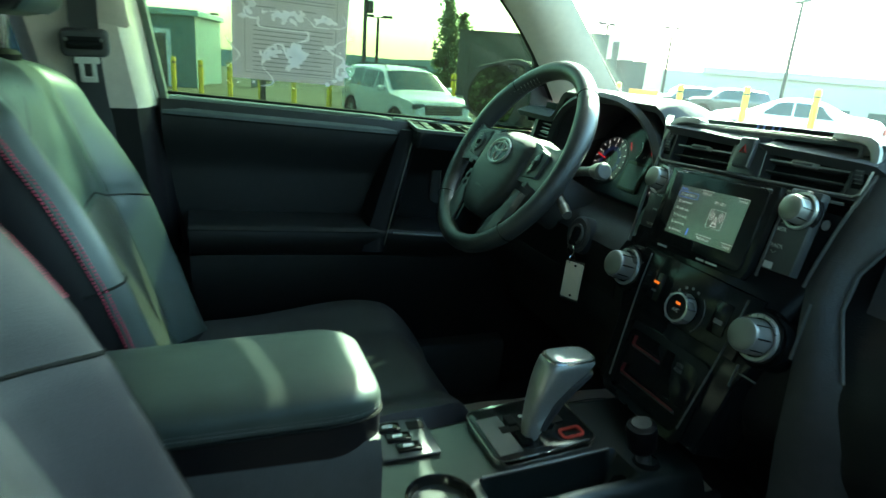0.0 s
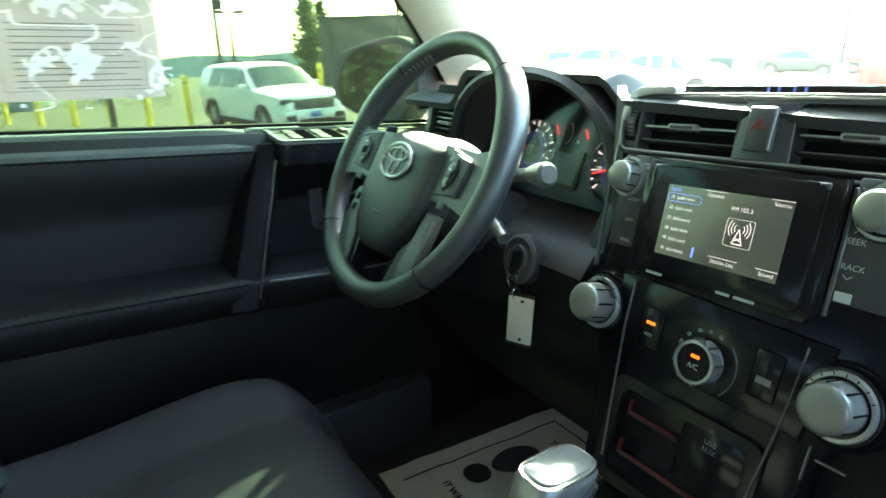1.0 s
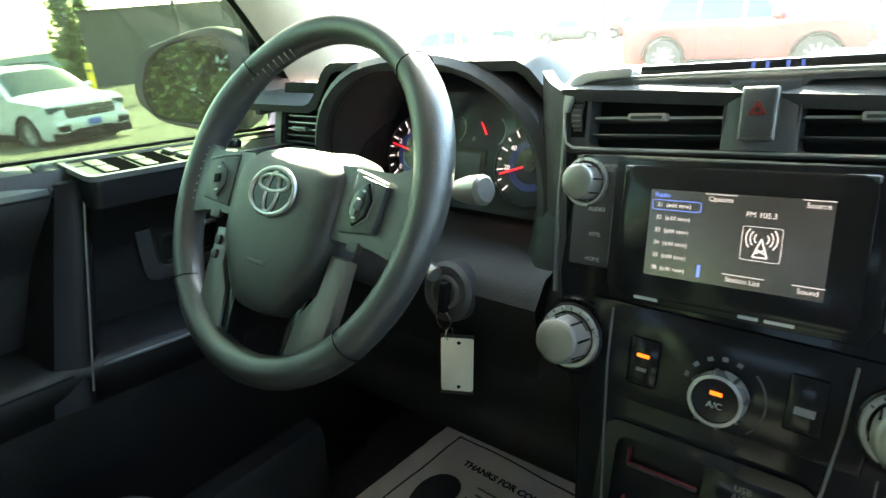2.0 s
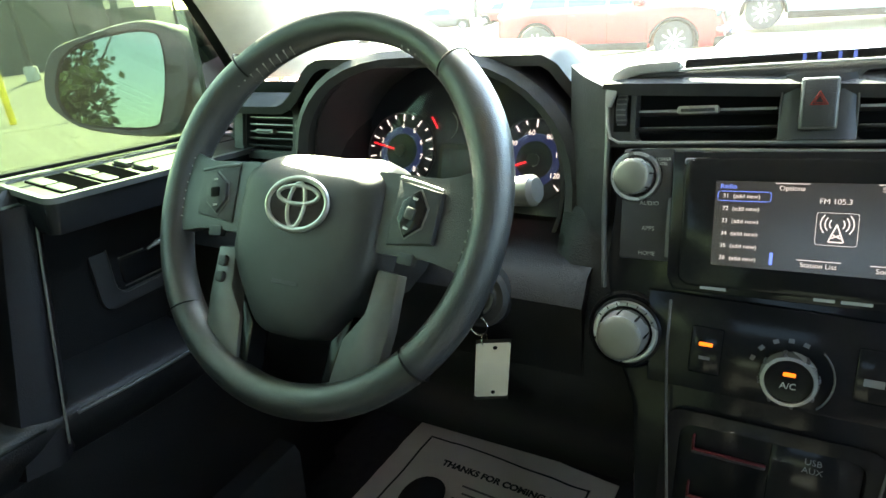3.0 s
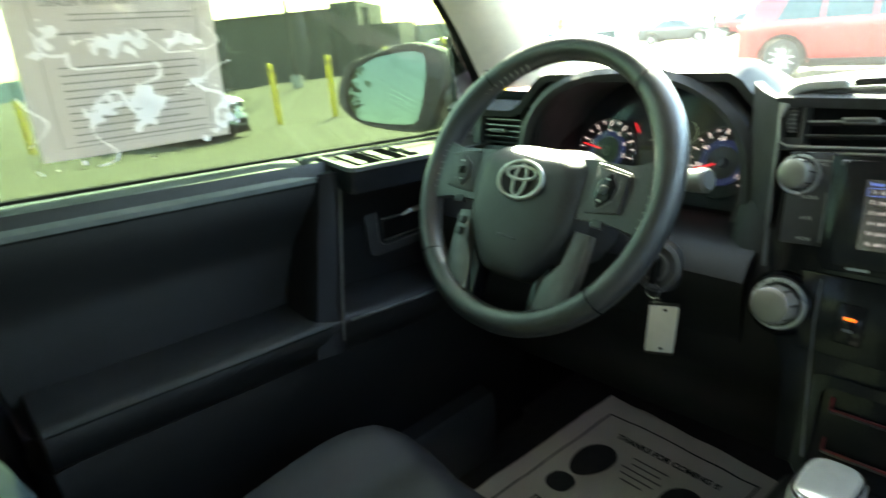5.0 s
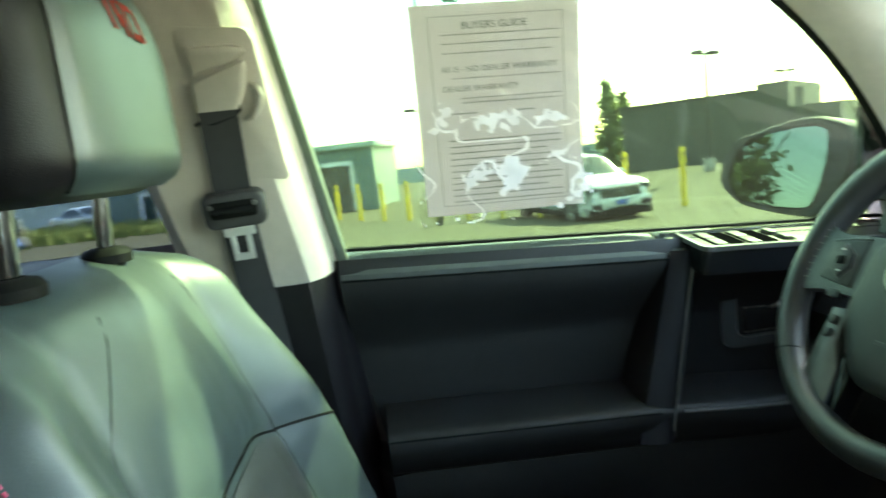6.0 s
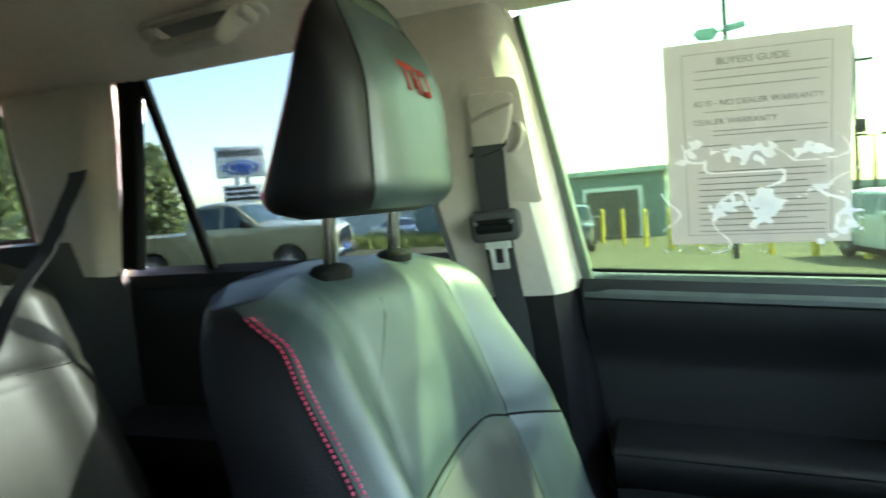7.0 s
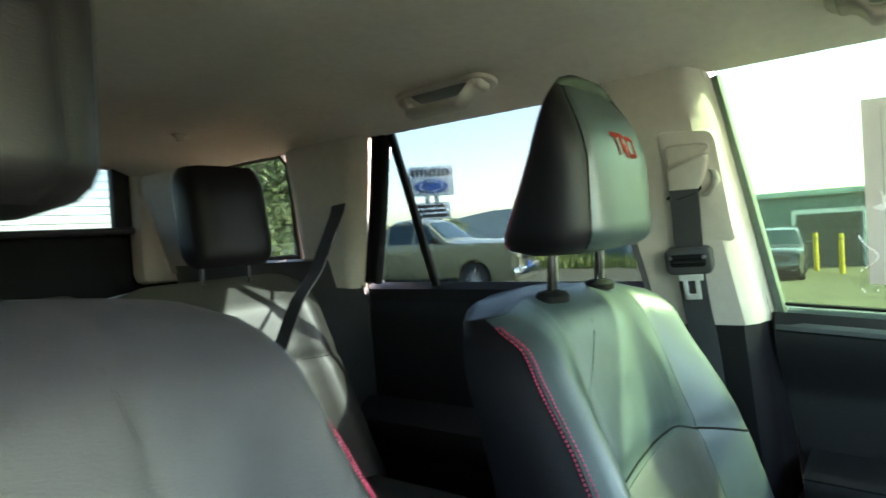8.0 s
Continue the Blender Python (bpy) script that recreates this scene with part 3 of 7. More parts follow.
    part("printed_border", sheet(border, 40, 4, 0.002), M_RUBBER, w, "added dark band blocking sun under the header")


M_SILL = mat("vinyl_sill_pad", (0.058, 0.068, 0.066), 0.42, bump=0.25, bump_scale=700)
headliner()
cabin_floor()
driver_door()
rear_door(1)
rear_door(-1)
windshield()
for s in (1, -1):
    a_pillar(s)
    wall_piece("trim_b_pillar_upper", (-0.112, -0.300), (-0.052, -0.235), 1.222, 1.665, M_BEIGE, s, "beige upper door pillar cover with belt slot", 0.066)
    wall_piece("trim_b_pillar_lower", (-0.052, -0.250), (0.010, -0.215), 0.50, 1.220, M_VINYL, s, "black lower door pillar cover", 0.071)
    wall_piece("trim_c_pillar", (-0.84, -1.135), (-1.0, -1.19), 1.285, 1.668, M_BEIGE, s, "beige rear door pillar cover", 0.03)
    wall_piece("trim_quarter_lower", (-1.0, -1.88), (-0.98, -1.88), 0.50, 1.36, M_PLASTIC, s, "black lower side panel beside the load floor", 0.05, 0.005)
    wall_piece("trim_d_pillar", (-1.54, -1.88), (-1.60, -1.88), 1.335, 1.70, M_BEIGE, s, "beige tailgate pillar cover", 0.05)
    q = thing("window_2" if s > 0 else "window_3", "dark tinted fixed quarter window", "car window", kind="structure")
    pane("pane", QUARTER_WINDOW, s, M_REARTINT if s > 0 else M_LIGHTCUT, q)
    rail("frame", QUARTER_WINDOW + QUARTER_WINDOW[:1], 0.02, 0.02, M_RUBBER, s, q)
    skin = part("wall_pillar_skin", box(-0.235, -0.03, *sorted((CY + s * 0.812, CY + s * 0.90)), 0.42, 1.235, 0.01), M_CARWHITE)
    tagged(skin, "white outer skin of the door pillar", "pillar", kind="structure")
    top = rail("trim_roof_rail", [(0.60, 1.676), (0.10, 1.684), (-0.12, 1.690), (-0.30, 1.699), (-0.8, 1.699), (-1.86, 1.690)], 0.03, 0.022, M_BEIGE, s)
    tagged(top, "beige roof edge trim over the windows", "trim", kind="structure")

# passenger door, plain
pd = thing("door_3", "plain black front passenger door with window", "car door", kind="structure")
part("door_panel", sheet(lambda u, v: mirrored(-0.04 + 0.95 * u, door_profile(0.46 + 0.752 * v), 0.46 + 0.752 * v, -1), 30, 40, 0.02), M_DOORSKIN, pd)
part("door_skin", box(-0.06, 1.02, CY - 0.92, CY - 0.825, 0.40, 1.205, 0.02), M_CARWHITE, pd)
pane("window_pane", FRONT_WINDOW, -1, M_PASSENGER_DIM, pd)
rail("frame", curve_pts(a_edge, 10), 0.026, 0.024, M_RUBBER, -1, pd)
rail("frame", [(-0.10, 1.655), (0.15, 1.662), (0.40, 1.660)], 0.014, 0.020, M_RUBBER, -1, pd)

# tailgate with its heated window
tg = thing("wall_tailgate", "closed tailgate with heated rear window", "tailgate", kind="structure")
part("lower_panel", box(-1.90, -1.86, CY - 0.80, CY + 0.80, 0.45, 1.48, 0.01), M_RUBBER, tg)
for s in (-1, 1):
    part("frame", box(-1.88, -1.845, *sorted((CY + s * 0.545, CY + s * 0.66)), 1.47, 1.74, 0.012), M_DOORSKIN, tg)
    part("corner_trim", box(-1.89, -1.80, *sorted((CY + s * 0.60, CY + s * 0.80)), 1.30, 1.74, 0.03), M_BEIGE, tg)
part("frame", box(-1.88, -1.845, CY - 0.57, CY + 0.57, 1.672, 1.74, 0.01), M_CLOTH, tg)
part("sill", box(-1.87, -1.82, CY - 0.60, CY + 0.60, 1.465, 1.487, 0.008), M_DOORSKIN, tg)
part("pane", box(-1.885, -1.880, CY - 0.575, CY + 0.575, 1.47, 1.70), M_REARTINT, tg, smooth=False)
for k in range(7):
    part("heater_wire", tube([(-1.876, CY - 0.56, 1.505 + 0.026 * k), (-1.876, CY + 0.56, 1.505 + 0.026 * k)], 0.0009, 4), M_POLE, tg)
for s in (-1, 1):
    kick = part("trim_kick_panel", box(0.84, 1.29, *sorted((CY + s * 0.775, CY + s * 0.83)), 0.48, 1.24, 0.01), M_DOORSKIN)
    tagged(kick, "black kick panel in front of the door", "trim", kind="structure")
fw = part("wall_firewall", box(1.27, 1.30, CY - 0.86, CY + 0.86, 0.40, 1.215), M_DOORSKIN)
tagged(fw, "dark firewall behind the dashboard", "firewall", kind="structure")

# ---- seats ----
def power(c, e):
    return math.copysign(abs(c) ** e, c)


# lean of the back, half its width at the waist and at the shoulders
DRIVER_SHAPE, PASSENGER_SHAPE = (0.335, 0.258, 0.236), (0.404, 0.250, 0.237)


def back_line(z, shape):
    """Middle of the backrest's front at a height: x."""
    return -0.035 - (z - 0.86) * shape[0]


def back_half(z, shape):
    if z < 1.06:
        return shape[1] - 0.036 + 0.036 * smooth_step(0.80, 1.0, z)
    return shape[1] - (shape[1] - shape[2]) * smooth_step(1.06, 1.28, z)


BACK_LOW, BACK_HIGH = 0.80, 1.320


def waist(k):
    """Height of the arched seam over the insert."""
    return 1.125 - 0.031 * min(abs(k) / 0.6, 1) ** 2


def panel_edge(k, shape):
    return 0.60 if k > 0 and shape is DRIVER_SHAPE else 0.50


def back_front(z, k, shape):
    """Front surface of a front seat's backrest, k from -1 to 1 across: x, y (about the seat's middle), z."""
    w = back_half(z, shape)
    a = abs(k)
    bolster = 0.055 * smooth_step(0.50, 0.86, a) * (1 - 0.55 * smooth_step(1.08, 1.30, z))
    roll = 0.080 * max(a - 0.84, 0) ** 1.6 / 0.16 ** 1.6
    groove = 0.0035 * math.exp(-((a - panel_edge(k, shape)) / 0.03) ** 2) + 0.005 * math.exp(-((z - waist(k)) / 0.010) ** 2) * smooth_step(1.0, 0.3, a * 0.9)
    wave = 0.006 * math.cos(k * 5.0)
    pucker = 0.0022 * noise.noise((k * 3.1, z * 14, 0.4)) + 0.0010 * noise.noise((k * 9, z * 40, 2.0))
    x = back_line(z, shape) + bolster - roll - groove + wave + pucker
    t = (z - BACK_LOW) / (BACK_HIGH - BACK_LOW)
    y = k * w
    if t > 0.90:
        q = math.sqrt(max(1 - ((t - 0.90) / 0.10) ** 2, 0))
        xb = back_line(z, shape) - 0.100
        x = xb + (x - xb) * (0.40 + 0.60 * q)
        y *= 0.86 + 0.14 * q
    y *= 1 - 0.085 * a ** 12 * smooth_step(0.82, 1.0, t)
    return (x, y, z - 0.020 * a ** 3 * smooth_step(0.72, 1, t))


def stitch_line(z, row, shape):
    if shape is DRIVER_SHAPE:
        return min(0.93 + row + 0.02 * smooth_step(1.285, 1.312, z), 0.985)
    return min(0.86 + row + 0.03 * smooth_step(1.0, 1.2, z) + 0.085 * smooth_step(1.16, 1.30, z), 0.995)


def front_seat(name, label, inboard, shape, head=(0, 0, 0), low=0.0):
    s = thing(name, label, "car seat", group="front seats")
    n = 44
    rings = []
    for i in range(41):
        z = BACK_LOW + (BACK_HIGH - BACK_LOW) * i / 40
        front = [back_front(z, -1 + 2 * j / n, shape) for j in range(n + 1)]
        back = []
        for j in range(n, -1, -4):
            k = -1 + 2 * j / n
            fx, fy, fz = front[j]
            back.append((min(back_line(z, shape) - 0.118 + 0.03 * k ** 4, fx - 0.012), fy * 0.965, fz))
        rings.append(front + back)
    part("backrest", loft(rings), M_VINYL, s, "matte vinyl shell")
    # leather cover over the front, up to the stitched edge
    def cover(u, v):
        z = BACK_LOW + 0.02 + (BACK_HIGH - BACK_LOW - 0.0205) * v
        k0, k1 = -stitch_line(z, 0, shape), stitch_line(z, 0, shape)
        return tuple(Vector(back_front(z, k0 + (k1 - k0) * u, shape)) + Vector((0.0025, 0, 0.0008)))
    # Passenger cover takes the darker copy to imitate its shade.
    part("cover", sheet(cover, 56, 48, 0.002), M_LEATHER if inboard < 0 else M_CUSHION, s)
    # lighter perforated insert in the lower middle of the back
    part("insert", sheet(lambda u, v: tuple(Vector(back_front(0.86 + (waist(-0.47 + 1.04 * u) - 0.866) * v, -0.47 + 1.04 * u, shape)) + Vector((0.0055, 0, 0))), 14, 12, 0.004), M_INSERT, s)
    # cushion
    rings = []
    for i in range(29):
        t = i / 28
        x = -0.08 + 0.545 * t
        fr = smooth_step(0.72, 1.0, t)
        ring = []
        hw_c = 0.235 + 0.02 * math.sin(math.pi * min(t, 1) * 0.9) - 0.05 * fr ** 2
        for j in range(31):
            k = -1 + 2 * j / 30
            a = abs(k)
            z = 0.816 + 0.032 * smooth_step(0.45, 0.85, a) * (1 - 0.4 * fr) - 0.055 * max(a - 0.86, 0) ** 1.5 / 0.14 ** 1.5
            z += 0.022 * smooth_step(0.3, 0.75, t) - 0.085 * max(t - 0.84, 0) ** 2 / 0.16 ** 2
            z -= 0.005 * math.exp(-((a - 0.50) / 0.03) ** 2) + 0.004 * math.exp(-((t - 0.62) / 0.02) ** 2) * (a < 0.5)
            ring.append((x, k * hw_c, z))
        ring += [(x, hw_c * 0.97, 0.75), (x, hw_c * 0.9, 0.70), (x, -hw_c * 0.9, 0.70), (x, -hw_c * 0.97, 0.75)]
        rings.append(ring)
    part("cushion", loft(rings, m=pose(0, 0, low)), M_CUSHION, s)
    part("seat_base", box(-0.10, 0.40, -0.20, 0.20, 0.515 + low * 0.66, 0.71 + low, 0.03), M_PLASTIC, s)
    # red stitching, two rows along each shoulder
    for side in (inboard,):
        z0 = 0.88 if inboard < 0 else 1.12
        bm = bmesh.new()
        for row in ((-0.009, 0.004) if inboard < 0 else (-0.010, 0.010)):
            p = [Vector(back_front(z0 + (1.314 - z0) * i / 200, side * stitch_line(z0 + (1.314 - z0) * i / 200, row, shape), shape)) + Vector((0.0040, side * 0.0012, 0.0012)) for i in range(201)]
            for a, b in list(zip(p, p[1:]))[::2]:
                tube([a, a + (b - a) * 1.25], 0.0011, 5, into=bm)
        part("stitching", bm, M_THREAD, s, "red stitched seam")
        part("piping", tube([Vector(back_front(0.88 + 0.43 * i / 44, side * stitch_line(0.88 + 0.43 * i / 44, 0, shape), shape)) + Vector((0.0028, 0, 0.0008)) for i in range(45)], 0.0010, 6), M_RUBBER, s)
    for side in (-1, 1):
        part("shoulder_seam", tube([Vector(back_front(1.096 - 0.026 * (i / 12) ** 1.4, side * (0.58 + 0.38 * i / 12), shape)) + Vector((0.0032, 0, 0)) for i in range(13)], 0.0018, 6), M_RUBBER, s)
        part("panel_seam", tube([Vector(back_front(0.86 + 0.44 * i / 30, side * (panel_edge(side, shape) - (0.30 if side == inboard < 0 else 0.06) * smooth_step(0.76, 1.02, i / 30)), shape)) + Vector((0.0026, 0, 0)) for i in range(31)], 0.0007 if inboard < 0 else 0.0004, 6), M_RUBBER, s)
    part("waist_seam", tube([Vector(back_front(waist(k), k, shape)) + Vector((0.0040, 0, 0)) for k in curve_pts(lambda t: -0.5 + 1.1 * t, 20)], 0.0016, 6), M_RUBBER, s)
    # Passenger pillow takes the near-black vinyl to imitate its shade.
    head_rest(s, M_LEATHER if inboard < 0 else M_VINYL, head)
    return s


def head_rest(s, front, at=(0, 0, 0)):
    def outline(t):
        z = 1.370 + 0.227 * t
        xf = -0.134 - 0.012 * t - 0.058 * max(t - 0.45, 0) ** 2 / 0.3
        xb = -0.289 + 0.108 * t
        w = 0.135 - 0.004 * t - 0.032 * max(t - 0.62, 0) ** 2 / 0.145
        return z, xf, xb, w

    def skin(t, a, out=0.0):
        """A point of the pillow at height t, round angle a (0 faces the windshield)."""
        z, xf, xb, w = outline(t)
        end = min(math.sqrt(1 - (1 - min(t / 0.13, 1)) ** 2), math.sqrt(1 - (1 - min((1 - t) / 0.24, 1)) ** 2))
        end = (0.74 + 0.26 * end) if t < 0.5 else 0.50 + 0.50 * end
        cx, d = (xf + xb) / 2, (xf - xb) / 2 * (2.2 * end - 1.2 if t < 0.5 else end * 0.9 + 0.1)
        c, sn = math.cos(a), math.sin(a)
        taper = 1 - 0.16 * max(c, 0) ** 1.3
        crease = 0.0030 * math.exp(-((abs(math.degrees(a)) - 47) / 5) ** 2)
        return (cx + (d + out - crease) * power(c, 0.56), (w * end + out - crease) * power(sn, 0.55) * taper, z)
    m = Matrix.Translation(at)
    hr = part("headrest", loft([[skin(i / 28, 2 * math.pi * (j / 56 if j < 29 else j / 56 - 1)) for j in range(56)] for i in range(29)], m=m), M_VINYL, s)
    part("front_panel", sheet(lambda u, v: skin(0.02 + 0.965 * v, radians(-47 + 94 * u), 0.0016), 26, 28, 0.0014, m), front, hr)
    for dy in (-0.0755, 0.0755):
        part("headrest_post", tube([(-0.224, dy, 1.27), (-0.218, dy, 1.33), (-0.212, dy, 1.40)], 0.0070, 12, m=m), M_CHROME, s, "chrome post")
        part("post_sleeve", lathe([(0.021, -0.004), (0.022, 0.004), (0.018, 0.009), (0.010, 0.011)], 18, m @ pose(-0.219, dy, 1.314)), M_RUBBER, s)
    for side in (-1, 1):
        bm = bmesh.new()
        for off in (0, 5):
            pts = [Vector(skin(0.05 + 0.88 * i / 120, side * radians(111 + off + 5 * (1 - i / 120) ** 3), 0.0007)) for i in range(121)]
            for a, b in list(zip(pts, pts[1:]))[::2]:
                tube([a, a + (b - a) * 1.3], 0.0006, 4, into=bm)
        part("headrest_stitching", merge(bm, m), M_THREAD, hr)
        part("side_seam", tube([skin(0.03 + 0.93 * i / 24, side * radians(47), 0.0010) for i in range(25)], 0.0013, 6, m=m), M_RUBBER, hr)
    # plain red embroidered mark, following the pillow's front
    def front_x(y, z):
        t = (z - 1.370) / 0.227
        lo, hi = 0.0, radians(80)
        for _ in range(24):
            mid = (lo + hi) / 2
            lo, hi = (mid, hi) if skin(t, mid)[1] < abs(y) else (lo, mid)
        return skin(t, lo, 0.0016)[0] + 0.0012
    bm = bmesh.new()
    for y0, y1, za, zb in ((0.030, 0.004, 0.020, 0.014), (0.020, 0.014, 0.014, -0.008), (0.004, -0.004, 0.020, -0.004), (-0.004, -0.012, 0.019, 0.014), (-0.002, -0.008, 0.006, -0.010), (-0.014, -0.019, 0.018, -0.010), (-0.019, -0.034, 0.018, 0.012), (-0.019, -0.034, -0.004, -0.010), (-0.034, -0.040, 0.016, -0.008)):
        for p in range(3):
            ya, yb = y0 + (y1 - y0) * p / 3, y0 + (y1 - y0) * (p + 1) / 3
            bm.faces.new([bm.verts.new((front_x(-0.004 - 1.06 * y, 1.499 + 1.08 * z), -0.004 - 1.06 * y, 1.499 + 1.08 * z)) for y, z in ((ya, za), (yb, za), (yb, zb), (ya, zb))])
    bmesh.ops.solidify(bm, geom=bm.faces[:], thickness=0.0012)
    part("embroidered_mark", merge(bm, m), M_REDPRINT, hr, "red embroidered mark", smooth=False)


driver_seat = front_seat("driver_seat", "black leather driver's seat with red stitching and marked headrest", -1, DRIVER_SHAPE, low=-0.022)
SEAT_Y = 0.356
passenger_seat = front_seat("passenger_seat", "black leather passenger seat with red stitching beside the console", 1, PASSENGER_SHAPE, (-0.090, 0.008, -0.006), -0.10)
passenger_seat.matrix_world = pose(0.036, -0.398, 0.066)
driver_seat.matrix_world = pose(0, SEAT_Y, 0)


def rear_bench():
    s = thing("rear_bench", "black leather rear bench with lifted headrests, partly sunlit", "rear seat", (0, 0, 0))
    def bench(y0, y1, k, t):
        """Front of one bench back, k across and t up."""
        e = 0.03 * max(t - 0.85, 0) / 0.15
        edge = min(k, 1 - k)
        outer = 0.06 * smooth_step(0.72, 0.97, k if y0 > 0 else (1 - k if y1 < 0 else 0)) * (1 - t * 0.6)
        puff = 0.010 * math.sin(math.pi * min(t / 0.58, 1)) * smooth_step(0, 0.3, edge)
        x = -0.90 - 0.20 * t + 0.035 * smooth_step(0, 0.12, edge) - e + outer + puff - 0.008 * math.exp(-((t - 0.58) / 0.02) ** 2)
        return (x, y0 + (y1 - y0) * k, 0.86 + 0.475 * t - e * 0.8 * (1 - smooth_step(0, 0.2, edge)))
    for y0, y1 in ((-0.66, -0.16), (-0.155, 0.115), (0.12, 0.615)):
        rings = []
        for i in range(36):
            t = i / 35
            ring = [bench(y0, y1, j / 24, t) for j in range(25)]
            bx, bz = -1.02 - 0.20 * t, 0.86 + 0.475 * t - 0.03 * max(t - 0.85, 0) / 0.15
            rings.append(ring + [(bx, y1 - 0.01, bz), (bx, y0 + 0.01, bz)])
        part("backrest", loft(rings), M_BENCH, s)
        part("waist_seam", tube([Vector(bench(y0, y1, 0.05 + 0.9 * j / 24, 0.58)) + Vector((0.0012, 0, 0)) for j in range(25)], 0.0016, 6), M_RUBBER, s)
        cr = []
        for i in range(15):
            t = i / 14
            x = -0.95 + 0.50 * t
            f = 0.07 * max(t - 0.8, 0) ** 2 / 0.04
            cr.append([(x, y0 + (y1 - y0) * j / 10, 0.875 - f - 0.03 * max(abs(j / 5 - 1) - 0.8, 0) / 0.2) for j in range(11)] + [(x, y1, 0.72), (x, y0, 0.72)])
        part("cushion", loft(cr), M_BENCH, s)
    part("seat_base", box(-0.98, -0.50, -0.60, 0.56, 0.515, 0.73, 0.02), M_PLASTIC, s)
    for yc, k in ((0.396, 1.0), (-0.440, 1.0)):
        rings = []
        for i in range(17):
            t = i / 16
            end = min(math.sqrt(min(t / 0.15, 1)), math.sqrt(min((1 - t) / 0.22, 1)))
            w, d = 0.098 * (0.82 + 0.18 * end), 0.058 * (0.72 + 0.28 * end)
            rings.append([(-1.07 - 0.03 * t + d * power(math.cos(2 * math.pi * j / 32), 0.6), yc + w * power(math.sin(2 * math.pi * j / 32), 0.5), 1.362 + 0.222 * t) for j in range(32)])
        part("headrest", loft(rings), M_VINYL, s)
        for dy in (-0.06, 0.06):
            part("headrest_post", tube([(-1.09, yc + dy, 1.29), (-1.085, yc + dy, 1.41)], 0.006, 10), M_CHROME, s, "chrome post")


rear_bench()


# ---- belts ----
def strap(name, pts, width, parent, material=M_WEB, across=(1, 0, 0), thick=0.0016):
    p = [Vector(q) for q in pts]
    ax = Vector(across).normalized()
    rings = []
    for i, q in enumerate(p):
        d = (p[min(i + 1, len(p) - 1)] - p[max(i - 1, 0)]).normalized()
        a = (ax - d * ax.dot(d)).normalized() * width / 2
        nrm = d.cross(a).normalized() * thick
        rings.append([q - a - nrm, q + a - nrm, q + a + nrm, q - a + nrm])
    return part(name, loft(rings), material, parent)


def driver_belt():
    b = thing("seat_belt", "dark grey front seat belt hanging on its pillar", "seat belt")
    # height adjuster: plate, hood, guide with its loop
    g = axes((-0.13, 0.6220, 1.46), (1, 0, 0), (0, -0.29, 0.957))
    part("adjuster_plate", prism([(-0.030, -0.092), (0.050, -0.100), (0.056, -0.094), (0.053, -0.070), (0.043, 0.070), (0.038, 0.081), (0.030, 0.085), (-0.036, 0.091), (-0.043, 0.086), (-0.045, 0.074)], -0.010, 0.0035, 0.003, g), M_BEIGE, b, "beige adjuster plate")
    part("hood", prism([(-0.031, 0.036), (0.026, 0.053), (0.033, 0.058), (0.030, 0.064), (0.018, 0.067), (-0.028, 0.068), (-0.034, 0.062)], 0.0, 0.012, 0.005, g), M_BEIGE, b)
    part("shoulder_guide", prism([(-0.036, -0.014), (-0.020, -0.017), (0.006, -0.010), (0.013, -0.004), (0.022, 0.012), (0.030, 0.040), (0.030, 0.048), (0.024, 0.049), (-0.031, 0.031), (-0.035, 0.025)], 0.0, 0.015, 0.005, g, seg=3), M_BEIGE, b, "beige shoulder guide")
    part("guide_lip", tube([(-0.040, -0.020, 0.008), (-0.036, -0.0165, 0.012), (-0.020, -0.0195, 0.013), (0.006, -0.0125, 0.013), (0.014, -0.006, 0.010), (0.013, 0.002, 0.008)], 0.0024, 8, m=g), M_RUBBER, b)
    part("guide_loop", tube([(0.016, -0.020, 0.002), (0.026, -0.016, 0.008), (0.036, -0.004, 0.010), (0.040, 0.008, 0.009), (0.037, 0.018, 0.005), (0.030, 0.022, 0.002)], [0.003, 0.0045, 0.005, 0.005, 0.0045, 0.003], 10, m=g), M_BEIGE, b)
    strap("webbing", [(-0.1415, 0.610, 1.452), (-0.1415, 0.613, 1.443), (-0.1455, 0.636, 1.375), (-0.1465, 0.645, 1.345), (-0.1475, 0.660, 1.295), (-0.145, 0.679, 1.235), (-0.140, 0.682, 1.20), (-0.125, 0.682, 1.05), (-0.10, 0.685, 0.90), (-0.08, 0.69, 0.62)], 0.045, b)
    # latch plate
    lp = axes((-0.1465, 0.6435, 1.334), (1, 0, 0.03), (0, -0.29, 0.957))
    part("latch_cover", prism(rounded(0.076, 0.046, 0.011, cy=0.001), -0.006, 0.011, 0.005, lp, seg=3), M_PLASTIC, b)
    part("latch_slot", prism(rounded(0.058, 0.022, 0.006, cy=0.004), 0.0112, 0.0125, 0.0006, lp), M_RUBBER, b)
    part("latch_bar", tube([(-0.026, 0.003, 0.012), (0.026, 0.003, 0.012)], 0.0055, 12, m=lp), M_GLOSS, b)
    for dx in (-0.027, 0.027):
        part("latch_stud", lathe([(0.003, 0.011), (0.003, 0.0145), (0.0005, 0.015)], 12, lp @ pose(dx, 0.010, 0)), M_SATIN, b)
    tongue = bmesh.new()
    for x0, x1, y0, y1 in ((-0.0135, -0.006, -0.066, -0.024), (0.006, 0.0135, -0.066, -0.024), (-0.0135, 0.0135, -0.068, -0.058), (-0.020, 0.020, -0.034, -0.022)):
        box(x0, x1, y0, y1, 0.004, 0.0070, 0.001, 1, lp, tongue)
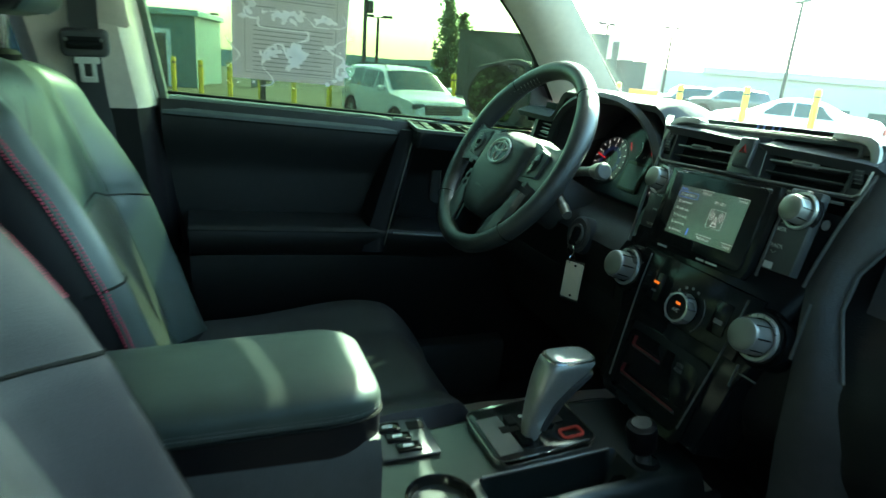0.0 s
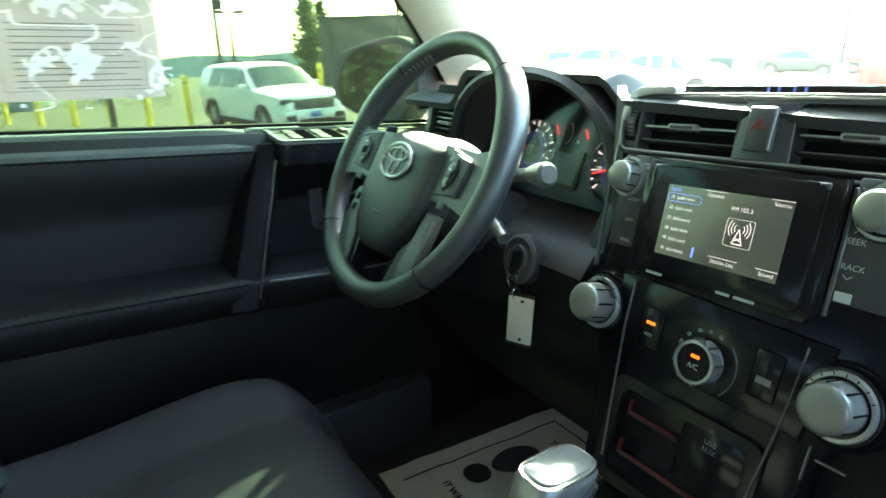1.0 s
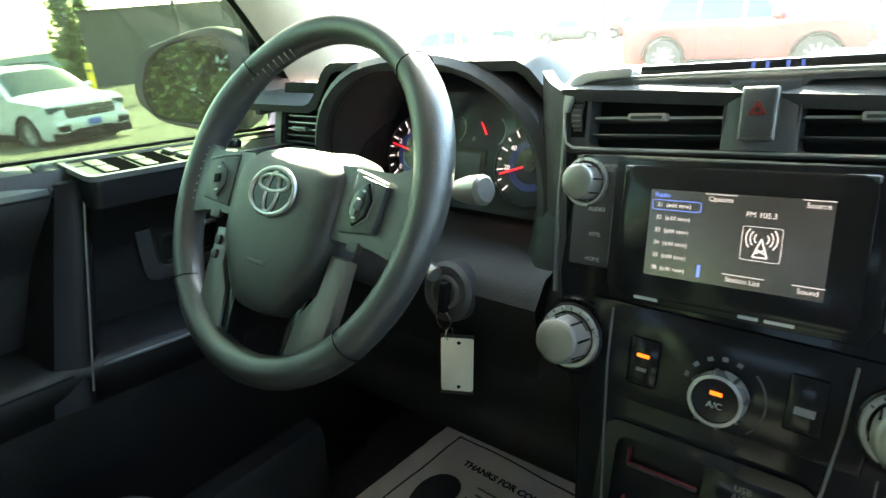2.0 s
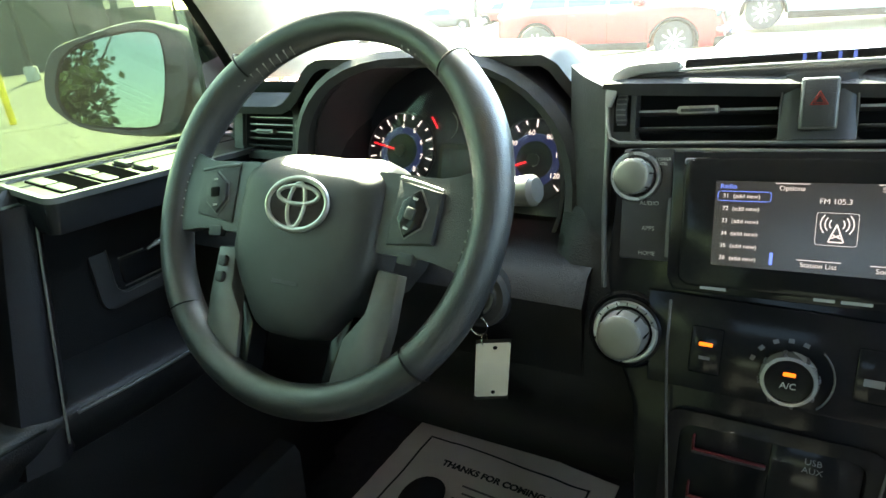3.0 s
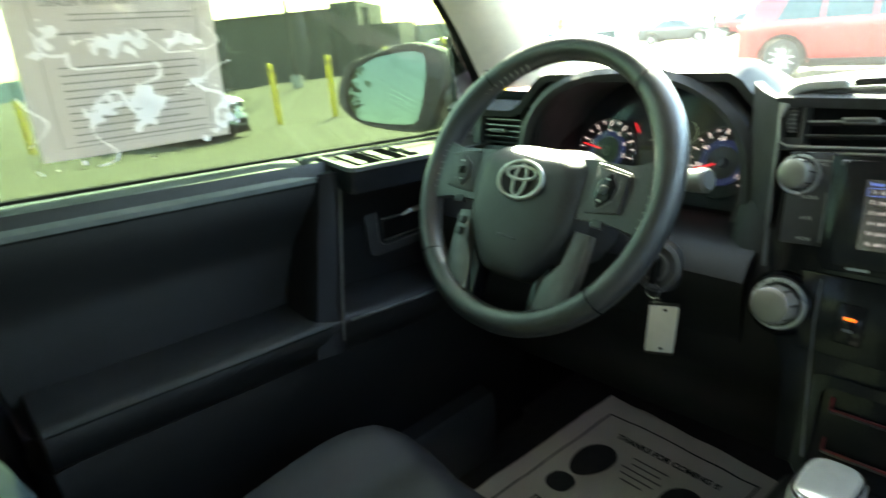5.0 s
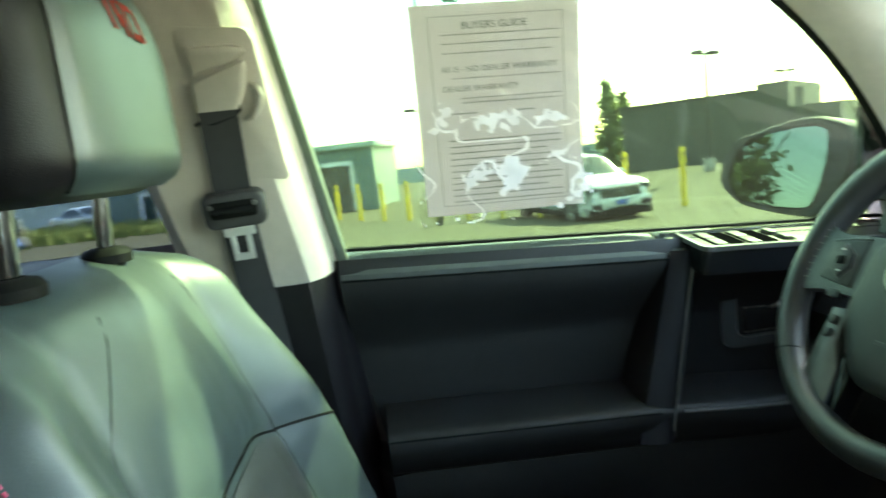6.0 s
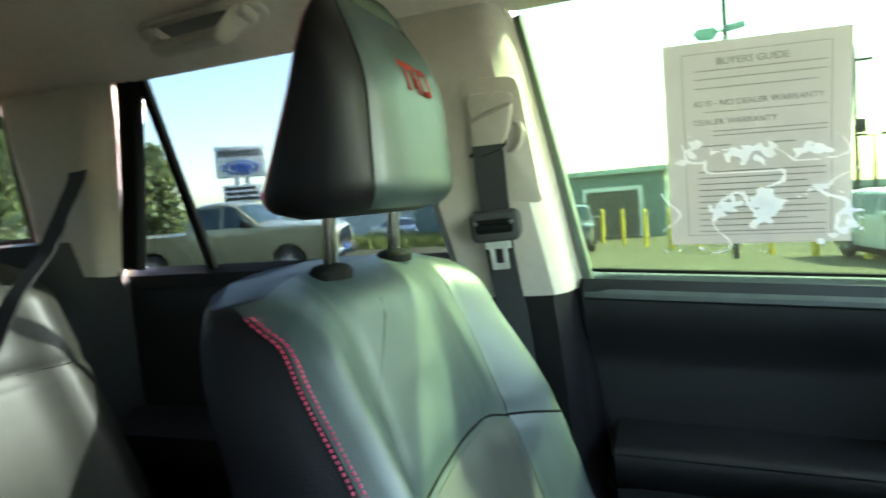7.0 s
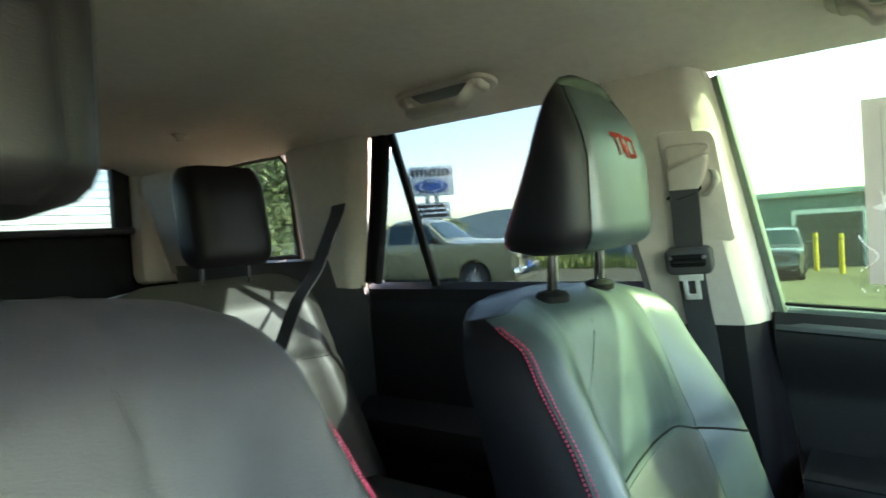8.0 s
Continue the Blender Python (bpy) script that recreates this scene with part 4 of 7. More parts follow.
    part("tongue", tongue, mat("bright_steel", (0.66, 0.65, 0.63), 0.35, 0.35), b, "bright steel tongue")
    part("stop_button", lathe([(0.005, 0), (0.005, 0.003), (0.001, 0.004)], 10, pose(-0.128, 0.676, 1.10, 90, 0, 0)), M_WHITEPRINT, b)


def rear_belt():
    b = thing("rear_seat_belt", "dark rear seat belt running across the bench back", "seat belt")
    strap("webbing", [(-0.985, 0.700, 1.545), (-0.978, 0.660, 1.512), (-0.965, 0.632, 1.47), (-0.945, 0.535, 1.337), (-0.930, 0.462, 1.278), (-0.915, 0.382, 1.164), (-0.880, 0.262, 0.995), (-0.860, 0.215, 0.93)], 0.047, b, mat("black_webbing", (0.018, 0.018, 0.020), 0.75, vary=0.1, bump=0.6, bump_scale=900), (1, -0.10, 0))
    part("anchor_slot", prism(rounded(0.020, 0.070, 0.008), 0, 0.010, 0.003, pose(-0.995, 0.672, 1.52, 90, 0, 0) @ pose(0, 0, 0, 0, 0, -25)), M_PLASTIC, b)


driver_belt()
rear_belt()

# ---- dashboard ----
STACK = axes((0.652, CY, 1.16), (0, -1, 0), (0.276, 0, 0.961))
GAUGE = axes((0.845, 0.350, 1.195), (0, -1, 0), (0.36, 0, 0.93))


def at(m, x, y, z=0.0, turn=0):
    return m @ pose(x, y, z, 0, 0, turn)


dash = thing("dashboard", "black moulded dashboard with grey centre stack and gauges", "dashboard")


def dash_shell():
    def top(u, v):
        y = CY - 0.77 + 1.54 * u
        hood = smooth_step(0.160, 0.215, y) * (1 - smooth_step(0.49, 0.60, y))
        mid = smooth_step(0.20, 0.165, abs(y - CY))
        lip = 0.760 - 0.060 * mid - 0.025 * hood
        x = lip + (1.235 - lip) * v
        z = 1.258 + 0.040 * mid * (1 - smooth_step(0.05, 0.55, v)) + 0.062 * hood * (1 - smooth_step(0.08, 0.55, v)) - 0.035 * v ** 2
        z -= 0.012 * (1 - smooth_step(0, 0.06, v))
        return (x, y, z)
    part("top_pad", sheet(top, 110, 26, 0.012), M_MATTE, dash)

    def face(u, v):
        y = CY - 0.77 + 1.54 * u
        hood = smooth_step(0.175, 0.22, y) * (1 - smooth_step(0.50, 0.545, y))
        z = 1.255 - 0.46 * v
        x = 0.775 - 0.10 * smooth_step(0, 0.5, v) + 0.09 * smooth_step(0.6, 1, v)
        x += 0.155 * hood * (1 - smooth_step(0.30, 0.42, v))
        x += 0.075 * smooth_step(0.545, 0.575, y) * (1 - smooth_step(0.22, 0.34, v))
        return (x, y, z)
    # Lower dash takes the darker copy in place of shade there.
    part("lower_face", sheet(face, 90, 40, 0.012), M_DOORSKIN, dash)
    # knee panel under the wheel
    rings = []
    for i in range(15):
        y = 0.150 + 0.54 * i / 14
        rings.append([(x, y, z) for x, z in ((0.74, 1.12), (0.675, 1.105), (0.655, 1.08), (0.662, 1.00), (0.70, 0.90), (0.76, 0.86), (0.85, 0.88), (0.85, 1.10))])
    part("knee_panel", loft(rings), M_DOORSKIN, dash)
    # hood round the gauges: an arch with a flared edge
    arch = []
    for i in range(33):
        a = math.pi * (-0.28 + 1.56 * i / 32)
        cy, cz = 0.362, 1.168
        ry, rz = 0.190, 0.149
        y, z = cy + ry * power(math.cos(a), 0.85), cz + rz * power(math.sin(a), 0.85)
        iy, iz = cy + (ry - 0.020) * power(math.cos(a), 0.85), cz + (rz - 0.016) * power(math.sin(a), 0.85)
        arch.append([(0.735, y, z), (0.728, (y + iy) / 2, (z + iz) / 2), (0.735, iy, iz), (0.83, iy, iz - 0.006), (0.84, y, z)])
    part("gauge_hood", loft(arch), M_SOFT, dash)
    part("hood_liner", sheet(lambda u, v: (0.745 + 0.128 * v, 0.362 + (0.166 - 0.012 * v) * power(math.cos(math.pi * (-0.28 + 1.56 * u)), 0.85), 1.175 + (0.130 - 0.012 * v) * power(math.sin(math.pi * (-0.28 + 1.56 * u)), 0.85)), 30, 4, 0.004), M_PLASTIC, dash)
    part("gauge_back", prism(rounded(0.36, 0.21, 0.05), -0.006, 0.0, 0, GAUGE @ pose(-0.012, 0.0, 0)), M_DIAL, dash)
    part("gauge_shelf", box(0.715, 0.80, 0.185, 0.54, 1.075, 1.098, 0.006), M_PLASTIC, dash)
    # cheek joining the gauge hood to the centre stack
    def bridge(u, v):
        top = 1.297 - 0.016 * u ** 0.8
        return (0.746 - 0.030 * u - 0.004 * math.sin(math.pi * u), 0.180 - 0.040 * u, 1.10 + (top - 1.10) * v)
    part("hood_cheek", sheet(bridge, 16, 12, 0.010), M_SOFT, dash, "smooth cheek beside the gauges")
    # glovebox side
    rings = []
    for i in range(9):
        y = CY - 0.20 - 0.52 * i / 8
        rings.append([(x, y, z) for x, z in ((0.80, 1.255), (0.730, 1.235), (0.715, 1.20), (0.70, 1.10), (0.69, 1.08), (0.70, 0.90), (0.76, 0.86), (0.85, 0.9))])
    part("glovebox", loft(rings), M_SOFT, dash)
    # padded cheek between the stack and the glovebox, with its trim lines
    inner = [(0.170, 0.150, -0.030), (0.163, 0.100, -0.024), (0.158, 0.070, -0.022), (0.152, 0.020, -0.021), (0.1495, -0.012, -0.022), (0.160, -0.055, -0.024), (0.170, -0.095, -0.028), (0.182, -0.190, -0.045), (0.190, -0.270, -0.070)]
    outer = [(0.225, 0.125, -0.060), (0.216, 0.090, -0.046), (0.206, 0.060, -0.038), (0.192, 0.022, -0.033), (0.1935, -0.020, -0.033), (0.205, -0.048, -0.036), (0.222, -0.092, -0.044), (0.250, -0.160, -0.062), (0.270, -0.230, -0.090)]

    def cheek(u, v):
        q = u * (len(inner) - 1)
        i = min(int(q), len(inner) - 2)
        a = Vector(inner[i]).lerp(Vector(inner[i + 1]), q - i)
        b = Vector(outer[i]).lerp(Vector(outer[i + 1]), q - i)
        p = a.lerp(b, v)
        return (p.x, p.y, p.z + 0.010 * math.sin(math.pi * v))
    part("stack_cheek", sheet(cheek, 40, 10, 0.012, STACK), M_SOFT, dash, "smooth padded cheek")
    part("cheek_trim", tube([(x - 0.001, y, z + 0.003) for x, y, z in inner[:5]], 0.0020, 8, m=STACK), M_SATIN, dash, "thin silver trim line")
    part("dial_trim", tube([(0.1665, -0.026, -0.018), (0.1685, -0.055, -0.019), (0.170, -0.092, -0.022)], 0.0018, 8, m=STACK), M_SATIN, dash)
    part("glovebox_trim", tube([(x + 0.001, y, z + 0.004) for x, y, z in outer[2:7]], 0.0022, 8, m=STACK), M_SATIN, dash, "thin silver trim line")
    part("lower_line", box(0.1148, 0.1162, -0.158, -0.128, -0.022, -0.0185, 0, 1, STACK), M_SATIN, dash, smooth=False)
    part("lower_line", box(0.122, 0.145, -0.1375, -0.136, -0.022, -0.0185, 0, 1, STACK), M_SATIN, dash, smooth=False)
    part("oval_mark", lathe([(0.006, -0.001), (0.0058, 0.0008), (0.001, 0.001)], 20, STACK @ pose(0.141, 0.061, -0.0185) @ Matrix.Diagonal((0.75, 1, 1, 1))), M_SILVER, dash)


def dial(parent, cx, cy, r, ticks, needle):
    g = at(GAUGE, cx, cy)
    part("dial", lathe([(r * 0.99, 0.001), (r, 0.004), (r * 0.96, 0.006), (r * 0.95, 0.002), (0.001, 0.002)], 40, g), M_DIAL, parent)
    part("dial_ring", lathe([(r * 0.62, 0.0022), (r * 0.60, 0.0035), (r * 0.46, 0.0035), (r * 0.44, 0.0022)], 40, g), M_DIALBLUE, parent, "blue lit inner ring")
    for k in range(ticks):
        a = radians(225 - 270 * k / (ticks - 1))
        part("tick", box(r * (0.76 if k % 2 == 0 else 0.84), r * 0.93, -0.0007, 0.0007, 0.003, 0.0042, 0, 1, g @ pose(0, 0, 0, 0, 0, math.degrees(a))), M_TICK, parent, smooth=False)
    part("needle", box(0.0, r * 0.82, -0.0012, 0.0012, 0.006, 0.008, 0.0004, 1, g @ pose(0, 0, 0, 0, 0, needle)), M_NEEDLE, parent, "lit red needle")
    part("hub_cap", lathe([(0.008, 0.005), (0.008, 0.009), (0.001, 0.010)], 16, g), M_PLASTIC, parent)


def gauges():
    dial(dash, -0.103, -0.022, 0.053, 17, 168)
    dial(dash, 0.087, -0.024, 0.053, 17, 200)
    for k, w in enumerate("012345678"):
        px = 225 - 270 * k / 8
        text("numeral", w, 0.0095, at(GAUGE, -0.103 + 0.033 * math.cos(radians(px)), -0.022 + 0.033 * math.sin(radians(px)), 0.0045), M_TICK, dash)
    for w, px in (("20", 190), ("40", 145), ("60", 100), ("80", 58), ("100", 12), ("120", -32)):
        text("numeral", w, 0.0088, at(GAUGE, 0.087 + 0.0335 * math.cos(radians(px)), -0.024 + 0.0335 * math.sin(radians(px)), 0.0045), M_TICK, dash)
    g = at(GAUGE, -0.013, -0.040)
    part("trip_bezel", prism(rounded(0.062, 0.062, 0.006), 0.0005, 0.004, 0.001, g), M_PANEL, dash)
    part("trip_display", prism(rounded(0.050, 0.048, 0.003), 0.0042, 0.005, 0, g), M_LCD, dash)
    text("gear_letter", "P", 0.010, at(GAUGE, -0.006, 0.002, 0.002), M_WHITEPRINT, dash)
    part("gauge_cover", sheet(lambda u, v: (-0.178 + 0.340 * u, -0.092 + 0.172 * v, 0.030 + 0.020 * v - 0.010 * (2 * u - 1) ** 2), 12, 6, 0.002, GAUGE), M_COVER, dash, "clear gauge cover")
    for cx in (-0.042, 0.022):
        small = at(GAUGE, cx, 0.014)
        part("small_scale", tube([(0.020 * math.cos(a), 0.020 * math.sin(a), 0.002) for a in curve_pts(lambda t: -0.9 + 1.9 * t, 8)], 0.0008, 5, m=small), M_WHITEPRINT, dash)
        part("needle", box(0, 0.018, -0.001, 0.001, 0.003, 0.0045, 0, 1, small @ pose(-0.008, -0.004, 0, 0, 0, 125)), M_NEEDLE, dash)


def vent(parent, m, w, h, tab, slats):
    part("vent_frame", frame_ring(w + 0.008, h + 0.008, w, h, 0.006, -0.03, 0.004, m), M_PLASTIC, parent)
    part("vent_back", prism(rounded(w, h, 0.004), -0.024, -0.016, 0, m), M_RUBBER, parent)
    for k in slats:
        part("vent_slat", box(-w / 2, w / 2, h * k - 0.0012, h * k + 0.0012, -0.016, -0.002, 0.001, 1, m @ pose(0, 0, 0, -8, 0, 0)), M_PLASTIC, parent)
        part("slat_edge", box(-w / 2 + 0.002, w / 2 - 0.002, h * k - 0.0010, h * k + 0.0010, -0.0022, -0.0008, 0, 1, m), M_EDGE, parent)
    mid = h * (slats[0] if len(slats) < 3 else -0.04)
    grip = part("vent_tab", box(tab - 0.0165, tab + 0.0165, mid - 0.0034, mid + 0.0034, -0.004, 0.006, 0.002, 2, m), M_EDGE, parent, "satin silver tab")
    part("tab_grip", box(tab - 0.0135, tab + 0.0135, mid - 0.0018, mid + 0.0010, 0.0058, 0.0066, 0.0003, 1, m), M_PLASTIC, grip)


def knob(parent, m, r, h, ring=True, face=M_SILVER, name="knob"):
    k = part(name, lathe([(r * 1.0, 0.0), (r * 0.985, h * 0.72), (r * 0.95, h * 0.90), (r * 0.90, h * 0.97)], 36, m), face, parent, "brushed silver knob")
    part("knob_face", lathe([(r * 0.905, h * 0.955), (r * 0.86, h), (r * 0.70, h + 0.0012), (r * 0.35, h + 0.0022), (0.0005, h + 0.0026)], 36, m), M_KNOBFACE, k, "olive-grey domed face")
    for i in range(8):
        part("grip", box(r * 0.95, r * 1.012, -r * 0.05, r * 0.05, h * 0.15, h * 0.92, 0.0006, 1, m @ pose(0, 0, 0, 0, 0, 45 * i + 10)), M_RUBBER, k)
    if ring and r > 0.02:
        for i in range(7):
            part("dial_mark", box(r * 1.17, r * 1.29, -0.0005, 0.0005, 0.0055, 0.0060, 0, 1, m @ pose(0, 0, 0, 0, 0, 90 - 20 * (i - 3))), M_RUBBER, parent, smooth=False)
    if ring:
        part("knob_ring", lathe([(r * 1.34, -0.004), (r * 1.34, 0.003), (r * 1.28, 0.0055), (r * 1.14, 0.0055), (r * 1.10, 0.0)], 40, m), M_SILVER, parent, "silver ring")
        part("knob_flange", lathe([(r * 1.46, -0.004), (r * 1.46, 0.001), (r * 1.40, 0.002), (r * 1.0, 0.002)], 40, m), M_GLOSS, parent)
    return k


def centre_stack():
    # fascia carrying the vents, open where they sit
    bez = STACK @ pose(0, 0.1185, -0.018, 0, 0, 2.8)
    bm = bmesh.new()
    for x0, x1, y0, y1 in ((-0.166, 0.166, 0.0258, 0.0330), (-0.164, 0.164, -0.0315, -0.0262), (-0.166, -0.1390, -0.030, 0.030), (0.1390, 0.166, -0.030, 0.030), (-0.0265, 0.0265, -0.030, 0.030)):
        box(x0, x1, y0, y1, -0.060, -0.004, 0.0015, 2, bez, bm)
    part("vent_fascia", bm, M_PLASTIC, dash, "smooth dark fascia round the vents")
    part("fascia_back", box(-0.160, 0.160, -0.028, 0.028, -0.064, -0.058, 0, 1, bez), M_RUBBER, dash)
    for s in (-1, 1):
        cap = [(0.1660, 0.004), (0.1658, 0.014), (0.1640, 0.024), (0.1585, 0.0335), (0.1490, 0.0388), (0.136, 0.0402), (0.106, 0.0408), (0.1035, 0.0386), (0.1035, 0.0350), (0.1060, 0.0327), (0.136, 0.0318), (0.1460, 0.0290), (0.1530, 0.0225), (0.1580, 0.012), (0.1610, 0.004)]
        pts = [(s * x, y) for x, y in cap]
        part("corner_cap", prism(pts if s > 0 else pts[::-1], -0.030, 0.0015, 0.0012, bez), M_EDGE, dash, "pale satin corner cap")
        part("bezel_edge", tube([(s * 0.1645, 0.006, 0.0), (s * 0.1630, -0.012, 0.0), (s * 0.1600, -0.0235, 0.0), (s * 0.1530, -0.0275, 0.0), (s * 0.120, -0.0282, 0.0005), (0, -0.0282, 0.001)], 0.0013, 8, m=bez), M_EDGE, dash, "thin bright edge")
        # thumb wheel in its slot
        part("wheel_slot", box(*sorted((s * 0.1435, s * 0.1590)), -0.0185, 0.0200, -0.010, -0.0035, 0.001, 1, bez), M_RUBBER, dash)
        wheel = part("vent_wheel", lathe([(0.0155, -0.0050), (0.0170, -0.0040), (0.0170, 0.0040), (0.0155, 0.0050)], 28, bez @ pose(s * 0.1512, 0.001, -0.0150, 0, 90, 0)), M_PLASTIC, dash)
        for k in range(9):
            part("wheel_rib", box(-0.0042, 0.0042, -0.0006, 0.0006, 0.0166, 0.0178, 0, 1, bez @ pose(s * 0.1512, 0.001, -0.0150, -64 + 16 * k, 0, 0)), M_SATIN, wheel, smooth=False)
        vent(dash, bez @ pose(s * 0.0828, -0.0002, -0.006), 0.1125, 0.0520, -0.003 if s > 0 else -0.005, (-0.005, -0.290))
        part("housing_edge", tube([(s * 0.0262, -0.027, -0.002), (s * 0.0262, 0.0, 0.0012), (s * 0.0250, 0.019, 0.0012)], 0.0008, 6, m=bez), M_SATIN, dash)
    part("upper_line", tube([(-0.105, 0.0325, 0.0), (-0.05, 0.0328, 0.001), (0.05, 0.0328, 0.001), (0.105, 0.0325, 0.0)], 0.0013, 8, m=bez), M_EDGE, dash, "thin bright edge")
    part("hazard_housing", loft([[(x * w, y, z) for x, z in ((-1, -0.01), (-1, 0.0), (-0.62, 0.004), (0.62, 0.004), (1, 0.0), (1, -0.01))] for y, w in ((-0.0265, 0.0262), (0.0, 0.0262), (0.019, 0.0250), (0.024, 0.0235))], m=bez), M_SATIN_BLACK, dash, "dark satin button housing")
    button = part("hazard_button", box(-0.0130, 0.0130, -0.0195, 0.0205, 0.002, 0.0105, 0.0025, 3, bez), M_SATIN, dash, "warning light button with red triangle")
    part("button_face", box(-0.0108, 0.0108, -0.0172, 0.0185, 0.0100, 0.0116, 0.0010, 2, bez), M_PLASTIC, button)
    for size, thick in ((0.0066, 0.0007), (0.0040, 0.0006)):
        tri = bmesh.new()
        tube([(size * math.cos(radians(a)), size * math.sin(radians(a)) + 0.0030, 0.0119) for a in (90, 210, 330)], thick, 4, True, bez, tri)
        part("hazard_triangle", tri, M_REDPRINT, button)
    # clock strip on the dash's top edge
    part("clock_lens", box(-0.102, 0.102, 0.0335, 0.0440, -0.060, -0.010, 0.003, 2, bez), M_GLOSS, dash)
    for k in (-0.012, -0.002, 0.012, 0.022):
        part("clock_bar", box(k - 0.0012, k + 0.0012, 0.0362, 0.0418, -0.0100, -0.0093, 0, 1, bez), M_CLOCK, dash, "blue clock figures")
    # stack body
    body = [(-0.150, 0.078), (0.150, 0.078), (0.153, -0.03), (0.140, -0.10), (0.116, -0.16), (0.105, -0.262), (-0.105, -0.262), (-0.116, -0.16), (-0.140, -0.10), (-0.153, -0.03)]
    part("stack_body", prism(body, -0.10, -0.026, 0.006, STACK), M_GLOSS, dash, "gloss black centre stack")
    part("stack_edge", tube([(-0.142, 0.0772, -0.022), (-0.09, 0.0800, -0.020), (0.06, 0.0859, -0.020), (0.146, 0.0885, -0.023)], 0.0018, 8, m=STACK), M_EDGE, dash, "thin bright edge")
    for s in (-1, 1):
        part("side_trim", tube([(s * 0.0915, -0.052, -0.019), (s * 0.090, -0.10, -0.019), (s * 0.084, -0.16, -0.019), (s * 0.0745, -0.245, -0.019)], 0.0012, 8, m=STACK), M_SATIN, dash)
        if s < 0:
            part("wing_trim", tube([(-0.166, 0.130, -0.022), (-0.161, 0.080, -0.02), (-0.158, 0.02, -0.02), (-0.152, -0.05, -0.022)], 0.0024, 8, m=STACK), M_SATIN, dash)


def head_unit():
    u = thing("head_unit", "touch-screen radio unit between silver knobs, switched on", "car radio")
    f = STACK @ pose(0, 0.027, 0.001, 0, -4.5, 2.8)
    part("fascia", prism([(-0.098, 0.055), (0.098, 0.055), (0.098, -0.050), (0.092, -0.062), (-0.092, -0.062), (-0.098, -0.050)], -0.003, 0.006, 0.003, f), M_GLOSS, u, "gloss black fascia")
    part("screen_frame", prism(rounded(0.176, 0.106, 0.010), 0.0055, 0.009, 0.002, f @ pose(0, -0.003, 0)), M_GLOSS, u)
    part("disc_slot", box(-0.066, 0.066, 0.0425, 0.0455, 0.0060, 0.0072, 0.0008, 1, f), M_SATIN, u)
    for cx in (-0.078, 0.078):
        part("eject_key", box(cx - 0.010, cx + 0.010, 0.0440, 0.0500, 0.005, 0.0085, 0.0012, 1, f), M_PLASTIC, u)
        part("key_mark", box(cx - 0.003, cx + 0.003, 0.0460, 0.0480, 0.0085, 0.0089, 0, 1, f), M_WHITEPRINT, u)
    sm = f @ pose(0.0015, -0.0025, 0.0092) @ Matrix.Diagonal((0.97, 0.95, 1, 1))
    scr = part("screen", prism(rounded(0.132, 0.072, 0.001), 0, 0.0006, 0, sm), M_SCREEN, u, "lit radio screen with station list")
    sm = sm @ pose(0, 0, 0.0009)
    text("screen_word", "Radio", 0.0055, at(sm, -0.056, 0.0315), M_GLOWBLUE, scr)
    text("screen_word", "Options", 0.0055, at(sm, -0.010, 0.0310), M_GLOWWHITE, scr)
    text("screen_word", "Source", 0.0055, at(sm, 0.056, 0.0315), M_GLOWWHITE, scr)
    for wx, wy, ww in ((-0.010, 0.0310, 0.024), (0.056, 0.0315, 0.021), (0.012, -0.0300, 0.030), (0.056, -0.0305, 0.021)):
        part("tab_line", box(wx - ww / 2, wx + ww / 2, wy + (0.0036 if wy > 0 else 0.0036), wy + 0.0042, 0, 0.0003, 0, 1, sm), M_GLOWWHITE, scr, smooth=False)
    text("screen_word", "FM 105.3", 0.0058, at(sm, 0.020, 0.0215), M_GLOWWHITE, scr)
    for i in range(6):
        text("screen_word", "%d  (add new)" % (31 + i), 0.0050, at(sm, -0.046, 0.0235 - 0.0105 * i), M_GLOWWHITE, scr)
    part("row_box", frame_ring(0.040, 0.0085, 0.039, 0.0075, 0.0004, 0, 0.0003, at(sm, -0.044, 0.0235)), M_GLOWBLUE, scr, smooth=False)
    text("screen_word", "Station List", 0.0055, at(sm, 0.012, -0.0300), M_GLOWWHITE, scr)
    text("screen_word", "Sound", 0.0055, at(sm, 0.056, -0.0305), M_GLOWWHITE, scr)
    part("icon_box", frame_ring(0.028, 0.026, 0.0272, 0.0252, 0.0003, 0, 0.0003, at(sm, 0.022, 0.000)), M_GLOWWHITE, scr, smooth=False)
    icon = bmesh.new()
    for a, b in (((-0.005, -0.010), (0, 0.004)), ((0.005, -0.010), (0, 0.004)), ((-0.003, -0.004), (0.003, -0.007)), ((0.003, -0.004), (-0.003, -0.007)), ((-0.005, -0.010), (0.005, -0.010))):
        tube([(a[0], a[1], 0.0003), (b[0], b[1], 0.0003)], 0.0006, 4, m=at(sm, 0.022, 0), into=icon)
    for r in (0.005, 0.008, 0.011):
        for s in (0, math.pi):
            tube([(r * math.cos(s + a), 0.004 + r * math.sin(s + a), 0.0003) for a in (-0.7, -0.35, 0, 0.35, 0.7)], 0.0005, 4, m=at(sm, 0.022, 0), into=icon)
    part("mast_icon", icon, M_GLOWWHITE, scr)
    part("scroll_arrow", box(-0.0012, 0.0012, -0.005, 0.005, 0, 0.0003, 0, 1, at(sm, -0.021, -0.027)), M_GLOWBLUE, scr, smooth=False)
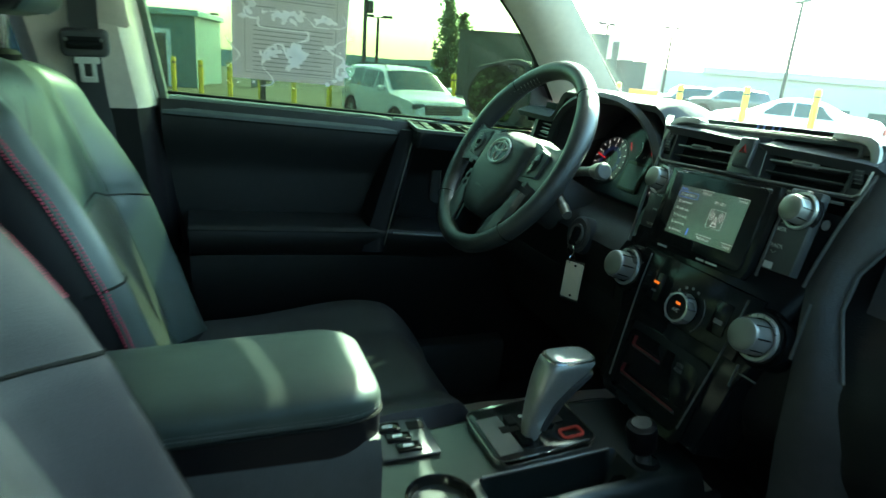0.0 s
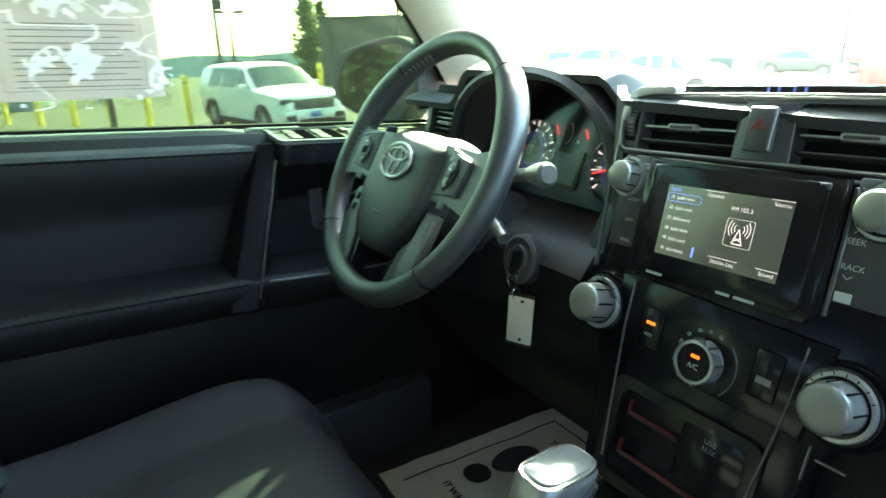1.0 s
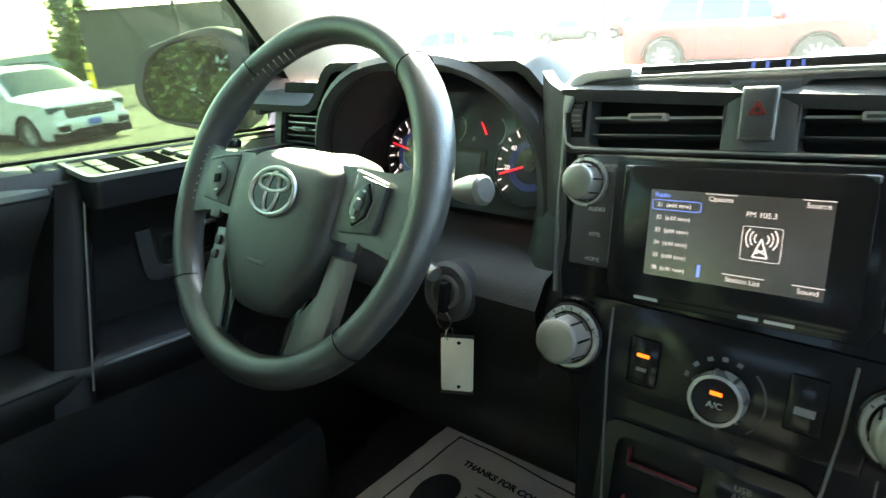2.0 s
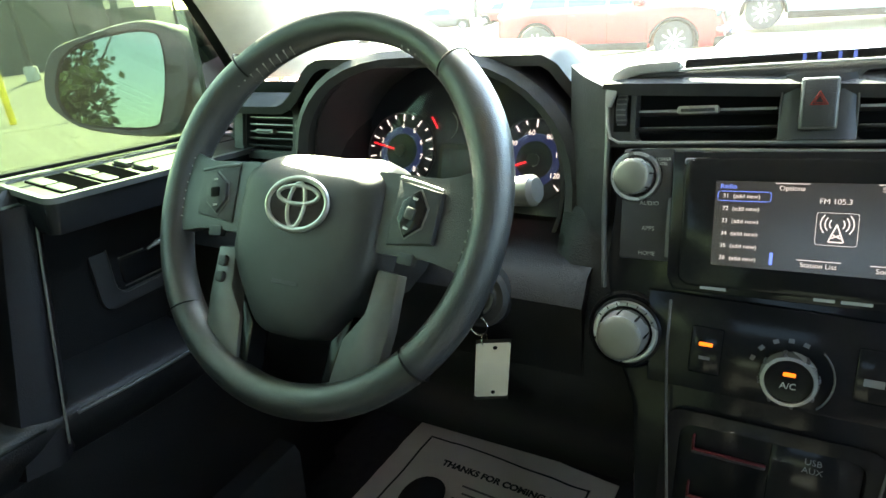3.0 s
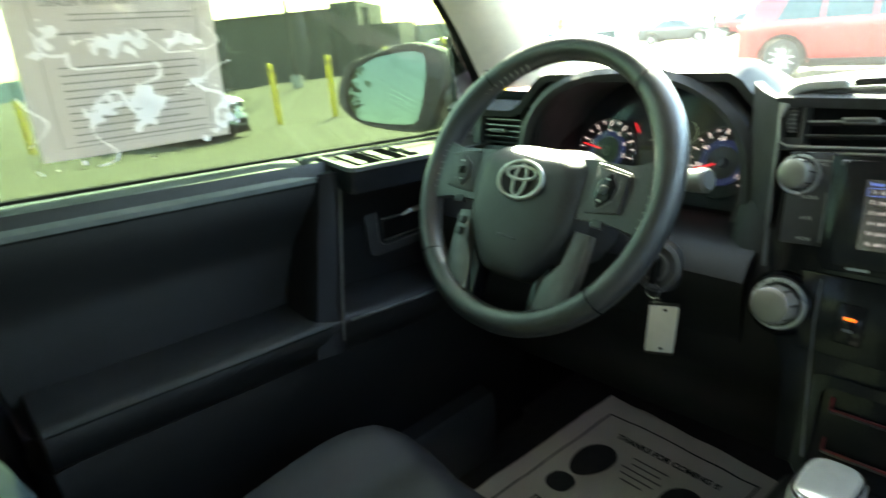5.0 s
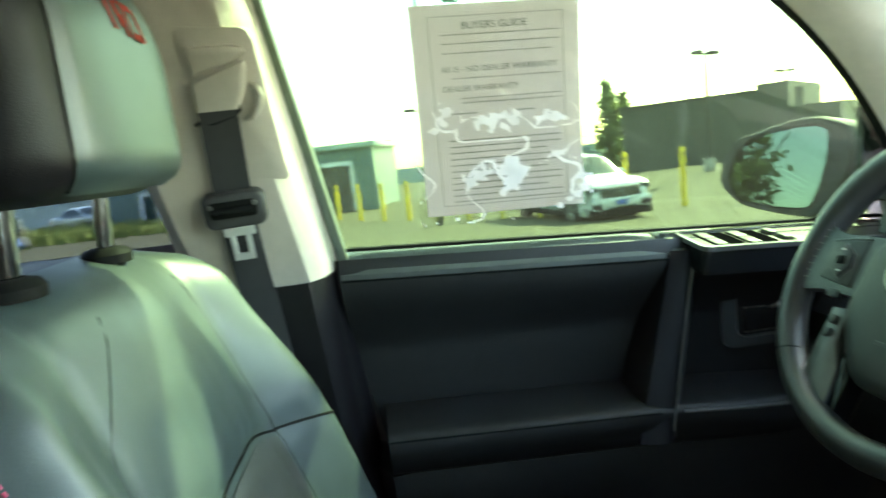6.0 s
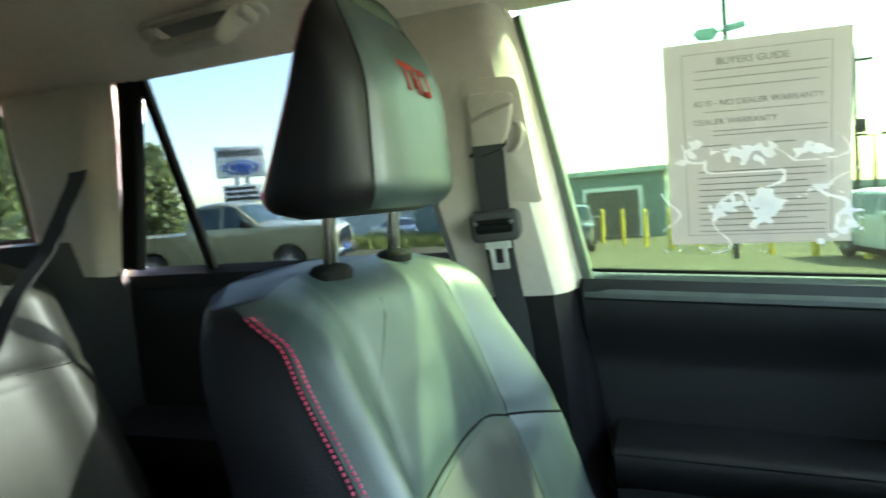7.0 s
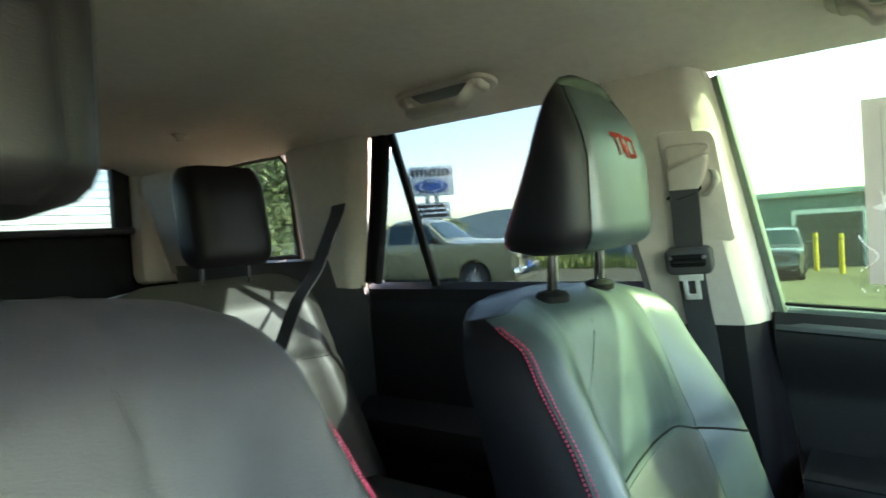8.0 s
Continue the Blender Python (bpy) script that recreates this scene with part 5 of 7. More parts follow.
    # side keys and knobs
    for s, words in ((-1, ("AUDIO", "APPS", "HOME")), (1, ("SEEK", "TRACK"))):
        kx = s * 0.1215
        knob(u, f @ pose(s * (0.1315 if s < 0 else 0.124), 0.034, -0.008), 0.0165, 0.020, True, name="volume_knob" if s < 0 else "tuning_knob")
        part("key_column", box(kx - 0.0215, kx + 0.0215, -0.040, 0.058, -0.020, -0.006, 0.002, 2, f), M_PLASTIC, u)
        lo, hi = (-0.036, 0.016) if s < 0 else (-0.052, 0.050)
        part("column_trim", box(kx - s * 0.0205 - 0.0018, kx - s * 0.0205 + 0.0018, lo, hi, -0.0062, -0.0040, 0.0006, 1, f), M_SATIN, u)
        for i, w in enumerate(words):
            text("key_word", w, 0.0052 if s < 0 else 0.0068, at(f, -0.1185 if s < 0 else 0.110, 0.0105 - 0.0222 * i if s < 0 else 0.009 - 0.0200 * i, -0.0056), M_WHITEPRINT, u)
    text("key_word", "POWER\nVOL", 0.0038, at(f, -0.1085, 0.047, -0.0056), M_WHITEPRINT, u)
    text("key_word", "TUNE\nSCROLL", 0.0038, at(f, 0.1085, 0.047, -0.0056), M_WHITEPRINT, u)
    for ay, up in ((0.0165, 1), (-0.0185, -1)):
        part("arrow_mark", tube([(0.1065, ay - up * 0.0012, -0.0054), (0.110, ay + up * 0.0018, -0.0054), (0.1135, ay - up * 0.0012, -0.0054)], 0.0004, 4, m=f), M_WHITEPRINT, u)
    part("card_mark", box(0.104, 0.117, -0.0385, -0.0305, -0.0060, -0.0052, 0.0005, 1, f), M_WHITEPRINT, u)
    for x0, x1 in ((-0.070, -0.050), (0.012, 0.026), (0.030, 0.050)):
        part("printed_bar", box(x0, x1, -0.0585, -0.0560, 0.0061, 0.0066, 0, 1, f), M_WHITEPRINT, u, smooth=False)


def climate_panel():
    c = thing("climate_panel", "gloss black climate control panel with three silver dials", "climate control")
    f = STACK @ pose(0, -0.085, -0.026)
    part("fascia", prism([(-0.112, 0.040), (0.112, 0.040), (0.105, -0.045), (-0.105, -0.045)], -0.002, 0.006, 0.003, f), M_GLOSS, c)
    for s in (-1, 1):
        knob(c, f @ pose(s * 0.127, -0.002, 0.010), 0.0216, 0.030, True, name="fan_dial" if s < 0 else "temperature_dial")
        part("dial_shroud", lathe([(0.042, -0.02), (0.041, 0.002), (0.038, 0.006), (0.034, 0.004), (0.033, 0.0)], 40, f @ pose(s * 0.127, -0.002, 0) @ Matrix.Diagonal((0.9, 0.9, 1, 1))), M_GLOSS, c)
    md = f @ pose(0.0065, -0.016, 0.006)
    k = part("mode_dial", lathe([(0.0215, 0.0), (0.0215, 0.014), (0.0195, 0.017), (0.0175, 0.0175), (0.017, 0.016), (0.001, 0.016)], 40, md), M_GLOSS, c)
    part("dial_rim", lathe([(0.0219, 0.003), (0.0222, 0.013), (0.0205, 0.0182), (0.0178, 0.0186), (0.0172, 0.0165)], 40, md), M_SILVER, k)
    for a in range(0, 360, 45):
        part("grip_notch", box(0.0200, 0.0228, -0.0014, 0.0014, 0.004, 0.0178, 0.0005, 1, md @ pose(0, 0, 0, 0, 0, a + 12)), M_PLASTIC, k)
    part("lamp", box(-0.0045, 0.0045, 0.004, 0.0072, 0.0163, 0.0172, 0.0004, 1, md), M_AMBER, k, "lit amber lamp")
    text("dial_word", "A/C", 0.0072, at(md, 0, -0.004, 0.0168), M_WHITEPRINT, k)
    part("dial_arc", tube([(0.033 * math.cos(a), 0.033 * math.sin(a), 0.0005) for a in curve_pts(lambda t: -0.8 + 1.6 * t, 10)], 0.0008, 5, m=md), M_SATIN, c)
    for a in (70, 92, 114, 138, 160):
        part("mode_mark", box(0.028, 0.0315, -0.0022, 0.0022, 0.0002, 0.0007, 0, 1, md @ pose(0, 0, 0, 0, 0, a)), M_GREYINK, c, smooth=False)
    part("recirculate_key", box(-0.071, -0.045, -0.028, 0.014, 0.0055, 0.0085, 0.002, 2, f), M_GLOSS, c)
    part("lamp", box(-0.064, -0.053, -0.0030, 0.0003, 0.0085, 0.0092, 0.0004, 1, f), M_AMBER, c, "lit amber lamp")
    part("key_mark", box(-0.063, -0.054, -0.015, -0.012, 0.0085, 0.0090, 0, 1, f), M_GREYINK, c, smooth=False)
    part("defrost_key", box(0.052, 0.078, -0.026, 0.018, 0.0055, 0.0085, 0.002, 2, f), M_GLOSS, c)
    part("key_mark", box(0.058, 0.072, -0.012, -0.006, 0.0085, 0.0090, 0, 1, f), M_GREYINK, c, smooth=False)
    # pockets with red edges below
    g = STACK @ pose(0, -0.205, -0.024)
    part("pocket", frame_ring(0.170, 0.118, 0.142, 0.094, 0.012, -0.06, 0.004, g @ pose(0, -0.004, 0)), M_GLOSS, c)
    for vy, w in ((0.019, 0.060), (-0.026, 0.115)):
        part("shelf", box(-0.060, -0.060 + w, vy - 0.003, vy, -0.055, 0.002, 0.001, 1, g), M_PLASTIC, c)
        part("red_edge", box(-0.060, -0.060 + w, vy, vy + 0.0022, 0.000, 0.0035, 0.0006, 1, g), M_REDLINE, c, "thin red edging")
        part("red_edge", box(-0.060, -0.058, vy, vy + 0.014, -0.02, 0.0035, 0.0006, 1, g), M_REDLINE, c)
    part("socket_plate", box(0.002, 0.070, -0.018, 0.046, -0.01, 0.0, 0.002, 2, g), M_GLOSS, c)
    text("socket_word", "USB\nAUX", 0.0075, at(g, 0.034, 0.029, 0.0006), M_GREYINK, c)


def side_vent():
    m = axes((0.792, 0.640, 1.207), (0, -1, 0), (0.25, 0, 0.97))
    part("vent_shroud", frame_ring(0.125, 0.082, 0.094, 0.062, 0.010, -0.03, 0.010, m), M_PLASTIC, dash)
    vent(dash, m, 0.090, 0.058, -0.010, (-0.38, -0.21, -0.04, 0.13, 0.30))
    part("vent_wheel", lathe([(0.013, -0.004), (0.014, -0.002), (0.014, 0.002), (0.013, 0.004)], 24, m @ pose(0.057, 0.006, 0, 0, 90, 0)), M_SATIN, dash)
    part("upper_slot", box(-0.055, 0.055, 0.050, 0.068, -0.03, 0.002, 0.004, 2, m), M_RUBBER, dash)


dash_shell()
gauges()
centre_stack()
side_vent()
head_unit()
climate_panel()


# ---- steering ----
WHEEL = axes((0.558, 0.380, 1.198), (0, -1, 0), (0.512, 0, 0.859))


def steering_wheel():
    w = thing("steering_wheel", "black leather steering wheel with grey lower spokes and round badge", "steering wheel")
    rings = []
    for i in range(97):
        a = 2 * math.pi * i / 96
        deg = math.degrees(a) % 360
        grip = 1.0 + 0.14 * sum(math.exp(-(((deg - c + 180) % 360 - 180) / 16) ** 2) for c in (28, 152))
        ring = []
        for j in range(16):
            b = 2 * math.pi * j / 16
            rr = 0.1810 + 0.0165 * grip * math.cos(b)
            ring.append((rr * math.cos(a), rr * math.sin(a), 0.0175 * grip * math.sin(b) - 0.006))
        rings.append(ring)
    bm = loft(rings, True, False)
    bmesh.ops.remove_doubles(bm, verts=bm.verts, dist=1e-5)
    part("rim", merge(bm, WHEEL), M_RIM, w)
    for deg in (48, 132, 222, 318):
        a = radians(deg)
        part("rim_seam", tube([((0.1825 + 0.0172 * math.cos(b)) * math.cos(a), (0.1825 + 0.0172 * math.cos(b)) * math.sin(a), 0.0192 * math.sin(b) - 0.004) for b in curve_pts(lambda t: 2 * math.pi * t, 16)][:-1], 0.0010, 4, True, WHEEL), M_RUBBER, w)
    for side in (-1, 1):
        bm = bmesh.new()
        for i in range(26):
            a = radians((152 if side < 0 else 28) + side * 0 + (-40 + 3.1 * i) * 1.0)
            tube([(0.1665 * math.cos(a), 0.1665 * math.sin(a), 0.003), (0.1650 * math.cos(a + 0.02), 0.1650 * math.sin(a + 0.02), -0.008)], 0.0011, 4, m=WHEEL, into=bm)
        part("rim_stitching", bm, M_EDGE, w)
    # hub pad, a soft shield
    def pad(t):
        """Outline of the pad, t round it."""
        a = 2 * math.pi * t
        x, y = power(math.cos(a), 0.50), power(math.sin(a), 0.55)
        if y < 0:
            return (x * (0.082 - 0.030 * smooth_step(0.35, 1.0, -y)), y * 0.125)
        return (x * 0.082, y * 0.057)
    rings = []
    for sc, h in ((1.0, -0.035), (1.0, -0.004), (0.992, 0.0015), (0.975, 0.0050), (0.94, 0.0085), (0.88, 0.0110), (0.80, 0.0130), (0.70, 0.0145), (0.56, 0.0155), (0.38, 0.0163), (0.18, 0.0165)):
        ring = []
        for j in range(64):
            x, y = pad(j / 64)
            cx, cy = 0.0, -0.03
            px, py = cx + (x - cx) * sc, cy + (y - cy) * sc
            ring.append((px, py, h - (0.048 * (max(py - 0.016, 0) / 0.041) ** 1.6 * (1 - 0.35 * abs(px) / 0.08) if h > -0.02 else 0.02 * smooth_step(0.02, 0.05, py))))
        rings.append(ring)
    part("hub_pad", loft(rings, m=WHEEL), M_HUB, w, "grained black hub pad")
    em = WHEEL @ pose(-0.001, -0.004, 0.0176)
    part("badge_ring", tube([(0.0345 * math.cos(a), 0.0240 * math.sin(a), 0.0008) for a in curve_pts(lambda t: 2 * math.pi * t, 40)][:-1], 0.0026, 8, True, em), M_SILVER, w, "plain oval silver badge")
    part("badge_oval", tube([(0.0235 * math.cos(a), 0.0085 + 0.0085 * math.sin(a), 0.0010) for a in curve_pts(lambda t: 2 * math.pi * t, 30)][:-1], 0.0019, 8, True, em), M_SILVER, w)
    part("badge_oval", tube([(0.0095 * math.cos(a), -0.001 + 0.0205 * math.sin(a), 0.0010) for a in curve_pts(lambda t: 2 * math.pi * t, 30)][:-1], 0.0019, 8, True, em), M_SILVER, w)
    part("badge_plate", lathe([(0.0365, -0.001), (0.036, 0.0006), (0.001, 0.0006)], 40, em @ Matrix.Diagonal((1, 0.70, 1, 1))), M_GLOSS, w)
    part("pad_bars", box(-0.014, 0.016, -0.078, -0.074, 0.0155, 0.0168, 0.0006, 1, WHEEL), M_PLASTIC, w)
    # upper spokes with button pods
    for s in (-1, 1):
        rings = []
        for i in range(9):
            t = i / 8
            x = s * (0.070 + 0.105 * t)
            top, bot = 0.036 - 0.004 * t + 0.012 * smooth_step(0.6, 1, t), -0.036 - 0.008 * smooth_step(0.5, 1, t)
            d = 0.002
            rings.append([(x, top, -0.012), (x, top, d * 0.5), (x, top - 0.008, d), (x, bot + 0.008, d), (x, bot, d * 0.5), (x, bot, -0.012)])
        part("upper_spoke", loft(rings, m=WHEEL), M_RIM, w)
        p = WHEEL @ pose(s * 0.115, 0.000, 0.002, 0, -s * 5, -s * 4)
        pod = part("button_pod", prism([(-0.023, 0.028), (0.024, 0.022), (0.024, -0.022), (-0.022, -0.030)] if s > 0 else [(-0.024, 0.022), (0.023, 0.028), (0.022, -0.030), (-0.024, -0.022)], -0.004, 0.004, 0.003, p), M_PLASTIC, w, "dark button pod")
        diamond = [(0.0, 0.021), (0.0125, 0.008), (0.0125, -0.008), (0.0, -0.021), (-0.0125, -0.008), (-0.0125, 0.008)]
        part("button_seat", prism([(x * 1.12, y * 1.10) for x, y in diamond[::-1]], 0.0035, 0.0048, 0.0006, p @ pose(0, 0, 0, 0, 0, -8 * s)), M_SATIN, pod, "thin bright surround")
        part("diamond_button", prism(diamond[::-1], 0.004, 0.0082, 0.0022, p @ pose(0, 0, 0, 0, 0, -8 * s)), M_GLOSS if s > 0 else M_PLASTIC, pod)
        part("centre_button", prism(rounded(0.010, 0.010, 0.0015), 0.0080, 0.0100, 0.001, p @ pose(0, 0, 0, 0, 0, -8 * s)), M_RUBBER if s < 0 else M_PLASTIC, pod)
        for yy in (0.013, -0.013):
            part("button_mark", box(-0.0025, 0.0025, yy - 0.0010, yy + 0.0010, 0.0081, 0.0086, 0, 1, p @ pose(0, 0, 0, 0, 0, -8 * s)), M_WHITEPRINT, pod, smooth=False)
        part("pod_trim", tube([(-0.022, 0.030, 0.003), (0.0, 0.0275, 0.004), (0.024, 0.0235, 0.003)] if s > 0 else [(-0.024, 0.0235, 0.003), (0.0, 0.0275, 0.004), (0.022, 0.030, 0.003)], 0.0016, 6, m=p), M_EDGE if s > 0 else M_SATIN, pod)
        part("lower_key", prism(rounded(0.016, 0.010, 0.002), -0.006, 0.001, 0.001, p @ pose(0.0, -0.038, 0)), M_PLASTIC, pod)
    for y in (-0.066, -0.082):
        part("phone_button", prism(rounded(0.010, 0.011, 0.003), 0.002, 0.0060, 0.0015, WHEEL @ pose(-0.0955, y, -0.004)), M_PLASTIC, w)
    # lower spokes: satin plates with a dark inner wall
    for s in (-1, 1):
        outer = [(s * 0.084, -0.050), (s * 0.107, -0.052), (s * 0.107, -0.100), (s * 0.101, -0.152), (s * 0.062, -0.175), (s * 0.053, -0.170), (s * 0.061, -0.115), (s * 0.079, -0.090)]
        part("lower_spoke", prism(outer if s > 0 else outer[::-1], -0.016, -0.002, 0.003, WHEEL), M_SPOKE, w, "satin grey lower spoke")
        inner = [(s * 0.066, -0.095), (s * 0.056, -0.168), (s * 0.044, -0.176), (s * 0.046, -0.120)]
        part("spoke_wall", prism(inner if s > 0 else inner[::-1], -0.030, -0.006, 0.002, WHEEL), M_GLOSS, w)
    part("column_shroud", loft([[(c * (0.050 + 0.010 * t) , -0.020 + sn * (0.045 + 0.012 * t), -0.03 - 0.17 * t) for c, sn in [(math.cos(2 * math.pi * j / 20), math.sin(2 * math.pi * j / 20)) for j in range(20)]] for t in (0, 0.25, 0.6, 1)], m=WHEEL), M_MATTE, w)


def stalks():
    s = thing("light_stalk", "black column stalk with pale rounded end", "stalk")
    part("arm", tube([(0.650, 0.330, 1.175), (0.643, 0.25, 1.192), (0.637, 0.212, 1.199)], [0.010, 0.008, 0.010], 12), M_PLASTIC, s)
    part("end_cap", tube([(0.639, 0.222, 1.198), (0.635, 0.205, 1.201), (0.6325, 0.188, 1.204), (0.632, 0.184, 1.205)], [0.010, 0.0135, 0.0145, 0.011], 16), M_SATIN, s, "grey twist end")
    c = thing("cruise_stalk", "short black stalk below the wheel spoke", "stalk")
    part("arm", tube([(0.625, 0.32, 1.150), (0.612, 0.255, 1.128)], [0.009, 0.007], 12), M_PLASTIC, c)
    part("tip", tube([(0.613, 0.258, 1.129), (0.606, 0.232, 1.120)], [0.009, 0.008], 12), M_SATIN, c)


def ignition():
    k = thing("ignition_key", "car key in its lock with ring and cream tag", "key")
    m = axes((0.652, 0.256, 1.078), (0, -1, 0), (0.25, 0, 0.97))
    part("lock_collar", lathe([(0.034, -0.03), (0.033, 0.002), (0.028, 0.006), (0.020, 0.004), (0.016, 0.006), (0.001, 0.006)], 32, m), M_PLASTIC, k)
    part("lock_ring", lathe([(0.0185, 0.005), (0.0180, 0.0085), (0.0150, 0.0085), (0.0145, 0.005)], 28, m), M_SATIN, k)
    part("key_head", prism(rounded(0.012, 0.034, 0.005), 0, 0.008, 0.002, m @ pose(0, -0.004, 0.010) @ pose(0, 0, 0, 0, 90, 0)), M_RUBBER, k)
    part("ring", tube([(0.640 - 0.004, 0.252 + 0.010 * math.cos(a), 1.052 + 0.011 * math.sin(a)) for a in curve_pts(lambda t: 2 * math.pi * t, 20)][:-1], 0.0011, 6, True), M_CHROME, k, "steel split ring")
    part("ring", tube([(0.638 + 0.006 * math.cos(a), 0.247, 1.036 + 0.008 * math.sin(a)) for a in curve_pts(lambda t: 2 * math.pi * t, 16)][:-1], 0.0009, 6, True), M_CHROME, k)
    tm = axes((0.640, 0.241, 0.998), (0.42, -0.90, 0.0), (-0.02, -0.10, 1))
    tag = part("tag", prism(rounded(0.036, 0.070, 0.003), -0.0008, 0.0008, 0.0004, tm), M_TAG, k, "cream paper key tag in clear sleeve")
    for y in (-0.029, 0.029):
        part("rivet", lathe([(0.0024, 0.0008), (0.0020, 0.0016), (0.0005, 0.0018)], 12, tm @ pose(0.002, y, 0)), M_RUBBER, tag)
    for y in (-0.0365, 0.0365):
        part("sleeve_edge", box(-0.0185, 0.0185, y - 0.0025, y + 0.0025, -0.0006, 0.0006, 0, 1, tm), M_POLE, tag)


steering_wheel()
stalks()
ignition()

# ---- centre console ----
def console():
    c = thing("centre_console", "black centre console with padded armrest lid and shift gate", "console")
    rings = []
    for t in [i / 20 for i in range(18)] + [0.88, 0.91, 0.935, 0.955, 0.972, 0.985, 0.994, 1.0]:
        x = -0.24 + 0.444 * t
        end = math.sqrt(1 - (1 - min((1 - t) / 0.13, 1)) ** 2) * math.sqrt(min(t / 0.08 + 0.2, 1))
        w, h = 0.087 * (0.66 + 0.34 * end), 0.030 * (0.35 + 0.65 * end)
        ring = []
        for j in range(28):
            a = 2 * math.pi * j / 28
            ring.append((x, -0.018 + w * power(math.cos(a), 0.45), 1.010 + h * power(math.sin(a), 0.6) - (0.010 * (1 - t))))
        rings.append(ring)
    part("armrest_lid", loft(rings), M_LID, c, "padded leather armrest lid")
    def lid_edge(t, grow=0.0):
        """Half-outline of the lid along its length: x and half width."""
        end = math.sqrt(1 - (1 - min((1 - t) / 0.13, 1)) ** 2)
        return -0.24 + 0.444 * t, 0.087 * (0.66 + 0.34 * end) + grow
    ts = [i / 20 for i in range(18)] + [0.88, 0.91, 0.935, 0.955, 0.972, 0.985, 0.994, 1.0]
    rim = [(x, -0.018 - w) for x, w in (lid_edge(t, 0.0006) for t in ts)] + [(x, -0.018 + w) for x, w in (lid_edge(t, 0.0006) for t in reversed(ts))]
    part("lid_side", loft([[(x - 0.004, y * 0.985 - 0.0003, 0.952) for x, y in rim], [(x, y, 0.975) for x, y in rim], [(x, y, 1.001) for x, y in rim]]), M_VINYL, c, "dark vinyl lid side")
    part("lid_seam", tube([(x, y, 1.0020) for x, y in rim], 0.0022, 6), M_RUBBER, c)
    for dz in (0.0065, 0.0105):
        bm = bmesh.new()
        line = [Vector((x, -0.018 - w, 1.002 + dz)) for x, w in (lid_edge(t / 120, 0.0004 - dz * 0.12) for t in range(6, 121))]
        for a, b in zip(line, line[1:]):
            tube([a, a + (b - a) * 0.6], 0.0006, 4, into=bm)
        part("lid_stitching", bm, M_GREYINK, c)
    rings = []
    for i in range(15):
        t = i / 14
        x = -0.25 + 0.45 * t
        w = 0.098 + 0.012 * (1 - t)
        rings.append([(x, -0.020 + s * w * k, z) for s, k, z in ((-1, 0.80, 0.975), (-1, 0.90, 0.955), (-1, 0.97, 0.85), (-1, 1.0, 0.53), (1, 1.0, 0.53), (1, 0.97, 0.85), (1, 0.90, 0.955), (1, 0.80, 0.975))])
    part("bin", loft(rings), M_SOFT, c)
    # forward tunnel
    def top(u, v):
        x = 0.19 + 0.45 * u
        k = -1 + 2 * v
        z = 0.852 + 0.012 * smooth_step(0.25, 0.6, u) - 0.03 * max(abs(k) - 0.8, 0) ** 2 / 0.04
        z -= 0.055 * smooth_step(0.345, 0.36, x) * smooth_step(-0.046, -0.056, CY + k * (0.122 - 0.012 * u)) * smooth_step(-0.112, -0.104, CY + k * 0.122) * smooth_step(0.55, 0.535, x)
        return (x, CY + k * (0.122 - 0.012 * u), z)
    part("top_plate", sheet(top, 60, 48, 0.006), mat("satin_tunnel_plastic", (0.018, 0.022, 0.022), 0.30, vary=0.1, bump=0.05, bump_scale=900, spec=0.55), c)
    for s in (-1, 1):
        part("side_panel", sheet(lambda u, v: (0.19 + 0.48 * u, CY + s * (0.121 - 0.012 * u + 0.012 * v), 0.83 - 0.31 * v), 12, 8, 0.01), M_SOFT, c)
    # switches beside the lid
    sw = pose(0.275, 0.060, 0.8545)
    part("switch_plate", box(-0.035, 0.045, -0.045, 0.040, 0, 0.004, 0.002, 2, sw), M_SATIN_BLACK, c)
    for x, y in ((-0.012, 0.020), (-0.004, -0.004), (0.004, -0.028)):
        part("heater_switch", box(x - 0.017, x + 0.017, y - 0.009, y + 0.009, 0.003, 0.009, 0.002, 2, sw), M_GLOSS, c)
        part("switch_mark", box(x - 0.008, x + 0.006, y - 0.003, y + 0.003, 0.009, 0.0095, 0, 1, sw), M_WHITEPRINT, c, smooth=False)
    part("blank_well", box(0.016, 0.040, 0.012, 0.030, 0.0041, 0.0052, 0, 1, sw), M_RUBBER, c, smooth=False)
    # cup holders
    for x in (0.285,):
        part("cup_ring", lathe([(0.043, 0.000), (0.043, 0.006), (0.040, 0.008), (0.037, 0.004), (0.036, -0.06), (0.001, -0.06)], 36, pose(x, -0.075, 0.858)), M_GLOSS, c)
    part("tray_edge", tube([(0.352, -0.048, 0.8565), (0.44, -0.048, 0.8605), (0.54, -0.048, 0.8665)], 0.0022, 8), M_SATIN, c, "thin silver edge")
    # gate with bright edge
    g = pose(0.452, 0.018, 0.866, 0, -4, 0)
    part("gate_plate", prism(rounded(0.150, 0.118, 0.016), 0, 0.010, 0.004, g), M_GLOSS, c, "gloss black shift gate")
    part("gate_edge", frame_ring(0.155, 0.123, 0.150, 0.118, 0.016, 0.0, 0.0085, g), M_CHROME, c)
    part("gate_slot", box(-0.045, 0.050, -0.008, 0.008, 0.0102, 0.0112, 0, 1, g), M_RUBBER, c, smooth=False)
    part("gate_strip", box(-0.068, -0.034, -0.050, 0.034, 0.0098, 0.0110, 0.0005, 1, g), M_SATIN_BLACK, c, "satin strip beside the gate")
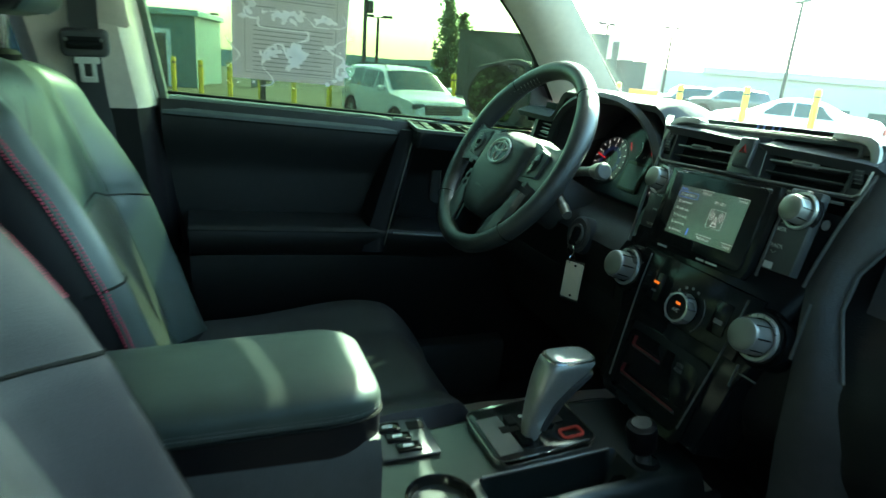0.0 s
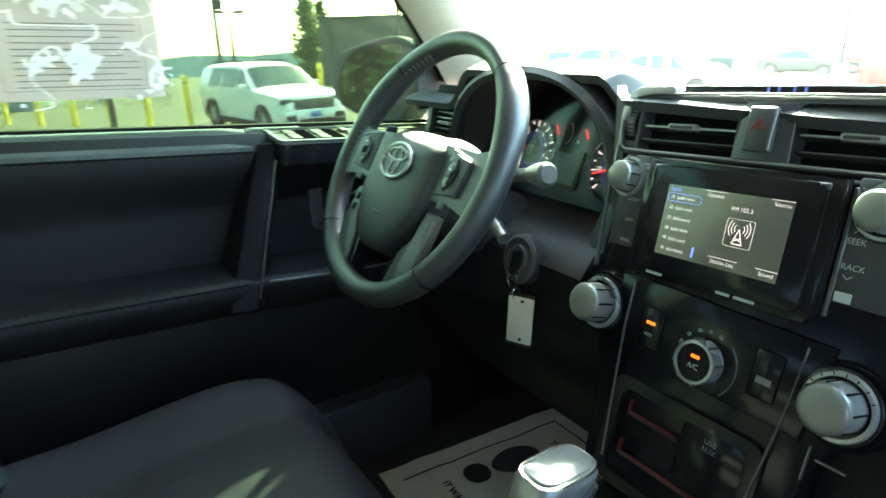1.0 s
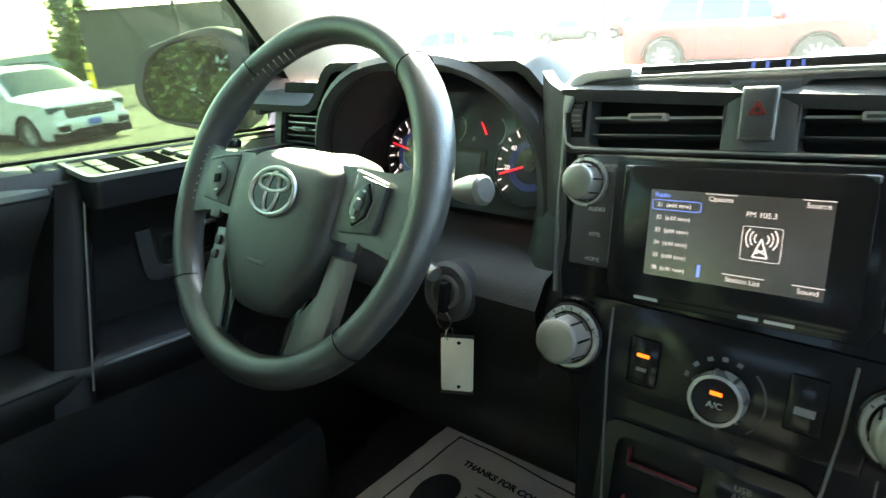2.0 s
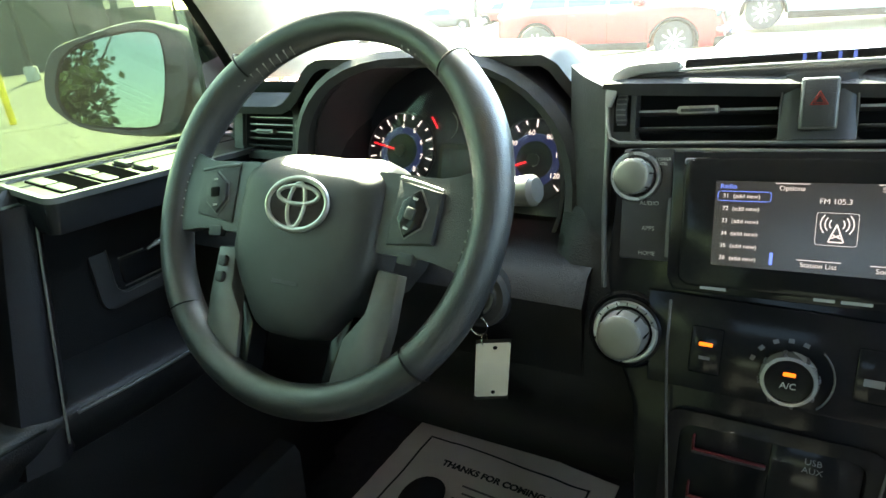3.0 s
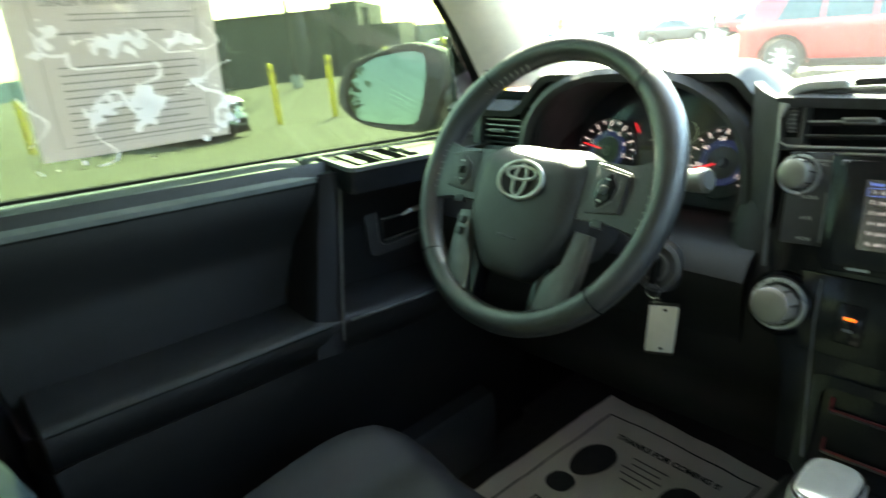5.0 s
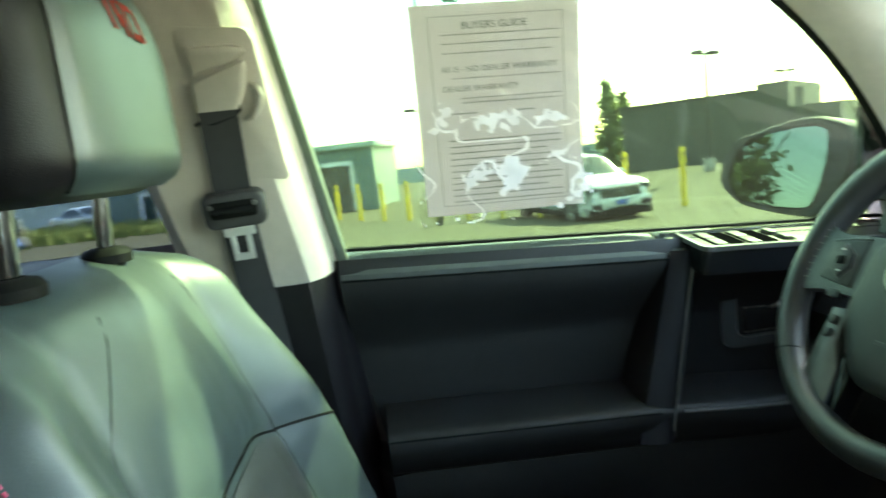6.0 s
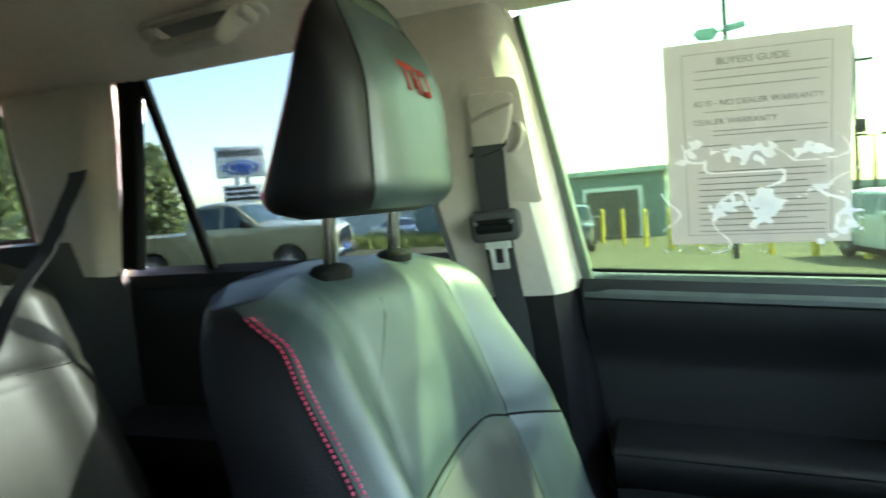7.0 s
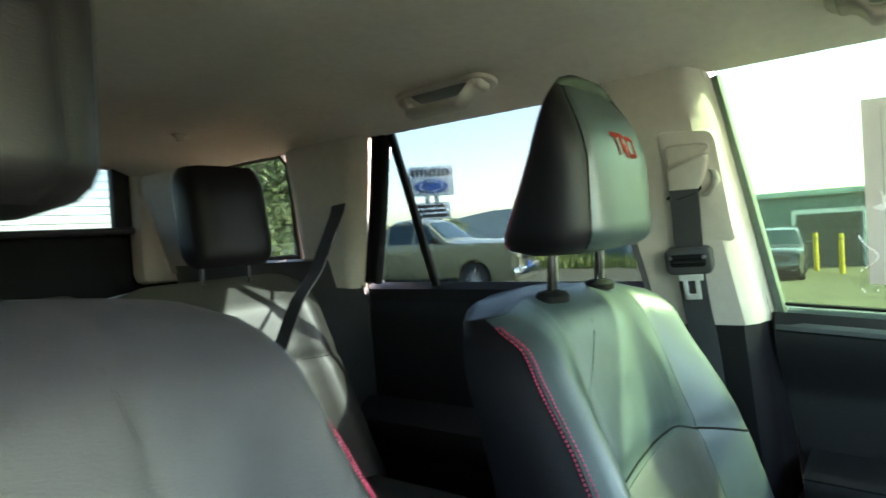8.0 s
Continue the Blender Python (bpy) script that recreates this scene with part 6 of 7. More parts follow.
    for x0, x1, y0, y1 in ((-0.030, -0.014, -0.040, -0.014), (-0.018, -0.002, -0.020, 0.004), (-0.030, -0.016, 0.004, 0.026), (0.020, 0.034, -0.012, 0.012)):
        part("gate_tooth", box(x0, x1, y0, y1, 0.0098, 0.0150, 0.0012, 1, g), M_RUBBER, c)
    part("release_button", frame_ring(0.034, 0.022, 0.028, 0.016, 0.003, 0.0098, 0.0125, g @ pose(0.046, -0.036, 0)), M_REDPRINT, c, "red edged release button")
    for k in range(5):
        part("gate_letter", box(-0.045 + 0.020 * k, -0.039 + 0.020 * k, 0.020, 0.026, 0.0101, 0.0106, 0, 1, g), M_WHITEPRINT, c, smooth=False)
    return c


def gear_lever():
    s = thing("gear_lever", "silver and grey gear lever with a glossy cap", "gear lever")
    def section(z, cx, a, b, e=0.6):
        return [(cx + 0.003 + 0.90 * a * power(math.cos(2 * math.pi * j / 28), e), -0.004 + b * power(math.sin(2 * math.pi * j / 28), e), z) for j in range(28)]
    part("stem", loft([section(0.862, 0.436, 0.012, 0.012, 1), section(0.885, 0.438, 0.0135, 0.013, 0.9), section(0.905, 0.441, 0.015, 0.0145, 0.9)]), M_SILVER, s)
    part("grip", loft([section(0.884, 0.4385, 0.0145, 0.014, 0.8), section(0.905, 0.4415, 0.0165, 0.0155), section(0.930, 0.448, 0.021, 0.0185), section(0.952, 0.458, 0.0275, 0.0225), section(0.970, 0.469, 0.035, 0.0250), section(0.981, 0.477, 0.0395, 0.026), section(0.987, 0.480, 0.0405, 0.026), section(0.991, 0.481, 0.038, 0.0235)]), M_SILVER, s, "brushed silver grip")
    part("grip_side", loft([[(x, y - 0.0022, z) for x, y, z in section(zz, cx, a, b)] for zz, cx, a, b in ((0.890, 0.448, 0.008, 0.0135), (0.905, 0.4535, 0.010, 0.0148), (0.930, 0.465, 0.013, 0.0178), (0.952, 0.481, 0.014, 0.0215), (0.968, 0.497, 0.011, 0.0235), (0.974, 0.505, 0.006, 0.0225))]), M_SOFT, s, "dark grey moulded side")
    part("cap", loft([section(0.990, 0.481, 0.036, 0.0215), section(0.9945, 0.4815, 0.034, 0.0200), section(0.996, 0.482, 0.024, 0.012)]), M_CAP, s, "glossy grey cap")
    part("cap_rim", tube([(x, y, 0.9915) for x, y, z in section(0.99, 0.481, 0.0375, 0.0230)], 0.0016, 6, True), M_CHROME, s)
    b = thing("transfer_lever", "short black transfer lever with round knob", "gear lever")
    part("boot", lathe([(0.044, 0), (0.038, 0.016), (0.026, 0.032), (0.018, 0.045), (0.014, 0.050)], 24, pose(0.575, -0.085, 0.82)), M_RUBBER, b)
    part("stem", tube([(0.572, -0.085, 0.86), (0.562, -0.085, 0.90)], 0.010, 14), M_PLASTIC, b)
    part("knob", lathe([(0.016, 0), (0.0195, 0.006), (0.0205, 0.030), (0.019, 0.038), (0.013, 0.041), (0.001, 0.041)], 28, pose(0.563, -0.085, 0.888, 0, -12, 0)), M_VINYL, b)
    part("knob_top", lathe([(0.014, 0.041), (0.013, 0.0425), (0.001, 0.0428)], 24, pose(0.563, -0.085, 0.888, 0, -12, 0)), M_VINYL, b)


console()
gear_lever()


# ---- loose and hung things ----
def paper_mat():
    m = thing("paper_floor_mat", "white paper floor mat with printed border and soles", "floor mat", pose(0.825, 0.412, 0.5035, 0, 0, -3))

    def rise(px, py):
        """Height of the crumpled sheet over the carpet."""
        return 0.004 + 0.006 * noise.noise((px * 11, py * 11, 0.3)) + 0.10 * max(px - 0.20, 0) ** 1.1 + 0.003 * abs(noise.noise((px * 25, py * 14, 4.3)))
    part("sheet", sheet(lambda u, v: (-0.235 + (0.475 + 0.030 * (v - 0.5)) * u, -0.215 + 0.43 * v, rise(-0.235 + 0.475 * u, -0.215 + 0.43 * v)), 44, 40, 0.0012), M_PAPER, m)

    def inked(name, x0, x1, y0, y1, ink):
        """A printed bar that follows the sheet."""
        nu, nv = max(1, int(abs(x1 - x0) / 0.012)), max(1, int(abs(y1 - y0) / 0.012))
        part(name, sheet(lambda u, v: (x0 + (x1 - x0) * u, y0 + (y1 - y0) * v, rise(x0 + (x1 - x0) * u, y0 + (y1 - y0) * v) + 0.0016), nu, nv, 0.0004), ink, m, smooth=False)
    for x0, x1, y0, y1 in ((0.188, 0.192, -0.172, 0.172), (-0.20, 0.192, 0.168, 0.172), (-0.20, 0.192, -0.172, -0.168)):
        inked("border", x0, x1, y0, y1, M_INK)
    p = axes((0.0, 0.0, 0.0128), (0, -1, 0), (1, 0, 0))
    text("print", "THANKS FOR COMING !!", 0.0205, at(p, 0.010, 0.128, 0.0004), M_INK, m, bold=0.0010)
    for cx, t in ((-0.098, -4), (0.100, 5)):
        q = at(p, cx, 0.0, 0.0, t)
        sole = [(0.039 * math.cos(a) * (1 + 0.16 * math.sin(a)), 0.028 + 0.058 * math.sin(a)) for a in curve_pts(lambda q: 2 * math.pi * q, 28)[:-1]]
        heel = [(0.029 * math.cos(a), -0.066 + 0.028 * power(math.sin(a), 0.8)) for a in curve_pts(lambda q: 2 * math.pi * q, 24)[:-1]]
        part("printed_sole", prism(sole, 0, 0.0006, 0, q), M_INK, m, smooth=False)
        part("printed_heel", prism(heel, 0, 0.0006, 0, q), M_INK, m, smooth=False)
    for k in range(5):
        w = (0.040, 0.032, 0.044, 0.036, 0.024)[k]
        part("printed_bar", box(-w, w, 0.088 - 0.017 * k, 0.092 - 0.017 * k, 0, 0.0006, 0, 1, p), M_GREYINK, m, smooth=False)
    text("print", "IT WAS", 0.020, at(p, -0.080, -0.135, 0.0004), M_INK, m, bold=0.0010)
    part("printed_bar", box(-0.030, 0.11, -0.142, -0.129, 0, 0.0006, 0, 1, p), M_INK, m, smooth=False)


def paper_material(name="backlit_paper", base=(0.46, 0.40, 0.435), through=(0.76, 0.64, 0.72)):
    """A thin sheet that lets light through."""
    m = mat(name, base, 0.8, vary=0.04, scale=12)
    n, l = m.node_tree.nodes, m.node_tree.links
    tr, mix = n.new("ShaderNodeBsdfTranslucent"), n.new("ShaderNodeMixShader")
    tr.inputs["Color"].default_value = (*through, 1)
    mix.inputs[0].default_value = 0.45
    l.new(n["Principled BSDF"].outputs[0], mix.inputs[1]), l.new(tr.outputs[0], mix.inputs[2])
    l.new(mix.outputs[0], n["Material Output"].inputs["Surface"])
    return m


def window_notice():
    w = thing("window_notice", "printed sales notice in a clear sleeve hung inside the glass", "notice")
    f = axes((0.211, 0.690, 1.421), (1, 0.0, -0.03), (0.0, -0.16, 0.987)) @ Matrix.Diagonal((1.05, 1, 1, 1))
    part("sheet", sheet(lambda u, v: ((u - 0.5) * 0.214, (v - 0.5) * 0.278, 0.0015 * math.sin(u * 5)), 8, 8, 0.0006, f), paper_material(), w)
    part("sleeve", sheet(lambda u, v: ((u - 0.5) * 0.236, -0.151 + v * 0.296, 0.0065 + (0.0050 * noise.noise((u * 5, v * 6, 1.7)) + 0.0030 * abs(noise.noise((u * 9 + v * 4, v * 8, 5.1)))) * (1 - smooth_step(0.52, 0.80, v)) + 0.0015 * math.sin(u * 5)), 70, 84, 0, f), M_CLEAR, w, "wrinkled clear plastic sleeve")
    g = f @ pose(0, 0, 0.0022)
    text("print", "BUYERS GUIDE", 0.0125, at(g, -0.002, 0.112), M_GREYINK, w, bold=0.00012)
    text("print", "AS IS - NO DEALER WARRANTY", 0.0105, at(g, 0.002, 0.058), M_GREYINK, w, bold=0.00012)
    text("print", "DEALER WARRANTY", 0.0105, at(g, -0.024, 0.033), M_GREYINK, w, bold=0.00012)
    for cy, x0, x1, hgt in ((0.101, -0.07, 0.08, 0.0012), (0.090, -0.07, 0.08, 0.0012), (0.078, -0.07, 0.07, 0.0012), (0.046, -0.06, 0.08, 0.0010), (0.020, -0.05, 0.08, 0.0012), (0.014, -0.05, 0.08, 0.0012), (0.0, -0.07, -0.03, 0.0016), (0.0, 0.02, 0.045, 0.0016)):
        part("printed_bar", box(x0, x1, cy, cy + hgt, 0, 0.0003, 0, 1, g), M_GREYINK, w, smooth=False)
    for k in range(11):
        part("printed_bar", box(-0.07, 0.078 - 0.02 * (k % 3 == 2), -0.036 - 0.0085 * k, -0.0345 - 0.0085 * k, 0, 0.0003, 0, 1, g), M_GREYINK, w, smooth=False)
    for x0, x1, y0, y1 in ((-0.085, 0.085, 0.124, 0.1248), (-0.085, 0.085, -0.1258, -0.125), (-0.085, -0.0842, -0.125, 0.124), (0.0842, 0.085, -0.125, 0.124)):
        part("printed_border", box(x0, x1, y0, y1, 0, 0.0003, 0, 1, g), M_GREYINK, w, smooth=False)
    # glints painted as milky white patches: ragged folds in the sleeve's lower half
    nu, nv = 150, 110
    bm = bmesh.new()

    def glint_mask(u, v):
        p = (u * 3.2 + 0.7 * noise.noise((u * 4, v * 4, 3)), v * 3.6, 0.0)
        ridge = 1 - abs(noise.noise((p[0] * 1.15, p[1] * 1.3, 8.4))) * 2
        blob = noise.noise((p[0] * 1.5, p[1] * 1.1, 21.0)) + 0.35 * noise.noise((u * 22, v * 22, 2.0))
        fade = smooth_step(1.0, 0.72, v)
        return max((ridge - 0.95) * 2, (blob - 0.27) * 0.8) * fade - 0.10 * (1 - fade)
    grid = {}

    def corner(i, j):
        if (i, j) not in grid:
            u, v = i / nu, j / nv
            grid[(i, j)] = bm.verts.new(((u - 0.5) * 0.234, -0.150 + 0.185 * v, 0.0120 + 0.002 * noise.noise((u * 9, v * 9, 1))))
        return grid[(i, j)]
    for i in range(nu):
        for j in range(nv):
            if glint_mask((i + 0.5) / nu, (j + 0.5) / nv) > 0:
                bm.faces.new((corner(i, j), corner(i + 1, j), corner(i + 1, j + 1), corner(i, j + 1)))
    part("crease", merge(bm, f), mat("glint_white_plastic", (0.86, 0.78, 0.83), 0.3, vary=0.05), w, "milky white patches painted as glints on the sleeve")
    teal = paper_material("teal_plastic", (0.30, 0.52, 0.52), (0.36, 0.66, 0.66))
    cm = f @ pose(-0.054, 0.150, 0.004) @ Matrix.Diagonal((0.78, 0.62, 0.78, 1))
    clip = part("suction_clip", prism([(0.018, 0.0), (0.012, 0.010), (-0.014, 0.009), (-0.020, 0.0), (-0.012, -0.014), (0.010, -0.016)], -0.004, 0.004, 0.0015, cm), teal, w, "pale teal plastic clip")
    part("stem", tube([(0.014, 0.0, 0), (0.024, 0.002, 0), (0.034, 0.005, 0)], 0.0022, 8, m=cm), teal, clip)
    part("tab", prism(rounded(0.030, 0.014, 0.003), -0.002, 0.002, 0.001, cm @ pose(0.043, 0.007, 0, 0, 0, 12)), teal, clip)


def grab_handle(x, y, z, turn=0):
    h = thing("grab_handle", "beige folding grab handle on the roof edge", "grab handle", group="roof grab handles")
    n = 28
    rings = []
    for i in range(n + 1):
        t = i / n
        s = min(math.sin(math.pi * t) * 2.2, 1)
        px, drop = -0.092 + 0.184 * t, 0.038 * s ** 1.5
        w, th = 0.021 - 0.006 * s, 0.010 + 0.004 * (1 - s)
        rings.append([(px, -drop * 0.35 + w * power(math.cos(2 * math.pi * j / 16), 0.7), -drop + th * power(math.sin(2 * math.pi * j / 16), 0.7)) for j in range(16)])
    part("bar", loft(rings), M_BEIGE, h)
    part("surround", prism(rounded(0.240, 0.058, 0.028), 0.004, 0.012, 0.003, pose(0, 0.004, 0.012, 180, 0, 0)), M_BEIGE, h)
    # Dark flat plate stands in for shade in the handle's recess.
    part("recess", prism(rounded(0.150, 0.036, 0.016), 0.0118, 0.0128, 0.0004, pose(0, 0.002, 0.012, 180, 0, 0)), M_RECESS_SHADE, h)
    for dx in (-0.088, 0.088):
        part("foot", box(dx - 0.017, dx + 0.017, -0.018, 0.016, -0.014, 0.010, 0.007, 3), M_BEIGE, h)
    h.matrix_world = pose(x, y, z, -16, 0, turn)
    return h



def door_mirror():
    m = thing("door_mirror", "dark door mirror with grey-green reflecting glass", "car mirror")
    f = axes((0.815, 0.998, 1.258), (0.26, -0.965, 0.0), (0.13, 0.035, 1))

    def closed(corners, n=44):
        """Smooth closed outline through a few corners."""
        c, pts = [Vector(p) for p in corners], []
        for j in range(n):
            u = j / n * len(c)
            i, t = int(u), u - int(u)
            p0, p1, p2, p3 = c[i - 1], c[i], c[(i + 1) % len(c)], c[(i + 2) % len(c)]
            pts.append(0.5 * (2 * p1 + (p2 - p0) * t + (2 * p0 - 5 * p1 + 4 * p2 - p3) * t * t + (3 * p1 - p0 - 3 * p2 + p3) * t ** 3))
        return pts
    pane = closed([(-0.115, -0.008), (-0.103, 0.034), (-0.078, 0.062), (-0.030, 0.079), (0.040, 0.088), (0.086, 0.086), (0.101, 0.070), (0.100, 0.020), (0.083, -0.040), (0.058, -0.063), (-0.050, -0.058), (-0.094, -0.045)])
    shell = closed([(-0.145, -0.010), (-0.134, 0.042), (-0.106, 0.072), (-0.050, 0.087), (0.030, 0.103), (0.085, 0.104), (0.135, 0.084), (0.150, 0.030), (0.125, -0.050), (0.075, -0.079), (-0.060, -0.067), (-0.118, -0.042)])
    mid = Vector((0.0, 0.012))
    rings = [[(*(mid + (p - mid) * 1.03), -0.004) for p in pane], [(*(mid + (p - mid) * 1.05), 0.004) for p in pane]]
    for sc, h in ((0.97, 0.004), (1.0, 0.0), (1.015, -0.012), (1.0, -0.05), (0.88, -0.085), (0.62, -0.105), (0.25, -0.112)):
        rings.append([(*(mid + (p - mid) * sc), h) for p in shell])
    part("housing", loft(rings, m=f), M_MATTE, m)
    part("glass", loft([[(*p, 0.0) for p in pane], [(*p, 0.0018) for p in pane]], m=f), M_MIRROR, m, "reflecting glass", smooth=False)
    part("glass_rim", tube([(*(mid + (p - mid) * 1.015), 0.001) for p in pane], 0.0018, 6, True, f), M_RUBBER, m)
    part("arm", loft([[(0.885 + 0.035 * math.cos(a) * k, y, zc + 0.036 * math.sin(a) * k) for a in curve_pts(lambda t: 2 * math.pi * t, 16)[:-1]] for y, k, zc in ((0.785, 1.1, 1.245), (0.83, 1.0, 1.245), (0.88, 0.9, 1.248), (0.93, 0.8, 1.25))]), M_PLASTIC, m)


paper_mat()
window_notice()
for gx in (-0.540, 0.20):
    grab_handle(gx - 0.012, 0.530, 1.672, -5)
door_mirror()
hook = part("coat_hook", lathe([(0.020, 0), (0.019, -0.006), (0.012, -0.010), (0.008, -0.020), (0.001, -0.021)], 20, pose(-1.32, 0.45, 1.700)), M_BEIGE)
tagged(hook, "small beige coat hook on the headliner", "coat hook")
# bonnet seen over the dash
def bonnet():
    b = thing("bonnet", "white painted bonnet with a raised scoop", "car bonnet")
    def f(u, v):
        x, y = 1.235 + 1.15 * u, CY - 0.78 + 1.56 * v
        k = (y - CY) / 0.78
        return (x, y, 1.190 - 0.05 * u ** 2 - 0.06 * abs(k) ** 3 - 0.09 * max(u - 0.88, 0) / 0.12)
    part("panel", sheet(f, 20, 24, 0.01), M_CARWHITE, b)
    rings = []
    for i in range(11):
        t = i / 10
        x = 1.50 + 0.55 * t
        h = 0.055 * smooth_step(0, 0.75, t)
        rings.append([(x, CY + 0.24 * k, 1.168 - 0.02 * t + h * (1 - smooth_step(0.72, 1.0, abs(k)))) for k in curve_pts(lambda q: -1 + 2 * q, 18)])
    part("scoop", loft(rings, False), M_CARWHITE, b)
    part("scoop_mouth", box(2.045, 2.055, CY - 0.18, CY + 0.18, 1.155, 1.195, 0.004), M_RUBBER, b)
    for s in (-1, 1):
        part("wing", box(1.15, 2.45, *sorted((CY + s * 0.775, CY + s * 0.92)), 0.55, 1.09, 0.04), M_CARWHITE, b)
    part("front_end", box(2.38, 2.50, CY - 0.80, CY + 0.80, 0.45, 1.06, 0.05), M_CARWHITE, b)
    part("cowl", box(1.19, 1.26, CY - 0.74, CY + 0.74, 1.150, 1.188, 0.01), M_RUBBER, b)


bonnet()

# ---- outside ----
def ground():
    bm = bmesh.new()
    radii = [0.0, 2, 4, 6, 8, 10, 12, 14, 16, 18, 20, 22, 24, 28, 32, 36, 42, 55, 80, 126, 160, 250, 600, 1500]
    seg = 72
    rows = []
    for r in radii:
        rows.append([bm.verts.new((r * math.cos(2 * math.pi * i / seg), r * math.sin(2 * math.pi * i / seg), ground_z(r * math.cos(2 * math.pi * i / seg), r * math.sin(2 * math.pi * i / seg)))) for i in range(seg if r else 1)])
    for i in range(seg):
        bm.faces.new((rows[0][0], rows[1][i], rows[1][(i + 1) % seg]))
    for a, b in zip(rows[1:], rows[2:]):
        for i in range(seg):
            bm.faces.new((a[i], b[i], b[(i + 1) % seg], a[(i + 1) % seg]))
    ob = part("ground", bm, M_ASPHALT)
    tagged(ob, "sun-bleached asphalt car park sloping gently away", "car park", kind="structure")


def polar(az, d):
    return (d * math.cos(radians(az)), d * math.sin(radians(az)))


def stand(x, y, yaw=0, dz=0.0):
    return pose(x, y, ground_z(x, y) + dz, 0, 0, yaw)


def vehicle(name, label, paint, at_pose, length=4.6, width=1.85, height=1.65, style="suv", base=0.0, grille=M_CHROME):
    """A parked car on the pose at_pose; it faces along x."""
    v = thing(name, label, "car", at_pose)
    L, W, H = length / 2, width / 2, height
    belt = H * {"suv": 0.635, "sedan": 0.64, "pickup": 0.645}[style]
    clear = 0.24
    axle_f, axle_r = L - 0.19 * length, -L + 0.20 * length
    R = 0.37 if style != "sedan" else 0.33
    # the outline from the tail (0) to the nose (1), heights as shares of H
    line = {
        "suv": ((0, 0.46), (0.006, 0.62), (0.03, 0.74), (0.065, 0.93), (0.10, 0.965), (0.25, 0.993), (0.42, 1.0), (0.53, 0.985), (0.585, 0.955), (0.735, 0.665), (0.80, 0.650), (0.90, 0.628), (0.955, 0.600), (0.985, 0.545), (1.0, 0.40)),
        "sedan": ((0, 0.48), (0.008, 0.62), (0.04, 0.695), (0.10, 0.72), (0.19, 0.735), (0.35, 0.955), (0.43, 0.995), (0.50, 1.0), (0.58, 0.96), (0.745, 0.70), (0.85, 0.665), (0.94, 0.60), (0.985, 0.53), (1.0, 0.40)),
        "pickup": ((0, 0.46), (0.004, 0.60), (0.012, 0.635), (0.362, 0.640), (0.368, 0.80), (0.378, 0.93), (0.41, 0.985), (0.48, 1.0), (0.545, 0.985), (0.585, 0.950), (0.690, 0.690), (0.74, 0.675), (0.90, 0.660), (0.965, 0.640), (0.988, 0.590), (1.0, 0.45)),
    }[style]
    sx, sz = [p[0] for p in line], [p[1] * H for p in line]
    blur = 0.003 if style == "pickup" else 0.008

    def top(q):
        return sum(float(np.interp(min(max(q + d * blur, 0), 1), sx, sz)) for d in (-1, -0.5, 0, 0.5, 1)) / 5

    def half(q, z):
        """Half the body's width: rounded at nose and tail, leaning in above the belt."""
        ends = 1 - 0.12 * smooth_step(0.07, 0, q) - 0.10 * smooth_step(0.90, 0.975, q) - 0.14 * smooth_step(0.965, 1.0, q)
        lean = 1 - 0.035 * ((z - 0.48 * H) / (0.30 * H)) ** 2 if z < belt else 0.985 - 0.215 * ((z - belt) / (H - belt)) ** 1.15
        crease = 0.008 * math.exp(-((z - 0.93 * belt) / (0.03 * H)) ** 2)
        return W * (ends * lean + crease)

    def over(q, k, lift=0.0):
        """The upper surface: k from -1 to 1 across."""
        z = top(q)
        edge = half(q, z - 0.05)
        return (-L + length * q, k * edge * (1 - 0.03 * abs(k) ** 6), z - 0.05 * abs(k) ** 7 + 0.025 * (1 - k * k) - 0.01 + lift)
    rings = []
    steps = sorted({i / 90 for i in range(91)} | {p[0] for p in line} | {0.372, 0.002, 0.995})
    for q in steps:
        x = -L + length * q
        low = clear
        for ax in (axle_f, axle_r):
            d = abs(x - ax)
            if d < R * 1.18:
                low = max(low, math.sqrt((R * 1.18) ** 2 - d * d) + R * 0.95)
        low = min(low, top(q) - 0.16)
        zs = [low + (top(q) - 0.065 - low) * j / 12 for j in range(13)]
        side_pts = [(half(q, z) * (0.95 if j == 0 else 1.0), z) for j, z in enumerate(zs)]
        rings.append([(x, -y, z) for y, z in side_pts] + [over(q, -1 + 2 * j / 12) for j in range(13)] + [(x, y, z) for y, z in reversed(side_pts)])
    part("body", loft(rings), paint, v)
    # glass: side panes, windshield and rear pane, set just proud of the shell
    zb = belt + 0.035
    panes = {
        "suv": (((0.690, 0.535), (0.605, 0.535)), ((0.522, 0.350), (0.522, 0.350)), ((0.338, 0.165), (0.338, 0.205))),
        "sedan": (((0.690, 0.500), (0.590, 0.500)), ((0.487, 0.270), (0.487, 0.345))),
        "pickup": (((0.655, 0.530), (0.590, 0.530)), ((0.518, 0.392), (0.518, 0.398))),
    }[style]
    for s in (-1, 1):
        for (b0, b1), (t0, t1) in panes:
            def glass_at(u, w):
                q = (b0 + (b1 - b0) * u) * (1 - w) + (t0 + (t1 - t0) * u) * w
                z = zb + (min(top(q) - 0.095, 0.925 * H) - zb) * w
                return (-L + length * q, s * (half(q, z) + 0.006), z)
            part("side_window", sheet(glass_at, 8, 4, 0.006), M_CARGLASS, v, "dark side window")
        mq = 0.665 if style != "pickup" else 0.64
        mx = -L + length * mq
